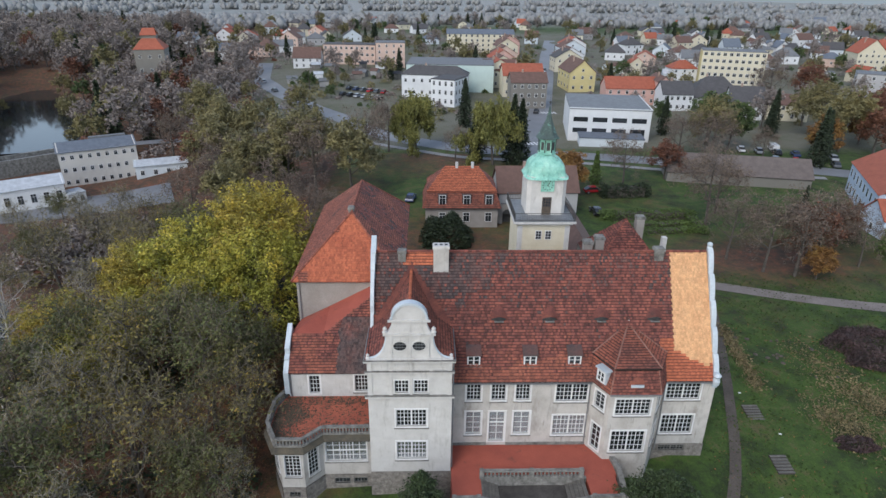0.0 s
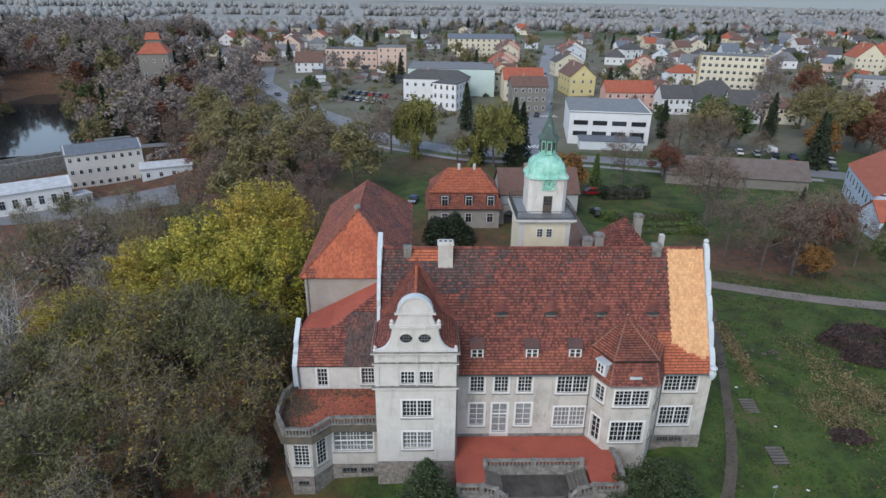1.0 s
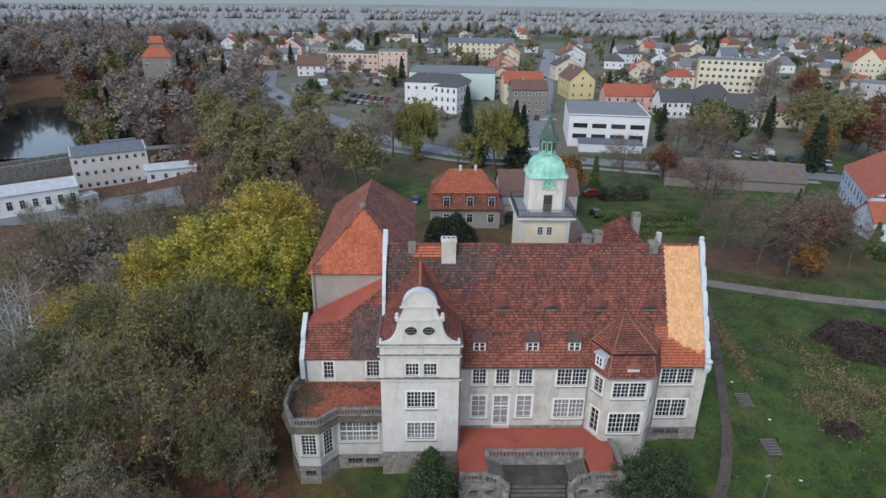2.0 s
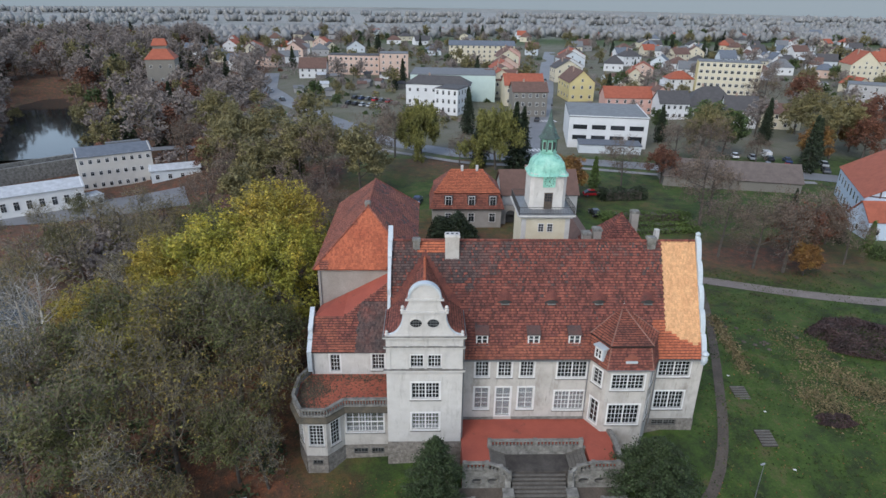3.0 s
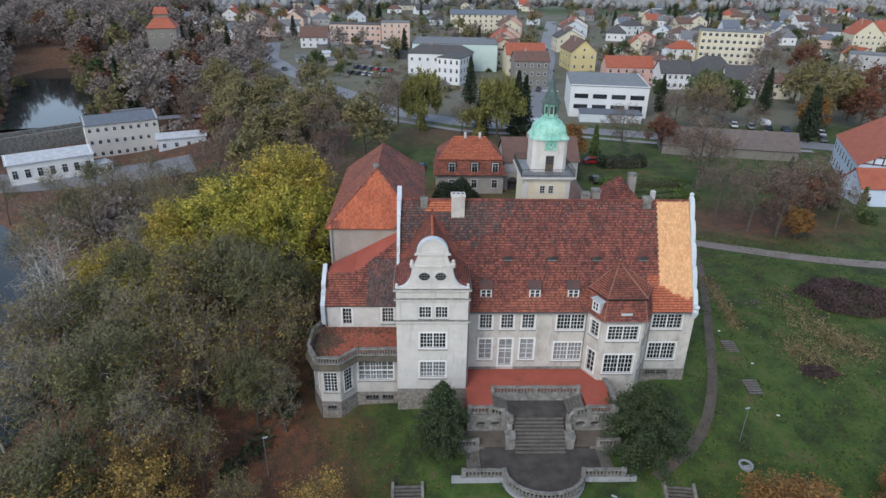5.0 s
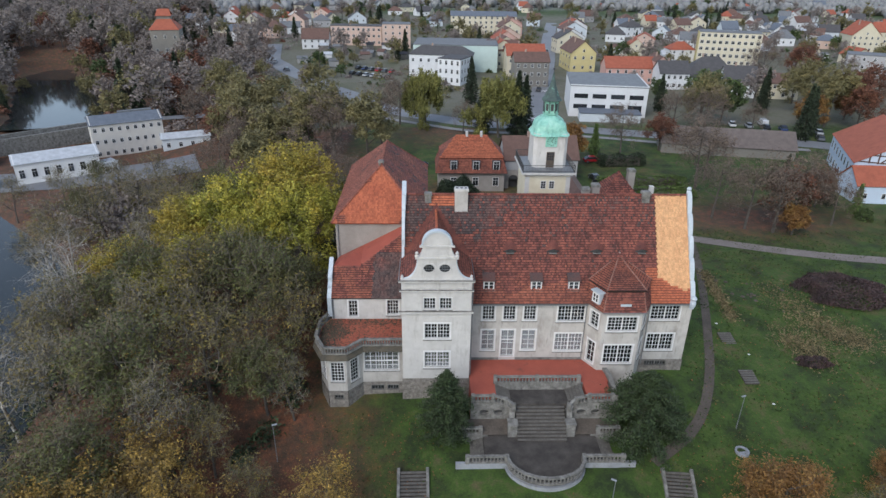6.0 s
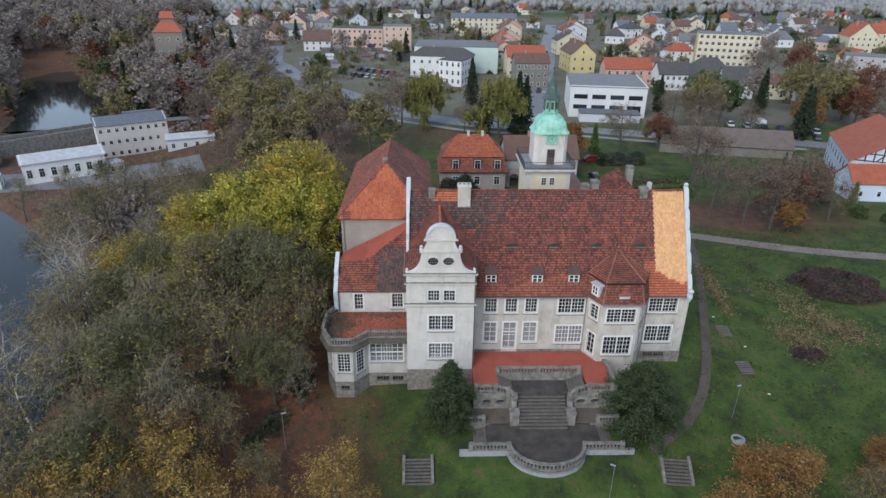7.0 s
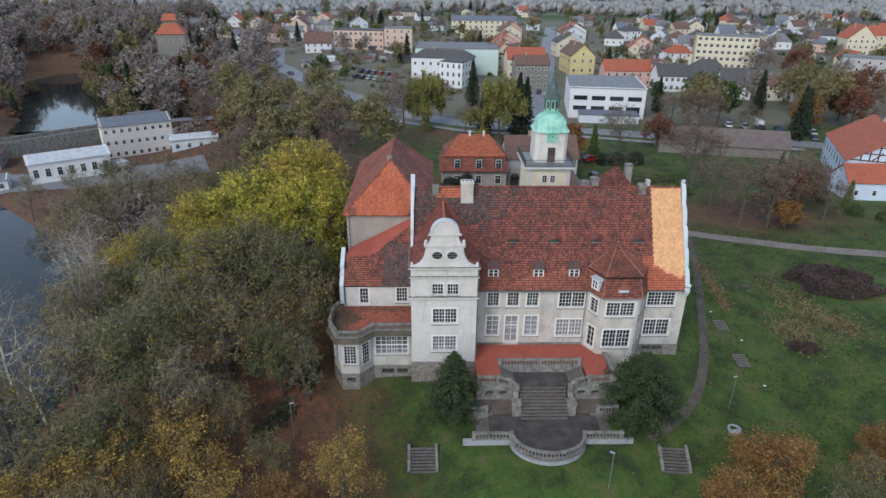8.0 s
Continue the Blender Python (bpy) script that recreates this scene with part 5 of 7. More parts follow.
def garden_stair(x, y, z, w, n, ang, run=0.42, rise=0.16, cheeks=True):
    ob = thing("garden_steps", "mossy stone garden steps between low side walls" if cheeks else "short flight of worn stone steps in the grass", "steps", x, y, z, ang, "garden steps")
    for i in range(n):
        st = part("step", boxes((0, w, -run * (i + 1) + 0.03, -run * i, -rise * n - 0.6, -rise * i - 0.07)), PAVING, ob)
        part("tread", boxes((-0.01, w + 0.01, -run * (i + 1), -run * i - 0.1, -rise * i - 0.068, -rise * i)), TREAD, st)
    if cheeks:
        for xx in (-0.3, w):
            bm = bmesh.new()
            slab(bm, [(xx, -run * n, -rise * n + 0.3), (xx + 0.3, -run * n, -rise * n + 0.3), (xx + 0.3, 0.1, 0.35), (xx, 0.1, 0.35)], 0.6)
            part("side_wall", bm, STONE, ob)
    return ob


garden_stair(24.75, -10.3, 0.32, 2.6, 8, -6, 0.34, 0.155)
garden_stair(-2.9, -10.05, 0.3, 2.7, 8, 1, 0.34, 0.15)
GZ1 = lambda x, y: float(ground_z(x, y))
for x, y, w in ((38.85, 11.0, 1.75), (38.3, 3.4, 1.7)):
    n, run = 6, 0.38
    garden_stair(x, y, GZ1(x, y) + 0.22, w, n, 0, run, max(0.07, (GZ1(x, y) - GZ1(x, y - n * run)) / n), False)
well = thing("well_ring", "low round pale stone well ring in the grass", "well", 33.9, -8.2, GZ1(33.9, -8.2))
bm = bmesh.new()
lathe(bm, [(0.75, -0.2), (0.75, 0.22), (0.55, 0.24), (0.53, 0.02)], 16)
part("ring", bm, PALE_WALL, well)

# ---- town ----
def tint(name, c, spread=0.12, rough=0.88, scale=0.3):
    return surface(name, [tuple(v * (1 - spread) for v in c), c], scale, rough, 0.08, 5, grain=0.06)


WALLS = {k: tint(k + "_render", c) for k, c in {"white": (0.66, 0.66, 0.65), "cream": (0.60, 0.54, 0.40), "yellow": (0.60, 0.50, 0.24), "pink": (0.58, 0.36, 0.30), "grey": (0.38, 0.37, 0.36), "brick": (0.34, 0.24, 0.19), "salmon": (0.58, 0.42, 0.34), "pale": (0.56, 0.60, 0.62), "mint": (0.50, 0.60, 0.55), "stone": (0.20, 0.185, 0.16), "blue": (0.50, 0.58, 0.68), "dark": (0.16, 0.15, 0.14), "millwhite": (0.56, 0.53, 0.48)}.items()}
ROOF = {k: tint(k + "_roofing", c, 0.3, 0.85, 0.8) for k, c in {"red": (0.36, 0.10, 0.055), "brown": (0.15, 0.085, 0.065), "grey": (0.17, 0.175, 0.18), "dark": (0.085, 0.08, 0.08), "light": (0.50, 0.52, 0.54), "slate": (0.14, 0.16, 0.19), "felt": (0.20, 0.21, 0.215), "umber": (0.15, 0.12, 0.105)}.items()}
FRAME_MESH, PANE_MESH = {}, {}


def far_window(parent, m, w, h):
    key = (round(w, 1), round(h, 1))
    if key not in FRAME_MESH:
        w, h = key
        bm = boxes((-w / 2, w / 2, -0.05, 0.05, 0, h))
        FRAME_MESH[key] = mesh_from("window", bm, WHITE_PAINT)
        bm = bmesh.new()
        k = 2 if w > 0.9 else 1
        for i in range(k):
            a = -w / 2 + 0.08 + i * (w - 0.16) / k
            box(bm, a + 0.02, a + (w - 0.16) / k - 0.02, -0.075, -0.052, 0.1, h * 0.66), box(bm, a + 0.02, a + (w - 0.16) / k - 0.02, -0.075, -0.052, h * 0.7, h - 0.08)
        PANE_MESH[key] = mesh_from("pane", bm, FAR_GLASS)
    ob = new("window", FRAME_MESH[key])
    ob.parent, ob.matrix_basis = parent, m
    p = new("pane", PANE_MESH[key])
    p.parent = ob
    return ob


def house(x, y, ang, w, d, h, roof, rise, wall, cover, label, storeys=2, bays=4, side=2, win=(1.1, 1.4), ridge="x", category="house", left=0, chim=1, z=None, name="house"):
    """A town house with its front-left corner at x, y, the front running at the angle ang. roof: gable, hip or flat."""
    z = float(ground_z(x, y)) if z is None else z
    ob = thing(name, label, category, x, y, z, ang)
    part("wall", boxes((0, w, 0, d, -2.5, h)), WALLS[wall], ob)
    o = 0.35
    bm = bmesh.new()
    if roof == "flat":
        box(bm, -0.1, w + 0.1, -0.1, d + 0.1, h + 0.002, h + 0.25)
        box(bm, 0.35, w - 0.35, 0.35, d - 0.35, h + 0.252, h + 0.3)
    else:
        c = [(-o, -o, h - 0.12), (w + o, -o, h - 0.12), (w + o, d + o, h - 0.12), (-o, d + o, h - 0.12)]
        if ridge == "x":
            ins = min(d / 2, w * 0.4) if roof == "hip" else -o
            r = [(ins, d / 2, h + rise), (w - ins, d / 2, h + rise)]
            planes = [[c[0], c[1], r[1], r[0]], [c[2], c[3], r[0], r[1]]]
            ends = [[c[1], c[2], r[1]], [c[3], c[0], r[0]]]
        else:
            ins = min(w / 2, d * 0.4) if roof == "hip" else -o
            r = [(w / 2, ins, h + rise), (w / 2, d - ins, h + rise)]
            planes = [[c[1], c[2], r[1], r[0]], [c[3], c[0], r[0], r[1]]]
            ends = [[c[0], c[1], r[0]], [c[2], c[3], r[1]]]
        for p in planes + (ends if roof == "hip" else []):
            slab(bm, p, 0.15)
        if roof == "gable":
            if ridge == "x":
                tri = [[(0.0, d, h), (0.0, 0, h), (0.0, d / 2, h + rise)], [(w, 0, h), (w, d, h), (w, d / 2, h + rise)]]
            else:
                tri = [[(0, 0.0, h), (w, 0.0, h), (w / 2, 0.0, h + rise)], [(w, d, h), (0, d, h), (w / 2, d, h + rise)]]
            for t in tri:
                g = bmesh.new()
                slab(g, t, 0.25)
                part("gable_wall", g, WALLS[wall], ob)
    part("roof", bm, ROOF[cover], ob)
    sh = h / storeys
    faces = [((0, 0), (w, 0), bays), ((w, 0), (w, d), side), ((0, d), (0, 0), left)]
    for a, b, k in faces:
        ln = math.hypot(b[0] - a[0], b[1] - a[1])
        for f in range(storeys):
            for i in range(k):
                far_window(ob, wall_pose(a, b, ln * (i + 0.5) / k, f * sh + sh * 0.32) , win[0], min(win[1], sh * 0.58))
    if roof == "gable" and ridge == "y" and rise > 2.5:
        far_window(ob, wall_pose((0, 0), (w, 0), w / 2, h + 0.3), 1.0, 1.2)
    for i in range(chim):
        cx = w * (0.35 + 0.3 * i)
        part("chimney", boxes((cx - 0.3, cx + 0.3, d / 2 - 0.3, d / 2 + 0.3, h, h + rise + 0.9)), WALLS["brick"], ob)
    return ob


# new white hall with a low glazed front
hall = house(44.4, 134.6, -8.7, 23.5, 25, 9.0, "flat", 0, "white", "felt", "plain white two-storey hall with flat grey roof", 2, 0, 0, chim=0, category="hall", z=4.2, name="hall")
for row in (5.4, 2.2):
    for i in range(4):
        m = wall_pose((0, 0), (23.5, 0), 3.4 + i * 5.6, row)
        if row < 3 and i == 3:
            m = wall_pose((0, 0), (23.5, 0), 20.0, 1.0)
        b = part("strip_window", boxes((-2.1, 2.1, -0.05, 0.02, 0, 1.35 if not (row < 3 and i == 3) else 2.6)), FAR_GLASS, hall, "dark strip window")
        b.matrix_basis = m
part("parapet", boxes((-0.15, 23.65, -0.15, 0.1, 9.26, 9.5)), WALLS["white"], hall)
part("parapet", boxes((23.4, 23.65, 0.11, 25, 9.26, 9.5)), WALLS["white"], hall)
part("entrance_block", boxes((3, 21, -7, -0.1, -1, 2.2)), WALLS["pale"], hall, "low glazed entrance block")
part("entrance_roof", boxes((2.8, 21.2, -7.2, -0.1, 2.205, 2.5)), ROOF["slate"], hall)

house(128, 243, -18, 27, 12, 14.8, "flat", 0, "cream", "grey", "five-storey cream apartment block with yellow gable end", 5, 10, 3, (1.6, 1.5), chim=0, left=0, category="apartment block")
part("yellow_end", boxes((-0.12, -0.01, 0.2, 11.8, -2, 14.4)), WALLS["yellow"], bpy.data.objects["house"], "yellow painted gable end")
house(-24, 288, 2, 15, 12, 12.2, "flat", 0, "salmon", "grey", "pink four-storey apartment block", 4, 4, 2, chim=0, category="apartment block")
house(-53, 300, -5, 28, 11, 10.0, "flat", 0, "salmon", "dark", "long three-storey pink apartment block with balconies", 3, 10, 0, (1.4, 1.4), chim=1, category="apartment block")
house(15, 360, -2, 42, 13, 11.0, "gable", 2.5, "cream", "slate", "long cream apartment block with slate roof", 4, 12, 2, (1.3, 1.5), chim=2, category="apartment block")
house(-7.5, 204, -8, 26, 9, 9.0, "hip", 3.0, "white", "dark", "white two-storey school building with dark roof", 2, 8, 3, left=2, category="school")
house(-6, 216, -4, 36, 24, 11, "flat", 0, "mint", "grey", "large pale mint hall with grey flat roof", 1, 0, 0, chim=0, category="hall")
house(4, 187, -25, 9.5, 12, 9.5, "flat", 0, "white", "dark", "rounded white annex with brick ground floor", 3, 4, 4, (1.0, 1.7), chim=0, left=2, category="school annex")
house(33, 180, 1, 13, 10, 9.5, "gable", 3.0, "stone", "brown", "grey brick corner house with brown roof", 3, 5, 3, left=0)
house(33, 205, 1, 16, 12, 8.5, "gable", 4, "cream", "red", "cream town house with red roof", 2, 5, 2)
house(27, 226, 0, 14, 12, 7.5, "gable", 4, "cream", "brown", "cream town house with brown roof", 2, 4, 2)
house(62, 216, 4, 11, 18, 8, "gable", 5.0, "yellow", "brown", "yellow gabled town house on the corner", 2, 3, 4, ridge="y", left=4)
house(70.5, 190, -2, 19, 10, 6.2, "gable", 3.8, "pink", "red", "long pink house with bright red roof", 2, 6, 0)
house(89, 187, -2, 4.5, 12, 9.0, "gable", 2, "pink", "brown", "pink gabled house end with brown roof", 3, 1, 4, ridge="y")
house(88, 178, -2, 11, 10, 6.0, "gable", 4.2, "white", "dark", "white house with dark slate roof", 2, 5, 2)
house(100.5, 187, -12, 21, 15, 3.5, "hip", 7, "grey", "dark", "broad low house with huge dark hipped roof", 1, 3, 2)
house(107, 166, -14, 11, 10, 5.5, "gable", 5, "white", "dark", "white house with steep slate roof and dormer", 2, 4, 2)
house(120, 165, -18, 13, 9, 5.5, "gable", 3.0, "cream", "brown", "cream house with brown roof", 2, 4, 2)
house(178, 208, -30, 24, 12, 9.5, "flat", 0, "grey", "grey", "plain grey three-storey block", 3, 6, 2, chim=0)
house(232, 290, -8, 15, 14, 9, "gable", 7, "cream", "red", "tall cream school with red stepped roof", 3, 5, 3, ridge="y")
house(246, 300, -8, 22, 12, 10, "hip", 5, "cream", "red", "cream school wing with red roof and dormers", 3, 7, 3)
house(275, 262, -5, 16, 14, 8, "gable", 6, "yellow", "brown", "yellow gabled house with brown roof", 2, 2, 3, ridge="y")
house(-66, 283, 2, 14, 10, 5.2, "gable", 5, "white", "brown", "white house with wide brown gable roof", 2, 4, 2)
house(-92, 230, 15, 12, 8, 3.2, "gable", 2, "grey", "grey", "low grey shed with corrugated roof", 1, 2, 1, chim=0)
house(-103, 232, 15, 9, 7, 3, "gable", 1.6, "pale", "light", "low pale shed with sheet roof", 1, 2, 1, chim=0)
# side street rows
rng = random.Random(5)
for i in range(7):
    x, y = 45 + i * 4.6, 196 + i * 22
    house(x - 18 - i, y + 30, 6, 12 + rng.random() * 3, 10, 6.5 + rng.random() * 2, "gable", 4, rng.choice(["cream", "pink", "grey", "salmon"]), rng.choice(["brown", "red", "dark"]), "narrow street house with tiled roof", 2, 3, 3, ridge="y")
    if i > 1:
        house(x + 11 + i, y + 34, 6, 12 + rng.random() * 3, 10, 6 + rng.random() * 2, "gable", 4, rng.choice(["cream", "pale", "grey", "white"]), rng.choice(["brown", "red", "dark"]), "narrow street house with tiled roof", 2, 3, 2, ridge="y", left=3)
# scattered far houses
spots = [(-150, 420), (-128, 400), (-118, 372), (-104, 420), (-95, 385), (-140, 350), (-112, 338), (-90, 352), (-160, 372), (-75, 395), (-85, 440), (-60, 420), (-100, 460), (-130, 470), (-95, 325), (-118, 310),
         (105, 330), (125, 352), (150, 330), (165, 372), (190, 350), (182, 392), (215, 372), (135, 395), (160, 420), (200, 425), (235, 405), (250, 350), (290, 372), (310, 330), (275, 420), (330, 400), (115, 300), (142, 296), (205, 320), (222, 300), (175, 290),
         (100, 268), (118, 250), (188, 262), (205, 250), (160, 262), (330, 300), (350, 340), (380, 420), (420, 460), (300, 480), (240, 470), (180, 470), (120, 450), (360, 500), (95, 380), (70, 420), (260, 230), (300, 245), (215, 215), (420, 380), (460, 430)]
for x, y in spots:
    w, dd, hh = rng.uniform(9, 13), rng.uniform(8, 10), rng.uniform(3.6, 6)
    house(x + rng.uniform(-4, 4), y + rng.uniform(-5, 5), rng.uniform(-25, 20), w, dd, hh, rng.choice(["gable", "gable", "hip"]), rng.uniform(3, 5), rng.choice(["white", "white", "cream", "pale", "white", "salmon", "grey"]), rng.choice(["red", "brown", "dark", "slate", "brown", "red", "grey"]), "detached family house among gardens", 2 if hh > 4.8 else 1, 3, 2, ridge=rng.choice("xy"), chim=1)

for i in range(95):
    x, y = (rng.uniform(85, 470), rng.uniform(330, 640)) if i % 4 else (rng.uniform(-170, 40), rng.uniform(400, 620))
    if abs(x - 37 - (y - 143) * 0.2) > 12:
        house(x, y, rng.uniform(-30, 30), rng.uniform(8, 12), rng.uniform(7, 9), rng.uniform(3, 4.6), rng.choice(["gable", "gable", "hip"]), rng.uniform(2.6, 4.2), rng.choice(["white", "white", "cream", "pale", "grey"]), rng.choice(["red", "brown", "dark", "slate", "dark", "grey"]), "small family house far off among trees", 1, 2, 1, ridge=rng.choice("xy"), chim=0)

# ruined tower house with red roof in the woods
keep = house(-122, 230, 12, 12, 12, 16.8, "hip", 6, "stone", "red", "old stone keep with bright red hipped roof", 3, 3, 2, left=2, category="tower house", z=1.5, name="keep")
part("upper_gable", boxes((3.0, 9.0, 4, 8.4, 18.5, 22.4)), WALLS["stone"], keep)
bm = bmesh.new()
slab(bm, [(2.6, 3.4, 22.2), (9.4, 3.4, 22.2), (8.4, 6.2, 25.0), (3.6, 6.2, 25.0)], 0.15), slab(bm, [(9.4, 9.0, 22.2), (2.6, 9.0, 22.2), (3.6, 6.2, 25.0), (8.4, 6.2, 25.0)], 0.15)
part("upper_roof", bm, ROOF["red"], keep)

# mill buildings by the water
mill = house(-92.4, 110.5, 31, 18.5, 10, 9.8, "gable", 1.6, "millwhite", "slate", "three-storey pale mill building with low slate roof", 3, 9, 2, (1.0, 1.2), chim=0, category="mill", z=-4.0, name="mill")
part("roof_plant", boxes((8, 17, 6, 7.5, 10.6, 11.6)), ROOF["grey"], mill)
house(-100.2, 87.4, 34, 18.5, 9, 5.6, "gable", 1.4, "white", "light", "long low mill shed with white sheet roof", 1, 7, 2, (1.3, 2.2), chim=0, z=-3.6, category="shed", left=1)
house(-75.5, 115, 22, 13, 7, 4.0, "gable", 0.8, "pale", "light", "low white annex with sheet metal roof", 1, 4, 2, chim=0, z=-3.0, category="shed")
house(-127, 96, 20, 12, 8, 4.5, "hip", 2.6, "stone", "brown", "small shed with red-brown hipped roof", 1, 2, 1, chim=0, z=-4, category="shed")
house(-116, 79, 24, 13, 6, 3.2, "gable", 0.9, "pale", "slate", "low shed with blue-grey roof", 1, 5, 2, chim=0, z=-4, category="shed")
house(-84, 97, 50, 4, 4, 3.0, "flat", 0, "white", "light", "small white outbuilding with flat roof", 1, 2, 1, chim=0, z=-4, category="shed")
ribbon("road", [(-160, 84), (-122, 112), (-103, 131), (-86, 144), (-60, 150), (-40, 158)], 5, ASPHALT, 0.0, "road on the weir bridge", "road", 0.2)
bm = boxes((-75, 0, -3.3, -2.7, -5, 1.2), (-75, 0, 2.7, 3.3, -5, 1.2), m=pose(-101, 133, 0, 0, 0, 43))
tagged(new("weir_wall", mesh_from("weir_wall", bm, STONE)), "long grey concrete weir parapet", "wall")

# gatehouse with mansard roof
gate = thing("gatehouse", "grey rendered gatehouse with bright red mansard roof and white dormers", "house")
part("wall", boxes((2.2, 16.0, 64.0, 73, 2.5, 8.5)), GREY_RENDER, gate)
for x in (5.4, 10.0, 14.2):
    far_window(gate, pose(x, 64.0, 5.4), 1.3, 1.9)
    dm = part("dormer", boxes((x - 0.9, x + 0.9, 63.75, 66, 8.85, 10.9)), TILE_DARK, gate)
    part("dormer_window", FRAME_MESH[(1.3, 1.9)], None, dm).matrix_basis = pose(x, 63.7, 8.95)
    part("pane", PANE_MESH[(1.3, 1.9)], None, dm).matrix_basis = pose(x, 63.7, 8.95)
c = [(1.7, 63.4, 8.3), (16.5, 63.4, 8.3), (16.5, 73.6, 8.3), (1.7, 73.6, 8.3)]
mz = [(2.7, 64.6, 11.2), (15.5, 64.6, 11.2), (15.5, 72.4, 11.2), (2.7, 72.4, 11.2)]
rr = [(5.9, 68.4, 15.0), (12.4, 68.4, 15.0)]
for i in range(4):
    roof_plane(gate, [c[i], c[(i + 1) % 4], mz[(i + 1) % 4], mz[i]], TILE_WEST, TILE_WEST, wide=0.3, row=0.35)
mz = [(x + (0.25 if x > 9 else -0.25), y + (0.25 if y > 68 else -0.25), z + 0.1) for x, y, z in mz]
roof_plane(gate, [mz[0], mz[1], rr[1], rr[0]], TILE_RED, TILE_RED, wide=0.3, row=0.35, label="bright red upper roof")
roof_plane(gate, [mz[1], mz[2], rr[1]], TILE_RED, TILE_WEST, wide=0.3, row=0.35)
roof_plane(gate, [mz[2], mz[3], rr[0], rr[1]], TILE_RED, TILE_RED, tiles=False)
roof_plane(gate, [mz[3], mz[0], rr[0]], TILE_RED, TILE_WEST, wide=0.3, row=0.35)
for x in (8.2, 11.2):
    part("chimney", boxes((x - 0.25, x + 0.25, 68.1, 68.7, 14.2, 15.9)), GABLE_WHITE, gate)
# gateway and court buildings beside it
gw = thing("gateway", "grey gateway with round arch", "gateway")
bm = bmesh.new()
wall_panel(bm, (16.2, 66), (21.5, 66), 3, 8.0, [(1.0, 3.0, 3.0, 6.2)], 0.8)
part("wall", bm, GREY_RENDER, gw)
# dark half-disc painted as the shade under the round arch
bm = bmesh.new()
plate_xz(bm, [(17.2 + 1 + math.cos(a), 6.2 + 1.0 * math.sin(a)) for a in np.linspace(math.pi, 0, 12)], 65.96, 66.1)
part("arch_head", bm, IRON_AND_SHADE, gw)
# dark block added as the shade inside the passage
part("shadowed_passage", boxes((17.2, 19.2, 66.9, 70, 3, 7)), IRON_AND_SHADE, gw)
house(16.8, 70, 2, 16, 9, 5.0, "gable", 4.2, "grey", "brown", "low outbuilding with rusty brown roof", 1, 2, 2, chim=1)
house(20.2, 30, 0, 8, 26, 7, "gable", 4.5, "stone", "brown", "grey court wing behind the clock tower", 2, 2, 5, ridge="y", left=4, chim=0)
# long barn by the road
house(60, 94.5, -12, 32, 9, 2.6, "gable", 3.6, "stone", "umber", "long low stone barn with brown roof", 1, 0, 0, chim=0, category="barn")
# pale blue manor with red roofs and a half-timbered gable
manor = house(99.6, 88, 247.5, 25, 18, 7.2, "gable", 5.6, "blue", "red", "pale blue manor with red tiled roof and timbered gable", 2, 0, 0, left=0, category="manor house", z=3.6, name="manor")
for f in (0, 1):
    for i in range(8):
        far_window(manor, wall_pose((0, 0), (25, 0), 1.8 + i * 3.05, 1.0 + f * 3.2), 1.0, 1.8)
TIMBER = surface("dark_brown_timber", [(0.06, 0.03, 0.022), (0.1, 0.05, 0.035)], 2, 0.85)
part("gable_infill", boxes((25.005, 25.03, 3.5, 14.5, 7.2, 7.6)), WALLS["white"], manor)
for i in range(9):
    y = 2.5 + i * 1.6
    hh = 5.0 * (1 - abs(y - 9) / 9.2)
    part("timber_post", boxes((25.0, 25.08, y - 0.14, y + 0.14, 7.2, 7.2 + hh)), TIMBER, manor)
for z, hw in ((7.3, 8.6), (8.8, 6.2), (10.3, 3.6)):
    part("timber_beam", boxes((25.0, 25.1, 9 - hw, 9 + hw, z, z + 0.25)), TIMBER, manor)
for sgn in (-1, 1):
    part("timber_brace", boxes((25.0, 25.09, -0.13, 0.13, 0, 2.6), m=Matrix.Translation((0, 9 + sgn * 4.4, 7.4)) @ Matrix.Rotation(sgn * 0.75, 4, "X")), TIMBER, manor)
house(87.6, 58.5, -4, 30, 7, 4.2, "gable", 3.2, "blue", "red", "low pale blue wing with red tiled roof", 1, 8, 1, (0.9, 1.2), chim=0, z=3.6, left=1)
for i in range(34):
    x, y = rng.uniform(95, 330), rng.uniform(225, 430)
    house(x, y, rng.uniform(-25, 20), rng.uniform(5, 9), rng.uniform(4, 6), rng.uniform(2.4, 3.2), rng.choice(["gable", "flat"]), rng.uniform(1, 2), rng.choice(["grey", "white", "stone", "pale"]), rng.choice(["dark", "brown", "light", "grey"]), "low garden shed with weathered roof", 1, 0, 0, chim=0, category="shed")
for i in range(14):
    x, y = rng.uniform(-60, 0), rng.uniform(225, 285)
    house(x, y, rng.uniform(-25, 20), rng.uniform(3, 5), rng.uniform(3, 4), rng.uniform(2.2, 2.6), "gable", 1, rng.choice(["grey", "white", "stone"]), rng.choice(["dark", "brown", "light", "grey"]), "small allotment hut among vegetable plots", 1, 0, 0, chim=0, category="hut")

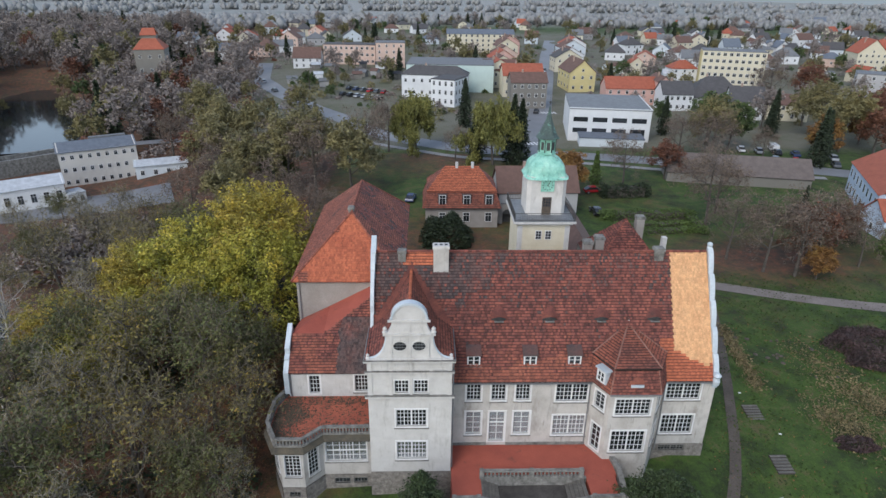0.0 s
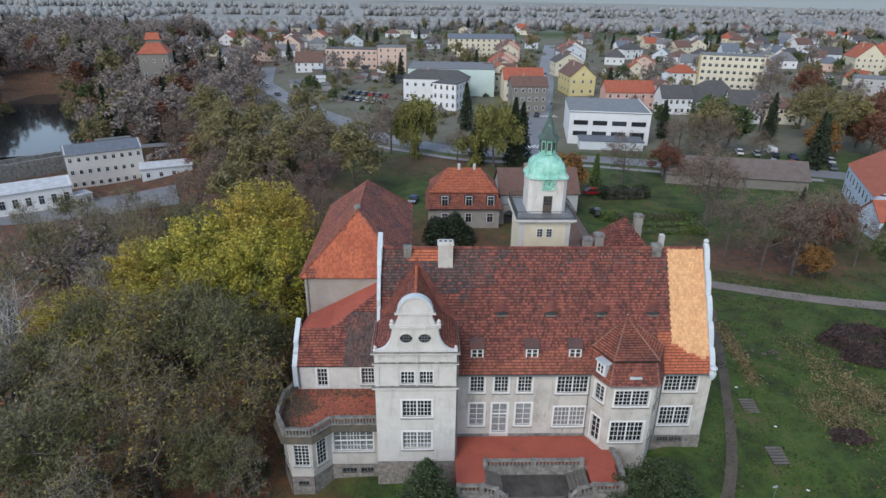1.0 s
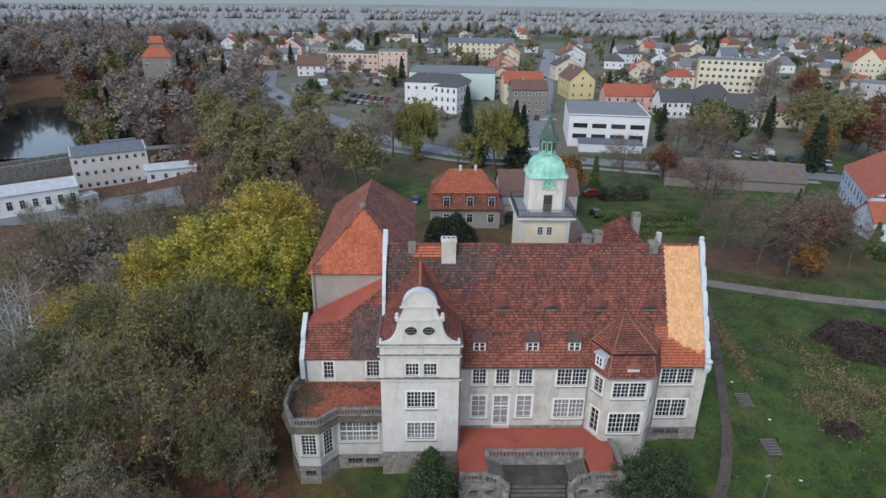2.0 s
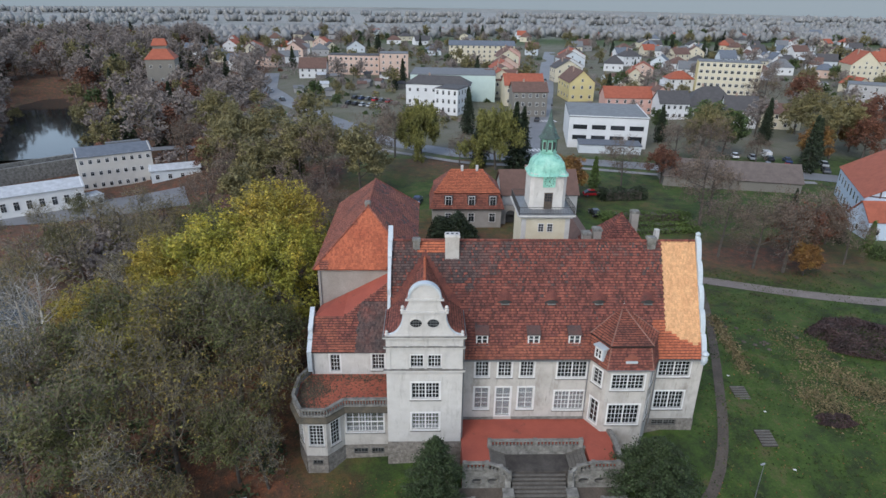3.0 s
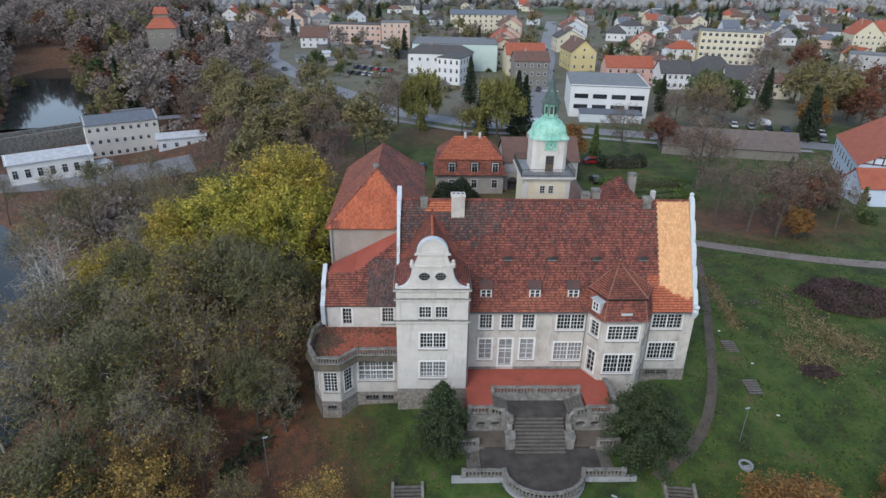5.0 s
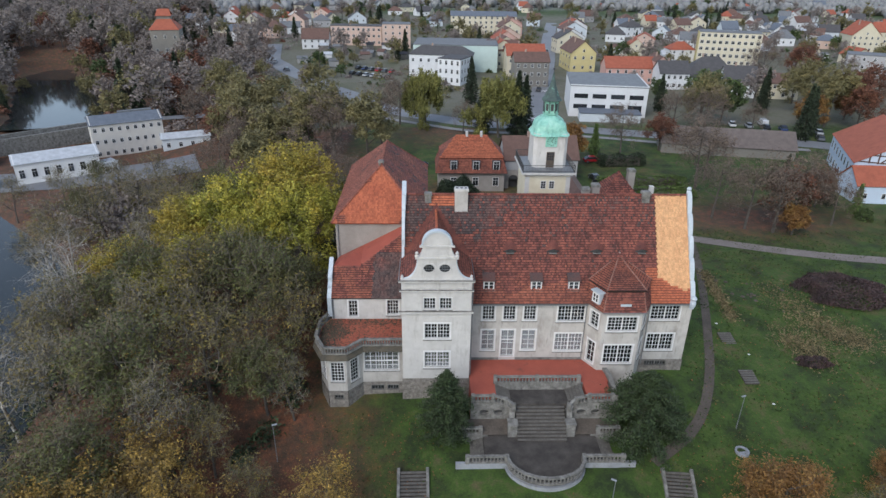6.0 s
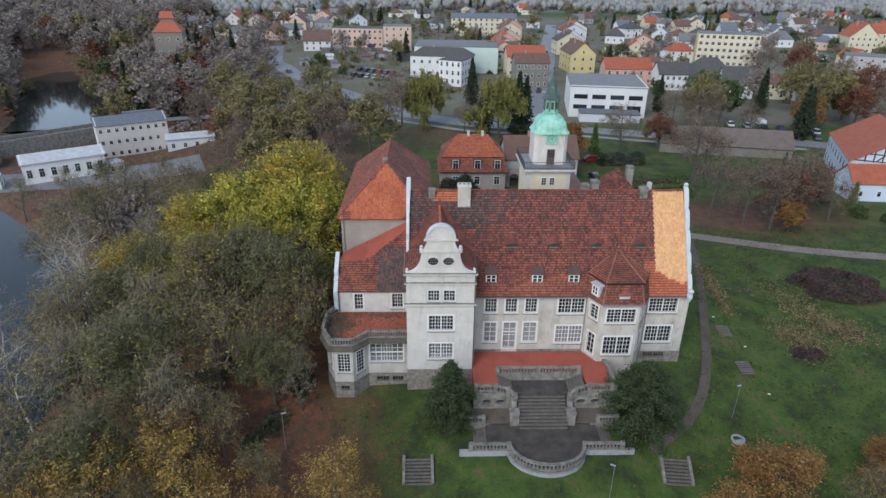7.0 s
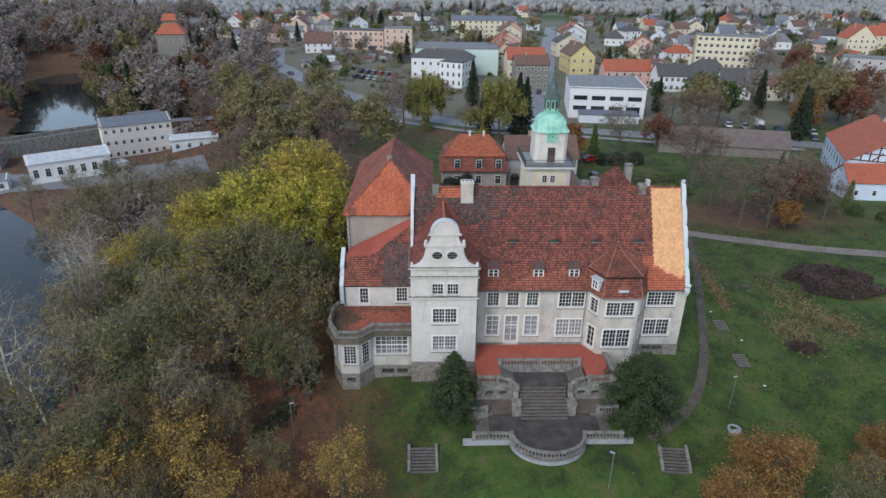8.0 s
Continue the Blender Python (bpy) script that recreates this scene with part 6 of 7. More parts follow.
# ---- trees and shrubs ----
def segments_mesh(name, segs, material):
    """Joins tapered branch pieces (a, b, ra, rb, sides) into one mesh."""
    verts, faces = [], []
    for a, b, ra, rb, sides in segs:
        d = (b - a)
        if d.length < 1e-4:
            continue
        q = d.to_track_quat("Z", "Y")
        k = len(verts)
        for p, r in ((a, ra), (b, rb)):
            for i in range(sides):
                t = 2 * math.pi * i / sides
                verts.append(p + q @ Vector((r * math.cos(t), r * math.sin(t), 0)))
        for i in range(sides if sides > 2 else 1):
            j = (i + 1) % sides
            faces.append((k + i, k + j, k + sides + j, k + sides + i))
    me = bpy.data.meshes.new(name)
    me.from_pydata(verts, [], faces)
    me.materials.append(material)
    me.polygons.foreach_set("use_smooth", [True] * len(faces))
    return me


def grow(seed, height, spread, kids=(9, 6, 5, 4), rise=0.35, trunk=0.32, curl=0.35, up=0.25, stout=0.0):
    """Branch pieces and twig tips of a broadleaf tree."""
    r = random.Random(seed)
    segs, tips = [], []
    lengths = (height * 0.78, height * 0.42 * spread, height * 0.2 * spread, height * 0.1, height * 0.055)

    def branch(p, d, length, radius, level):
        radius = max(radius, stout * (0.3, 0.13, 0.075, 0.05, 0.036)[level])
        n = (6, 4, 3, 2, 1)[level]
        sides = (8, 5, 4, 3, 2)[level]
        pts = [p]
        rad = [radius]
        for i in range(n):
            wob = Vector((r.gauss(0, 1), r.gauss(0, 1), r.gauss(0, 0.7))) * curl * (0.35 if level == 0 else 1) * 0.45
            d = (d + wob + Vector((0, 0, up * (0.5 if level < 2 else 0.15)))).normalized()
            q = pts[-1] + d * length / n
            e = radius * (1 - 0.72 * (i + 1) / n)
            segs.append((pts[-1], q, rad[-1], e, sides))
            pts.append(q), rad.append(e)
        if level >= 3:
            tips.extend([pts[-1], pts[-2].lerp(pts[-1], 0.5), pts[-2]])
        if level == len(kids):
            return
        for k in range(kids[level]):
            t = rise + (1 - rise) * (k + r.random()) / kids[level] if level == 0 else 0.25 + 0.75 * (k + r.random()) / kids[level]
            t = min(t, 0.999) * n
            i = int(t)
            q = pts[i].lerp(pts[i + 1], t - i)
            axis = (pts[i + 1] - pts[i]).normalized()
            side = axis.orthogonal().normalized()
            side.rotate(Matrix.Rotation(k * 2.4 + r.uniform(-0.6, 0.6), 3, axis))
            out = (axis * r.uniform(0.25, 0.75) + side).normalized()
            f = 1.0 - 0.55 * (k / kids[level]) if level == 0 else r.uniform(0.7, 1.1)
            branch(q, out, lengths[level + 1] * f, rad[i] * r.uniform(0.45, 0.6), level + 1)

    branch(Vector((0, 0, -0.4)), Vector((r.uniform(-0.08, 0.08), r.uniform(-0.08, 0.08), 1)), lengths[0], trunk, 0)
    return segs, tips


LEAF = {"olive": leaf_surface("olive_leaves", [(0.10, 0.09, 0.04), (0.16, 0.14, 0.058), (0.25, 0.20, 0.075)], spread=0.3),
        "yellow": leaf_surface("yellow_green_leaves", [(0.14, 0.135, 0.024), (0.28, 0.225, 0.032), (0.45, 0.30, 0.04)], 0.22),
        "gold_green": leaf_surface("green_gold_leaves", [(0.12, 0.14, 0.022), (0.25, 0.235, 0.028), (0.42, 0.31, 0.033)], 0.2),
        "deep_olive": leaf_surface("deep_olive_leaves", [(0.04, 0.052, 0.014), (0.075, 0.085, 0.022), (0.15, 0.125, 0.03)]),
        "umber_green": leaf_surface("umber_green_leaves", [(0.06, 0.065, 0.018), (0.14, 0.115, 0.028), (0.30, 0.19, 0.035)]),
        "bramble": leaf_surface("purple_brown_brambles", [(0.03, 0.02, 0.018), (0.075, 0.042, 0.038)], 0.6),
        "ivy": leaf_surface("dark_ivy_leaves", [(0.018, 0.032, 0.012), (0.04, 0.06, 0.02)]),
        "yew": leaf_surface("yew_needles", [(0.018, 0.032, 0.010), (0.045, 0.07, 0.022)], 0.6, 0.55),
        "orange": leaf_surface("orange_autumn_leaves", [(0.12, 0.062, 0.022), (0.20, 0.098, 0.026), (0.24, 0.145, 0.035)]),
        "ochre": leaf_surface("ochre_leaves", [(0.12, 0.085, 0.03), (0.21, 0.145, 0.04), (0.27, 0.2, 0.05)]),
        "amber": leaf_surface("amber_leaves", [(0.10, 0.075, 0.035), (0.24, 0.15, 0.03), (0.38, 0.235, 0.04)], 0.5),
        "brown": leaf_surface("brown_withered_leaves", [(0.10, 0.073, 0.054), (0.165, 0.118, 0.085)]),
        # brown twigs with distance haze mixed into the colour
        "haze_brown": leaf_surface("haze_paled_twiggery", [(0.20, 0.165, 0.145), (0.245, 0.205, 0.18)], 0.08, 0.2),
        "russet": leaf_surface("russet_leaves", [(0.10, 0.04, 0.025), (0.17, 0.065, 0.03)]),
        "green": leaf_surface("green_leaves", [(0.04, 0.065, 0.018), (0.07, 0.10, 0.025)]),
        "willow": leaf_surface("pale_willow_leaves", [(0.12, 0.12, 0.03), (0.19, 0.18, 0.045)]),
        "dark": leaf_surface("dark_evergreen_needles", [(0.014, 0.024, 0.009), (0.03, 0.045, 0.017)], spread=0.5),
        "hedge": leaf_surface("clipped_hedge_leaves", [(0.05, 0.085, 0.018), (0.09, 0.13, 0.028)]),
        "lime": leaf_surface("bright_evergreen_needles", [(0.06, 0.10, 0.02), (0.10, 0.14, 0.03)])}
HIDDEN = {}


def tree_kind(key, seed, height, spread, leaf, per_tip, size, label, kids=(9, 6, 5, 4), name="tree", keep=1.0, droop=0.0, twig=TWIG, bark=BARK, low=1.0, **kw):
    """One tree built at the origin, as a trunk with limbs, twigs and a crown, from which others are copied."""
    segs, tips = grow(seed, height, spread, kids, **kw)
    r = random.Random(seed + 1)
    limbs = [s for s in segs if s[4] > 3]
    fine = [s for s in segs if s[4] <= 3]
    root = thing(name, label, "tree")
    tr = part("trunk", segments_mesh("trunk", limbs, bark), None, root)
    part("branchwork", segments_mesh("branchwork", fine, twig), None, root, kind="stuff")
    pts = []
    for t in tips:
        if r.random() < keep and t.z < height * low * r.uniform(0.85, 1.15):
            for _ in range(per_tip):
                pts.append(t + Vector((r.gauss(0, 0.28), r.gauss(0, 0.28), r.gauss(0, 0.25) - droop * r.random())))
    if pts:
        part("crown", leaves_mesh("crown", pts, size, LEAF[leaf], seed, droop), None, root, kind="stuff")
    HIDDEN[key] = (root, [False])
    return root


def plant(key, x, y, scale=1.0, turn=None, z=None, label=None, tall=1.0):
    root, used = HIDDEN[key]
    z = float(ground_z(x, y)) if z is None else z
    turn = (x * 37 + y * 91) % 360 if turn is None else turn
    if used[0]:
        ob = copy_thing(root, pose(x, y, z, 0, 0, turn))
    else:
        used[0] = True
        ob = root
        ob.matrix_basis = pose(x, y, z, 0, 0, turn)
    ob.scale = (scale, scale, scale * tall)
    if label:
        ob["label"] = label
    return ob


BIG = (9, 6, 6, 4)
NEAR = dict(stout=0.85, curl=0.5, up=0.4)
tree_kind("bare1", 11, 19, 1.0, "deep_olive", 2, 0.2, "tall grey-brown tree with dark olive leaves low in the crown", BIG, keep=0.75, low=0.85, **NEAR)
tree_kind("bare2", 23, 17, 1.1, "umber_green", 1, 0.21, "spreading bare tree with a few ochre leaves", BIG, keep=0.4, **NEAR)
tree_kind("bare3", 37, 18, 0.9, "umber_green", 1, 0.2, "tall bare tree with grey twigs", BIG, keep=0.3, twig=GREY_TWIG, **NEAR)
tree_kind("maple1", 41, 20, 1.0, "yellow", 5, 0.21, "full maple with yellow-green autumn leaves", BIG)
tree_kind("maple2", 43, 18, 1.1, "gold_green", 4, 0.21, "broad maple turning yellow", BIG)
tree_kind("bare4", 29, 18, 1.0, "ochre", 1, 0.12, "pale-barked bare tree by the water", (9, 6, 5, 4), keep=0.12, twig=PALE_TWIG, bark=PALE_TWIG)
tree_kind("gold1", 53, 11, 1.1, "amber", 2, 0.14, "young tree with thin ochre and yellow leaves", (8, 6, 5, 4), keep=0.75)
tree_kind("gold2", 59, 9, 1.2, "orange", 4, 0.13, "low tree covered in rusty orange leaves", (8, 6, 5, 4))
MID = (8, 5, 4, 3)
tree_kind("mid_olive", 61, 17, 1.0, "olive", 5, 0.3, "park tree with thinning olive crown", MID, curl=0.4)
tree_kind("mid_brown", 67, 16, 1.0, "brown", 3, 0.16, "leafless brown park tree", MID)
tree_kind("mid_russet", 71, 12, 1.1, "russet", 3, 0.26, "small tree with russet leaves", MID)
tree_kind("mid_green", 73, 14, 1.0, "green", 4, 0.34, "park tree still green", MID)
tree_kind("mid_orange", 79, 11, 1.0, "orange", 5, 0.30, "rounded tree with rusty orange leaves", MID)
tree_kind("willow", 83, 16, 1.0, "willow", 12, 0.3, "weeping willow with pale yellow foliage", MID, droop=2.2)
FAR = (7, 5, 3)
tree_kind("far_brown", 89, 15, 1.05, "haze_brown", 5, 0.48, "bare grey-brown tree in the distance, paled by painted haze", FAR)
tree_kind("far_russet", 91, 12, 1.05, "russet", 4, 0.5, "bare tree with a russet tinge", FAR)
tree_kind("far_olive", 97, 13, 1.05, "olive", 5, 0.5, "garden tree with dull olive crown", FAR)
tree_kind("far_green", 101, 11, 1.0, "green", 4, 0.55, "dark green tree among town gardens", FAR)


def conifer_kind(key, seed, height, radius, leaf, label, count=5200, size=0.24, blunt=1.0, name="conifer", category="tree"):
    """An evergreen: a trunk and drooping tiers of needle sprays with gaps."""
    r = random.Random(seed)
    root = thing(name, label, category)
    bm = bmesh.new()
    tube(bm, (0, 0, -0.3), (0, 0, height * 0.95), height * 0.016 + 0.08, 0.02, 7)
    pts = []
    arms = int(height * 11)
    for i in range(arms):
        t = (i + 0.5) / arms
        z = height * (0.04 + 0.95 * t)
        reach = radius * (1 - t ** (1.25 * blunt)) ** (0.85) * r.uniform(0.7, 1.12) * (0.65 + 0.35 * min(1, t * 6))
        a = i * 2.399 + r.uniform(-0.3, 0.3)
        tip = Vector((math.cos(a) * reach, math.sin(a) * reach, z - reach * 0.22))
        base = Vector((0, 0, z))
        tube(bm, base, tip, 0.04, 0.01, 3)
        for _ in range(count // arms):
            s = r.random() ** 0.6
            w = 0.12 + 0.06 * s * reach
            pts.append(base.lerp(tip, s) + Vector((r.gauss(0, w), r.gauss(0, w), r.gauss(0, 0.16) - 0.15 * s)))
    part("trunk", bm, BARK, root)
    part("crown", leaves_mesh("crown", pts, size, LEAF[leaf], seed, 0.3), None, root, kind="stuff")
    HIDDEN[key] = (root, [False])


conifer_kind("spruce", 7, 17, 3.4, "dark", "tall dark green spruce in the park", 5200, 0.34)
conifer_kind("spruce_far", 8, 14, 3.0, "dark", "dark spruce among gardens", 1500, 0.55)
conifer_kind("arborvitae", 9, 7, 1.6, "lime", "slender yellow-green clipped evergreen", 2500, 0.22)
conifer_kind("yew_small", 17, 8.6, 3.3, "yew", "dense dark green yew beside the terrace stairs", 30000, 0.11, 2.0, "yew", "shrub")
conifer_kind("yew_large", 19, 8.6, 5.2, "yew", "broad dark green yew beside the terrace stairs", 46000, 0.12, 2.4, "yew", "shrub")

# ---- planting ----
for key, x, y, s in (("maple1", -20, 33, 0.98), ("maple2", -29, 31, 1.0), ("maple1", -37, 32, 0.82), ("maple2", -17.5, 24, 0.9), ("maple2", -24, 23, 0.78), ("maple1", -45, 24, 0.7), ("maple2", -33, 22, 0.72)):
    plant(key, x, y, s)
for key, x, y, s in (("bare1", -21, 9, 0.88), ("bare2", -29, 14, 0.95), ("bare3", -36, 8, 0.9), ("bare2", -25, -1, 0.92), ("bare1", -33, -3, 0.95), ("bare3", -41, -2, 0.9), ("bare1", -38, 18, 0.9), ("bare3", -47, 12, 0.9),
                     ("bare2", -47, 4, 0.85), ("bare2", -43, -13, 0.85), ("bare1", -34, -14, 0.75), ("bare2", -19, 2, 0.7), ("bare3", -28, -10, 0.75), ("maple2", -42, 21, 0.62), ("maple1", -37, 13, 0.55),
                     ("bare2", -44, 42, 0.9), ("bare1", -36, 46, 0.85), ("bare3", -62, 52, 0.8), ("bare1", -16.5, 12, 0.62), ("bare3", -40, -27, 0.8), ("bare2", -30, -24, 0.7)):
    plant(key, x, y, s)
for key, x, y, s in (("gold1", -24, -16, 0.95), ("gold2", -15, -19.5, 0.7), ("gold1", -9.5, -16.5, 0.8), ("gold1", -19.5, -22, 0.85), ("gold1", -31, -18, 0.95), ("bare2", -27, -20, 0.5), ("gold1", -36, -20, 0.9), ("bare2", -17.5, -13.5, 0.42), ("bare2", -22, -10, 0.5), ("gold1", -28, -12, 0.85),
                     ("bare2", -38, -16, 0.65), ("gold1", -42, -20, 0.9), ("bare1", -33, -26, 0.6), ("gold1", -23, -27, 0.8), ("bare2", -12, -24, 0.45), ("gold2", -6, -22, 0.55), ("bare3", -15.2, -2.5, 0.5), ("bare1", -18.5, -1.5, 0.62), ("bare2", -17, 6, 0.75),
                     ("gold2", 33.5, -17, 1.0), ("gold2", 27.5, -21, 0.85), ("gold2", 46.5, -13.5, 0.7), ("bare2", 42, -19.5, 0.5), ("bare2", 48, -20, 0.55), ("bare1", 38.5, -23, 0.45), ("bare3", 34, -24, 0.45), ("bare2", 54, -17, 0.55), ("gold1", 23, -26, 0.6), ("bare1", 46, -26, 0.5)):
    plant(key, x, y, s)
for key, x, y, s in (("bare2", -48, 52, 0.75), ("bare1", -40, 58, 0.8), ("bare3", -55, 60, 0.7), ("bare1", -30, 52, 0.8), ("bare2", -22, 46, 0.7), ("bare3", -62, 66, 0.65), ("bare2", -64, 40, 0.75), ("bare1", -68, 58, 0.6), ("bare2", -50, 68, 0.6), ("bare3", -44, 34, 0.85),
                     ("bare1", -25, 16, 0.8), ("bare1", -42, 10, 0.85)):
    plant(key, x, y, s)
for key, x, y, s in (("far_brown", -128, 216, 1.1), ("far_brown", -119, 213, 1.0), ("far_russet", -110, 216, 1.1), ("far_brown", -104, 222, 1.2), ("far_olive", -133, 224, 1.1), ("far_brown", -114, 208, 0.9), ("far_brown", -124, 206, 0.95), ("far_russet", -98, 212, 1.0),
                     ("bare3", -70, 74, 0.6), ("bare3", -62, 80, 0.6), ("bare1", -76, 80, 0.5), ("bare3", -82, 74, 0.55), ("bare2", -56, 74, 0.6), ("bare3", -88, 66, 0.6), ("maple2", -36, 15, 0.72), ("bare3", -70, 46, 0.85)):
    plant(key, x, y, s)
for x, y, s in ((-50, 17, 1.0), (-55, 27, 0.95), (-45, 9, 0.9), (-58, 8, 1.0), (-49, 0, 0.85), (-64, 36, 0.8), (-53, -12, 0.85), (-41, 26, 0.85)):
    plant("bare4", x, y, s)
plant("yew_small", 2.0, -5.2, 1.0, z=0.8)
plant("yew_large", 23.7, -5.6, 1.0, z=0.8)
# park behind the house
for key, x, y, s in (("mid_olive", -39, 88, 1.05), ("mid_olive", -30, 92, 1.15), ("mid_brown", -22.5, 87, 1.1), ("mid_olive", -14, 84, 1.0), ("mid_brown", -46, 96, 1.1), ("mid_olive", -52, 108, 1.1), ("mid_brown", -34, 104, 1.1), ("mid_olive", -26, 108, 1.0),
                     ("mid_brown", -12, 100, 1.05), ("mid_olive", -42, 118, 1.1), ("mid_olive", -55, 125, 1.0), ("mid_brown", -28, 74, 0.9), ("mid_brown", -20, 66, 0.7), ("mid_olive", -38, 74, 0.95), ("mid_brown", -48, 80, 1.0), ("mid_green", -33, 96, 0.85),
                     ("mid_brown", -8, 120, 1.0), ("mid_russet", -60, 118, 0.9), ("mid_olive", -62, 138, 1.0), ("mid_brown", -70, 128, 0.95), ("mid_russet", -24, 60, 0.5), ("mid_brown", -16, 62, 0.6),
                     ("willow", -0.5, 121, 1.0), ("willow", 19.5, 108, 1.08), ("spruce", 24.5, 109, 1.05), ("spruce", 27, 112, 0.95), ("spruce", 15.5, 112, 0.9), ("spruce", 14.5, 150, 0.9), ("mid_brown", 10, 112, 0.6),
                     ("mid_orange", 33.5, 84, 0.95), ("mid_orange", 29.5, 78, 0.85), ("arborvitae", 42, 92, 1.1), ("mid_brown", 48, 90, 0.85), ("mid_russet", 60, 96, 0.8), ("mid_brown", 56, 63, 1.12), ("mid_brown", 62, 72, 0.9),
                     ("mid_brown", 58.5, 45, 0.85), ("mid_brown", 63, 43.5, 0.95), ("mid_russet", 67, 48, 0.9), ("mid_brown", 71, 51, 0.85), ("mid_brown", 54.5, 50, 0.8), ("mid_orange", 66, 42.5, 0.55), ("mid_brown", 76, 47, 0.65), ("mid_russet", 78, 56, 0.7),
                     ("mid_green", 84, 130, 1.1), ("mid_green", 88, 124, 1.0), ("mid_olive", 79, 118, 0.95), ("mid_brown", 76, 108, 0.95), ("mid_brown", 69, 112, 0.9), ("spruce", 75, 140, 0.7), ("spruce", 112, 146, 0.8), ("spruce", 108, 140, 0.7), ("spruce", 103, 106, 0.9), ("spruce", 108, 112, 0.8),
                     ("mid_orange", 112, 118, 1.0), ("mid_olive", 119, 122, 1.05), ("mid_russet", 126, 118, 1.1), ("mid_orange", 130, 130, 1.0), ("mid_russet", 138, 140, 1.1), ("mid_brown", 134, 114, 1.0), ("mid_olive", 122, 138, 1.0), ("mid_russet", 150, 150, 1.2), ("mid_brown", 128, 180, 1.2), ("mid_russet", 148, 190, 1.3), ("mid_olive", 146, 125, 1.0),
                     ("mid_brown", 92, 112, 0.6), ("mid_green", 78, 62, 0.35), ("arborvitae", 82, 60, 0.8), ("arborvitae", 81, 66, 0.7), ("arborvitae", 83.5, 52, 0.9), ("spruce", 79, 70, 0.4)):
    plant(key, x, y, s)
# woods round the pond and the keep, and the gardens of the town
wr = random.Random(77)
taken = [(o.location.x, o.location.y) for o in scene.objects if o.parent is None and o.get("category") in ("house", "apartment block", "school", "hall")]
wild = []
for i in range(520):
    x, y = wr.uniform(-330, -64), wr.uniform(138, 470)
    if min(float(line_distance(x, y, POND)) - 16, math.hypot(x + 115, y - 232) - 11) < 0 or x > -62 - (y - 140) * 0.16 or (-160 < x < -70 and y > 290):
        continue
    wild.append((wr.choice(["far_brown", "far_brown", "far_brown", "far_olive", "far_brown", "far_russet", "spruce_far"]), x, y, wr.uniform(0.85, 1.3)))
for i in range(760):
    x, y = wr.uniform(-170, 460), wr.uniform(150, 620)
    if float(line_distance(x, y, ROAD)) < 8 or abs(x - 37 - (y - 143) * 0.2) < 9 or any(-3 < x - a < 16 and -6 < y - b < 14 for a, b in taken) or (42 < x < 72 and y < 165) or (-30 < x < 34 and 165 < y < 235):
        continue
    wild.append((wr.choice(["far_brown", "far_brown", "far_olive", "far_green", "far_olive", "spruce_far"]), x, y, wr.uniform(0.35, 0.95)))
for i in range(70):
    x, y = wr.uniform(-250, -140), wr.uniform(165, 350)
    d = float(line_distance(x, y, POND))
    if d > 14 and x < -150 - (y - 170) * 0.3:
        wild.append((wr.choice(["far_brown", "far_brown", "far_olive"]), x, y, wr.uniform(0.7, 1.2)))
wild.sort(key=lambda w: math.hypot(w[1], w[2]))
for key, x, y, s in wild[:110]:
    plant(key, x, y, s)


def joined(name, places, label):
    """Distant trees joined into one mass: the meshes of the kinds, set down at their places."""
    verts, faces, mats, slots, k = [], [], [], [], 0
    for key, x, y, s in places:
        rot = np.array(pose(0, 0, 0, 0, 0, (x * 37 + y * 91) % 360).to_3x3()) * s
        for o in HIDDEN[key][0].children:
            me = o.data
            n = len(me.vertices)
            co = np.empty(n * 3, np.float32)
            me.vertices.foreach_get("co", co)
            idx4 = np.empty(len(me.loops), np.int32)
            me.loops.foreach_get("vertex_index", idx4)
            if o.name.startswith("branchwork"):
                continue
            verts.append(co.reshape(-1, 3) @ rot.T + np.array([x, y, float(ground_z(x, y))]))
            per = len(idx4) // len(me.polygons)
            faces += (idx4[:per * len(me.polygons)].reshape(-1, per) + k).tolist() if per * len(me.polygons) == len(idx4) else [tuple(v + k for v in q.vertices) for q in me.polygons]
            if me.materials[0] not in slots:
                slots.append(me.materials[0])
            mats.append(np.full(len(me.polygons), slots.index(me.materials[0]), np.int32))
            k += n
    me = bpy.data.meshes.new(name)
    me.from_pydata(np.concatenate(verts).tolist(), [], faces)
    for m in slots:
        me.materials.append(m)
    me.polygons.foreach_set("material_index", np.concatenate(mats))
    return tagged(new(name, me), label, "woods", kind="stuff")


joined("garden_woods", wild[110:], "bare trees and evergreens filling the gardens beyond")


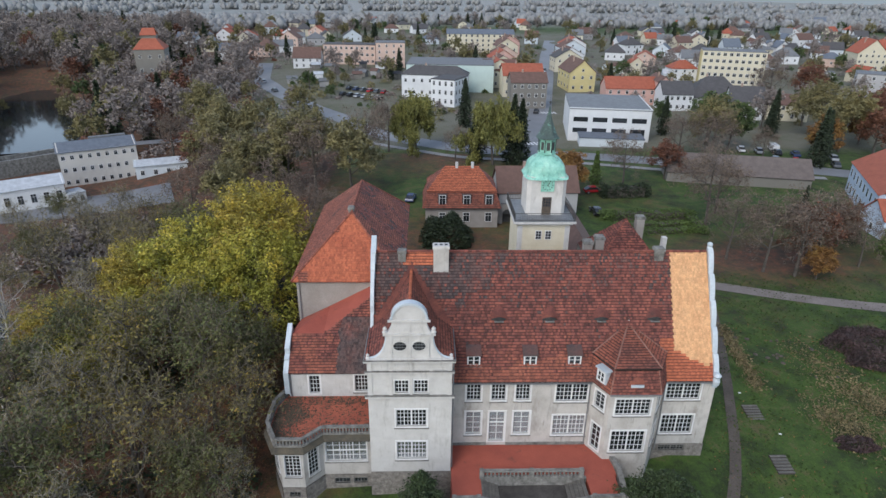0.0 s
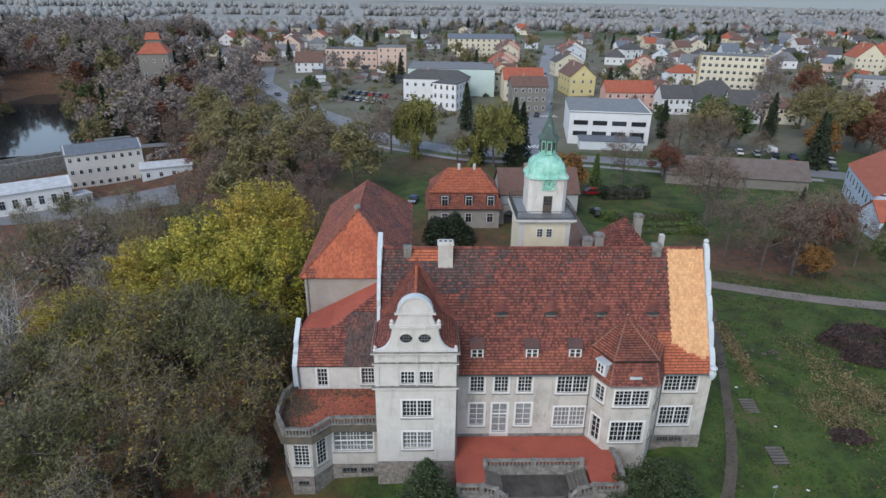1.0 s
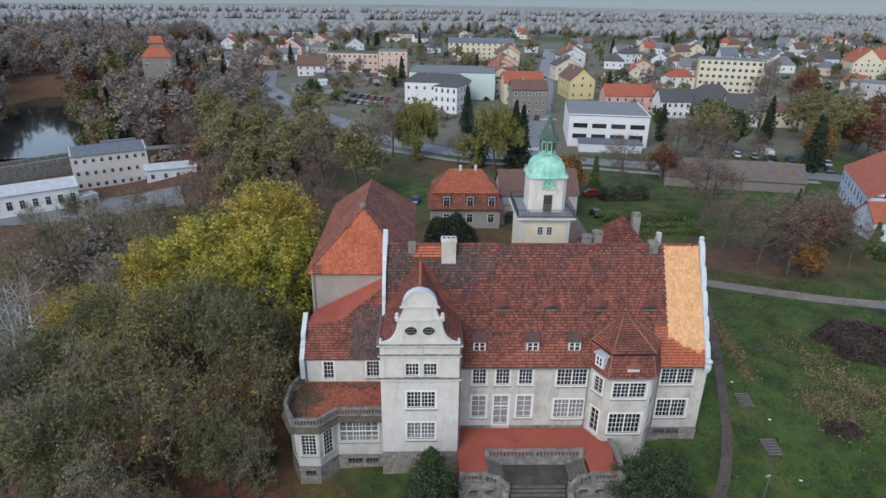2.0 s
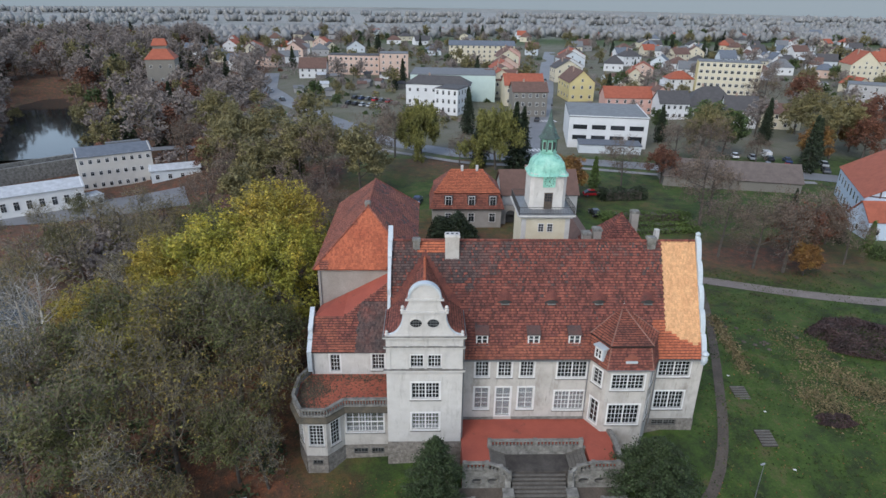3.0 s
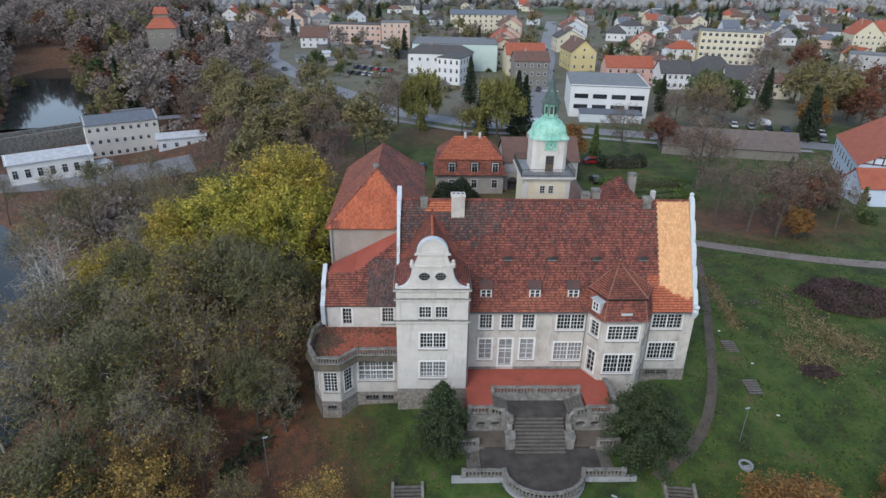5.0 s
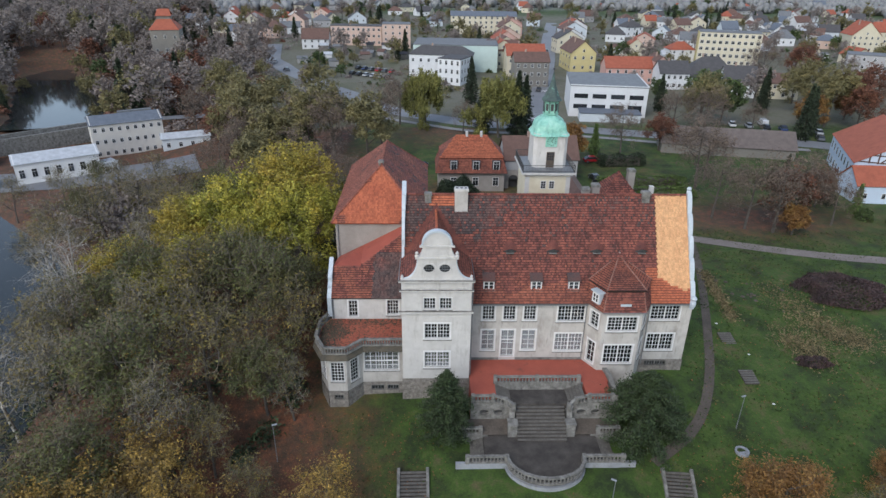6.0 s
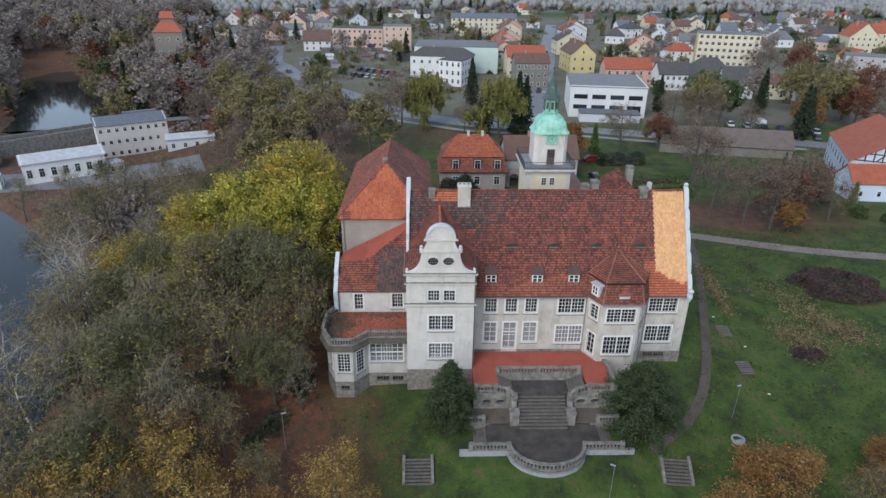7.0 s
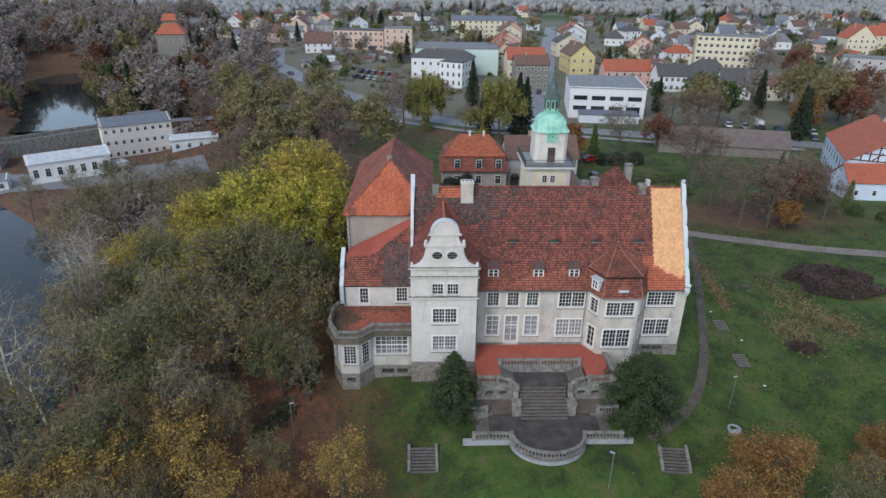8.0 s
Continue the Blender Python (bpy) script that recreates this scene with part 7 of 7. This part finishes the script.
def shrub(name, x, y, z, rx, ry, h, n, leaf, size, label, boxy=False, turn=0.0):
    """A shrub or hedge: a mass of small leaves with a ragged face, over bare stems."""
    r = np.random.default_rng(int(abs(x * 13 + y)))
    u = r.uniform(-1, 1, size=(n, 3))
    if not boxy:
        k = np.linalg.norm(u, axis=1, keepdims=True)
        u = u / k * r.uniform(0.72, 1.06, size=(n, 1)) ** 0.5
        u[:, 2] = np.abs(u[:, 2])
    else:
        u = u * 1.0
        side = r.integers(0, 3, size=n)
        u[np.arange(n), side] = np.sign(u[np.arange(n), side]) * r.uniform(0.85, 1.05, size=n)
        u[:, 2] = (u[:, 2] + 1) / 2
    u *= 1 + 0.15 * np.sin(u[:, [1, 2, 0]] * 7 + x)
    p = u * np.array([rx, ry, h])
    root = thing(name, label, "hedge" if boxy else "shrub", x, y, z, turn)
    part("foliage", leaves_mesh("foliage", p, size, LEAF[leaf], int(n + x), 0), None, root, kind="stuff")
    bm = bmesh.new()
    for i in range(10):
        q = p[i * 7]
        tube(bm, (q[0] * 0.4, q[1] * 0.4, -0.2), (q[0] * 0.85, q[1] * 0.85, q[2] * 0.85), 0.05, 0.02, 4)
    if boxy:
        box(bm, -rx * 0.85, rx * 0.85, -ry * 0.8, ry * 0.8, -0.1, h * 0.85)
    part("stem", bm, BARK, root)
    return root


G = lambda x, y: float(ground_z(x, y))
shrub("shrub", 62.3, 21.2, G(62, 21), 6.6, 5.2, 1.6, 16000, "bramble", 0.15, "tangled dark purple-brown bramble patch on the lawn")
shrub("shrub", 48.7, 4.8, G(48, 4), 2.3, 1.3, 0.6, 2600, "bramble", 0.13, "low brown weed heap in the grass")
shrub("shrub", 6.0, 56.5, G(6, 56), 4.5, 3.5, 5.5, 9000, "dark", 0.25, "large dark evergreen bush in the court")
shrub("hedge", 47.3, 69.6, G(47, 70), 8.6, 1.0, 1.9, 6500, "hedge", 0.2, "long clipped green hedge", True, 2)
shrub("hedge", 46.5, 62.0, G(46, 62), 6.8, 0.8, 1.0, 4000, "hedge", 0.2, "low clipped green hedge", True, 4)
shrub("hedge", 47.0, 65.6, G(46, 66), 6.8, 0.7, 0.9, 3500, "hedge", 0.2, "low clipped green hedge", True, 3)
shrub("hedge", 55.5, 66.0, G(56, 66), 0.8, 4.5, 1.2, 3000, "hedge", 0.2, "clipped green hedge closing the garden", True, 0)
shrub("hedge", 46.5, 83.5, G(46, 83), 5.0, 1.4, 2.4, 5000, "dark", 0.22, "dark green hedge behind the garden", True, 4)
for x, y, s in ((82, 58, 1.6), (80.5, 63, 1.4), (80, 69, 1.8), (84, 49.5, 1.5), (88, 47, 1.3)):
    shrub("shrub", x, y, G(x, y), s, s, s * 1.5, 900, "green" if s < 1.6 else "dark", 0.22, "rounded garden shrub beside the manor")

# undergrowth and garden bushes: low clumps too many to count
def clumps(name, n, seed, x0, x1, y0, y1, leaf, label, size=0.5, big=3.2):
    r = np.random.default_rng(seed)
    out = []
    for x, y in zip(r.uniform(x0, x1, n), r.uniform(y0, y1, n)):
        if line_distance(x, y, ROAD) < 6 or line_distance(x, y, POND) < 15 or abs(x - 37 - (y - 143) * 0.2) < 7 or (42 < x < 72 and y < 165) or any(-2 < x - a < 13 and -4 < y - b < 11 for a, b in taken):
            continue
        w = r.uniform(0.35, 1.0) * big
        u = r.normal(size=(90, 3))
        u /= np.linalg.norm(u, axis=1, keepdims=True)
        u *= r.uniform(0.6, 1.1, size=(90, 1))
        u[:, 2] = np.abs(u[:, 2]) * r.uniform(0.8, 1.5)
        out.append(u * w + np.array([x, y, float(ground_z(x, y))]))
    tagged(new(name, leaves_mesh(name, np.concatenate(out), size, LEAF[leaf], seed)), label, "bushes", kind="stuff")


clumps("undergrowth", 160, 31, -52, -15, -26, 44, "ivy", "dark ivy and elder under the trees", 0.32, 2.6)
clumps("undergrowth", 420, 21, -290, -62, 136, 400, "haze_brown", "brown undergrowth between the trees", 0.6, 4.5)
clumps("undergrowth", 120, 22, -290, -62, 136, 400, "russet", "russet undergrowth between the trees", 0.6, 3.5)
clumps("garden_bushes", 420, 23, -60, 400, 150, 470, "haze_brown", "bare brown garden bushes between the houses", 0.5, 3.0)
clumps("garden_bushes", 360, 24, -60, 400, 150, 470, "olive", "olive garden bushes between the houses", 0.5, 2.8)
clumps("garden_bushes", 300, 25, -60, 400, 150, 520, "green", "green garden bushes and hedges between the houses", 0.5, 2.6)

clumps("undergrowth", 90, 26, -76, -44, 54, 84, "haze_brown", "bare brown bushes on the bank below the mill", 0.5, 3.6)
clumps("undergrowth", 40, 27, -76, -44, 54, 84, "olive", "olive bushes on the bank below the mill", 0.5, 2.6)

# distant tree belts, their colour greyed to stand in for haze
fr = np.random.default_rng(4)
bm = bmesh.new()
bmesh.ops.create_icosphere(bm, subdivisions=2, radius=1.0)
bm.verts.index_update()
lump_v = np.array([v.co[:] for v in bm.verts])
lump_f = np.array([[v.index for v in f.verts] for f in bm.faces])
bm.free()
bv, bf, count = [], [], 0
for cx, cy, w, h, n in ((-380, 540, 260, 45, 420), (-120, 580, 130, 30, 130), (60, 610, 200, 12, 150), (320, 660, 260, 14, 200), (620, 700, 260, 40, 200), (-700, 760, 380, 60, 240), (150, 830, 600, 8, 240), (-200, 1020, 500, 10, 220), (700, 1000, 500, 20, 220), (-250, 430, 60, 60, 90), (420, 560, 60, 30, 70), (250, 570, 120, 12, 80)):
    for x, y in zip(cx + fr.uniform(-w, w, n), cy + fr.normal(0, h * 0.6, n)):
        base = float(ground_z(x, y))
        for _ in range(3):
            r = fr.uniform(1.6, 3.6)
            place = np.array([x + fr.normal(0, 1.8), y + fr.normal(0, 1.8), base + r * 0.9 + fr.uniform(0, 3.5)])
            bv.append(lump_v * fr.uniform(0.7, 1.25, size=(len(lump_v), 1)) * r * np.array([1, 1, 1.25]) + place)
            bf.append(lump_f + count)
            count += len(lump_v)
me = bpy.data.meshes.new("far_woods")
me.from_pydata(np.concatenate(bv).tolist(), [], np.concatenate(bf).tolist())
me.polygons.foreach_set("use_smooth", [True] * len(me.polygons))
me.materials.append(leaf_surface("painted_haze_woods", [(0.18, 0.185, 0.185), (0.23, 0.225, 0.215), (0.20, 0.21, 0.20)], 0.02, 0.15))
tagged(new("far_woods", me), "belts of bare woodland in the flat distance, paled by painted haze", "woods", kind="stuff")

# ---- cars, lamps and small things ----
RUBBER = surface("black_tyre", [(0.015, 0.015, 0.015), (0.03, 0.03, 0.03)], 3, 0.8)
CAR_PAINT = {k: surface(k + "_car_paint", [c, c], 1, 0.25, 0, grain=0.03) for k, c in {"white": (0.6, 0.6, 0.6), "silver": (0.35, 0.36, 0.37), "black": (0.02, 0.02, 0.022), "blue": (0.03, 0.05, 0.12), "red": (0.35, 0.02, 0.025), "grey": (0.1, 0.105, 0.11), "teal": (0.06, 0.12, 0.15)}.items()}
CAR = {}


def car(x, y, turn, color, van=False, label=None, group="parked cars"):
    key = (color, van)
    z = float(ground_z(x, y)) + 0.12
    if key in CAR:
        ob = copy_thing(CAR[key], pose(x, y, z, 0, 0, turn))
        return ob
    ob = thing("van" if van else "car", label or f"parked {color} " + ("delivery van" if van else "passenger car") + " with dark windows", "van" if van else "car", x, y, z, turn, group)
    h = 1.75 if van else 1.0
    prof = [(-2.1, 0.3), (2.1, 0.3), (2.15, 0.7), (1.35, 0.85), (-1.95, 0.92), (-2.15, 0.65)] if not van else [(-2.4, 0.3), (2.3, 0.3), (2.35, 0.9), (1.7, 1.2), (1.3, 2.05), (-2.35, 2.1), (-2.45, 0.6)]
    bm = bmesh.new()
    plate_xz(bm, prof, -0.86, 0.86)
    bmesh.ops.bevel(bm, geom=bm.edges[:], offset=0.07, segments=2, affect="EDGES")
    body = part("body", bm, CAR_PAINT[color], ob)
    bm = bmesh.new()
    cab = [(1.25, 0.86), (0.55, 1.38), (-1.1, 1.42), (-1.9, 0.92)] if not van else [(1.75, 1.15), (1.32, 1.95), (1.0, 1.95), (0.9, 1.15)]
    plate_xz(bm, cab, -0.72 if not van else -0.875, 0.72 if not van else 0.875)
    part("glazing", bm, FAR_GLASS, ob)
    if not van:
        part("roof_panel", boxes((-1.05, 0.5, -0.66, 0.66, 1.4, 1.46)), CAR_PAINT[color], ob)
    for px in (-1.35, 1.35):
        for py in (-0.82, 0.82):
            bm = bmesh.new()
            tube(bm, (px, py - 0.1, 0.3), (px, py + 0.1, 0.3), 0.31, sides=12)
            w = part("wheel", bm, RUBBER, ob)
            bm = bmesh.new()
            tube(bm, (px, py - 0.112, 0.3), (px, py + 0.112, 0.3), 0.18, sides=10)
            part("rim", bm, LEAD, w)
    for py in (-0.6, 0.6):
        part("headlight", boxes((2.08, 2.19, py - 0.17, py + 0.17, 0.58, 0.7)), CAR_PAINT["silver"], ob)
    CAR[key] = ob
    return ob


cr = random.Random(3)
COLORS = ["white", "silver", "black", "blue", "grey", "silver", "red", "black"]
for i in range(6):
    car(31.5 + i * 0.5, 149 + i * 4.0, 5 + cr.uniform(-4, 4), COLORS[(i * 3) % 8])
for i in range(11):
    car(41.2 + i * 2.15, 172 + i * 10.5, 78 + cr.uniform(-3, 3), cr.choice(COLORS))
for i in range(6):
    car(91 + i * 4.2, 122 - i * 1.8, 75 + cr.uniform(-5, 5), COLORS[i])
car(100.5, 122.5, 80, "white", True)
for i in range(4):
    car(95 + i * 4.5, 111 - i * 1.6, 70, COLORS[7 - i])
for i in range(12):
    car(-31 + (i % 6) * 3.0 + (i // 6) * 1, 205 + (i // 6) * 14 - (i % 6) * 1.5, 68, cr.choice(COLORS))
car(-1.0, 80, 80, "blue"), car(40, 85.5, 5, "red"), car(37.4, 72.5, 95, "black"), car(120, 83.5, -25, "black"), car(125, 81, -25, "grey"), car(-72, 245, 100, "silver"), car(-60, 213, 120, "grey")


def street_lamp(x, y, h, turn):
    z = float(ground_z(x, y))
    ob = thing("lamp_post", "slender grey park lamp post with flat head", "lamp post", x, y, z, turn, "park lamps")
    bm = bmesh.new()
    tube(bm, (0, 0, -0.2), (0, 0, h), 0.05, 0.03, 8)
    part("pole", bm, LEAD, ob)
    part("lamp_head", boxes((-0.08, 0.45, -0.09, 0.09, h - 0.02, h + 0.05)), PALE_WALL, ob)
    return ob


street_lamp(-16, -8.2, 5.0, 20), street_lamp(34.5, -5.2, 4.6, 200), street_lamp(17.7, -15.4, 5.0, 150)

# zebra crossing and centre lines on the road
for i in range(6):
    tagged(new("zebra_stripe", mesh_from("zebra_stripe", boxes((-0.28, 0.28, -1.7, 1.7, 0, 0.01), m=pose(33.6 - 3 + i * 1.15, 129.5, G(33, 129) + 0.16, 0, 0, 12)), WHITE_PAINT)), "white painted zebra stripe on asphalt", "road marking", "zebra crossing", "structure")
for i in range(6):
    tagged(new("zebra_stripe", mesh_from("zebra_stripe", boxes((-0.28, 0.28, -1.5, 1.5, 0, 0.01), m=pose(42 + i * 1.15, 172, G(42, 172) + 0.16, 0, 0, 12)), WHITE_PAINT)), "white painted zebra stripe on asphalt", "road marking", "zebra crossing", "structure")

# fallen leaves and rough tufts over the lawns
def scatter(n, seed, x0, x1, y0, y1, keep):
    r = np.random.default_rng(seed)
    x, y = r.uniform(x0, x1, n), r.uniform(y0, y1, n)
    ok = keep(x, y, r.random(n)) & ~((np.abs(x - 12.5) < 9.8) & (y > -12.9) & (y < 17)) & ~((x > -13.2) & (x < 31.3) & (y > -1.8) & (y < 38))
    x, y = x[ok], y[ok]
    return np.stack([x, y, ground_z(x, y)], 1)


FALLEN = surface("fallen_autumn_leaves", [(0.11, 0.045, 0.022), (0.22, 0.09, 0.032)], 0.6, 0.9, 0, pieces="island", spread=0.6)
pts = scatter(80000, 8, -44, 60, -34, 30, lambda x, y, u: u < 0.12 + 0.88 * smooth(4, -12, x) + 0.5 * smooth(14, 6, np.hypot(x - 34, y + 18)))
pts[:, 2] += 0.03
me = leaves_mesh("fallen_leaves", pts, 0.11, FALLEN, 12)
tagged(new("fallen_leaves", me), "brown and orange leaves fallen on the lawn", "leaves", kind="stuff")
TUFT = surface("rough_grass_tufts", [(0.013, 0.024, 0.005), (0.036, 0.066, 0.009), (0.085, 0.08, 0.03)], 0.25, 0.95, 0, pieces="island", spread=0.5)
pts = scatter(60000, 9, -14, 95, -34, 44, lambda x, y, u: (u < 0.35 + 0.65 * smooth(24, 40, x)) & (np.sin(x * 0.5 + 2 * np.sin(y * 0.3)) + np.sin(y * 0.7 + x * 0.2) > -0.9))
pts[:, 2] += 0.05
me = leaves_mesh("grass_tufts", pts, 0.17, TUFT, 13)
tagged(new("grass_tufts", me), "uneven rough grass tufts on the lawn", "grass", kind="stuff")


def drift(n, seed, stretches, size, material, name, label, category):
    """Dry blades strewn thickly along stretches (x0, y0, x1, y1, width)."""
    r = np.random.default_rng(seed)
    out = []
    for x0, y0, x1, y1, w in stretches:
        k = r.random(n)
        x, y = x0 + (x1 - x0) * k + r.normal(0, w, n), y0 + (y1 - y0) * k + r.normal(0, w, n)
        out.append(np.stack([x, y, ground_z(x, y) + r.uniform(0.03, 0.16, n)], 1))
    tagged(new(name, leaves_mesh(name, np.concatenate(out), size, material, seed)), label, category, kind="stuff")


STRAW = surface("dry_straw_grass", [(0.11, 0.09, 0.04), (0.20, 0.155, 0.08)], 0.5, 0.95, 0, pieces="island", spread=0.4)
drift(1700, 41, [(52, 22, 53.5, 9, 1.9), (54, 13, 58, 8, 1.6), (48, 11, 50, 5, 1.4)], 0.17, STRAW, "dry_grass", "bleached dry grass in patches on the lawn", "grass")
drift(1500, 42, [(43.6, 27, 42.3, 14, 0.55)], 0.2, STRAW, "dry_grass", "strip of tall dry grass on the bank", "grass")
mr = random.Random(12)
mound = bmesh.new()
lathe(mound, [(0.34, -0.05), (0.27, 0.08), (0.12, 0.17), (0.02, 0.19)], 9)
mound_mesh = mesh_from("molehill", mound, EARTH)
for i in range(16):
    x, y = mr.uniform(44, 54), mr.uniform(15, 28)
    hill = tagged(new("molehill", mound_mesh), "small dark molehill in the grass", "molehill", "molehills")
    hill.matrix_basis = pose(x, y, G(x, y), 0, 0, mr.uniform(0, 360))
    hill.scale = (mr.uniform(0.6, 1.2), mr.uniform(0.6, 1.2), 1)
scrap = boxes((-0.16, 0.16, -0.11, 0.11, 0, 0.06))
bmesh.ops.bevel(scrap, geom=scrap.edges[:], offset=0.03, segments=1, affect="EDGES")
scrap_mesh = mesh_from("litter_scrap", scrap, WHITE_PAINT)
for x, y in ((41.1, 6.4), (40.4, -1.8), (39.6, 13.0)):
    tagged(new("litter_scrap", scrap_mesh), "crumpled white plastic scrap lying in the grass", "litter", "litter scraps").matrix_basis = pose(x, y, G(x, y) + 0.01, 0, 0, mr.uniform(0, 360))
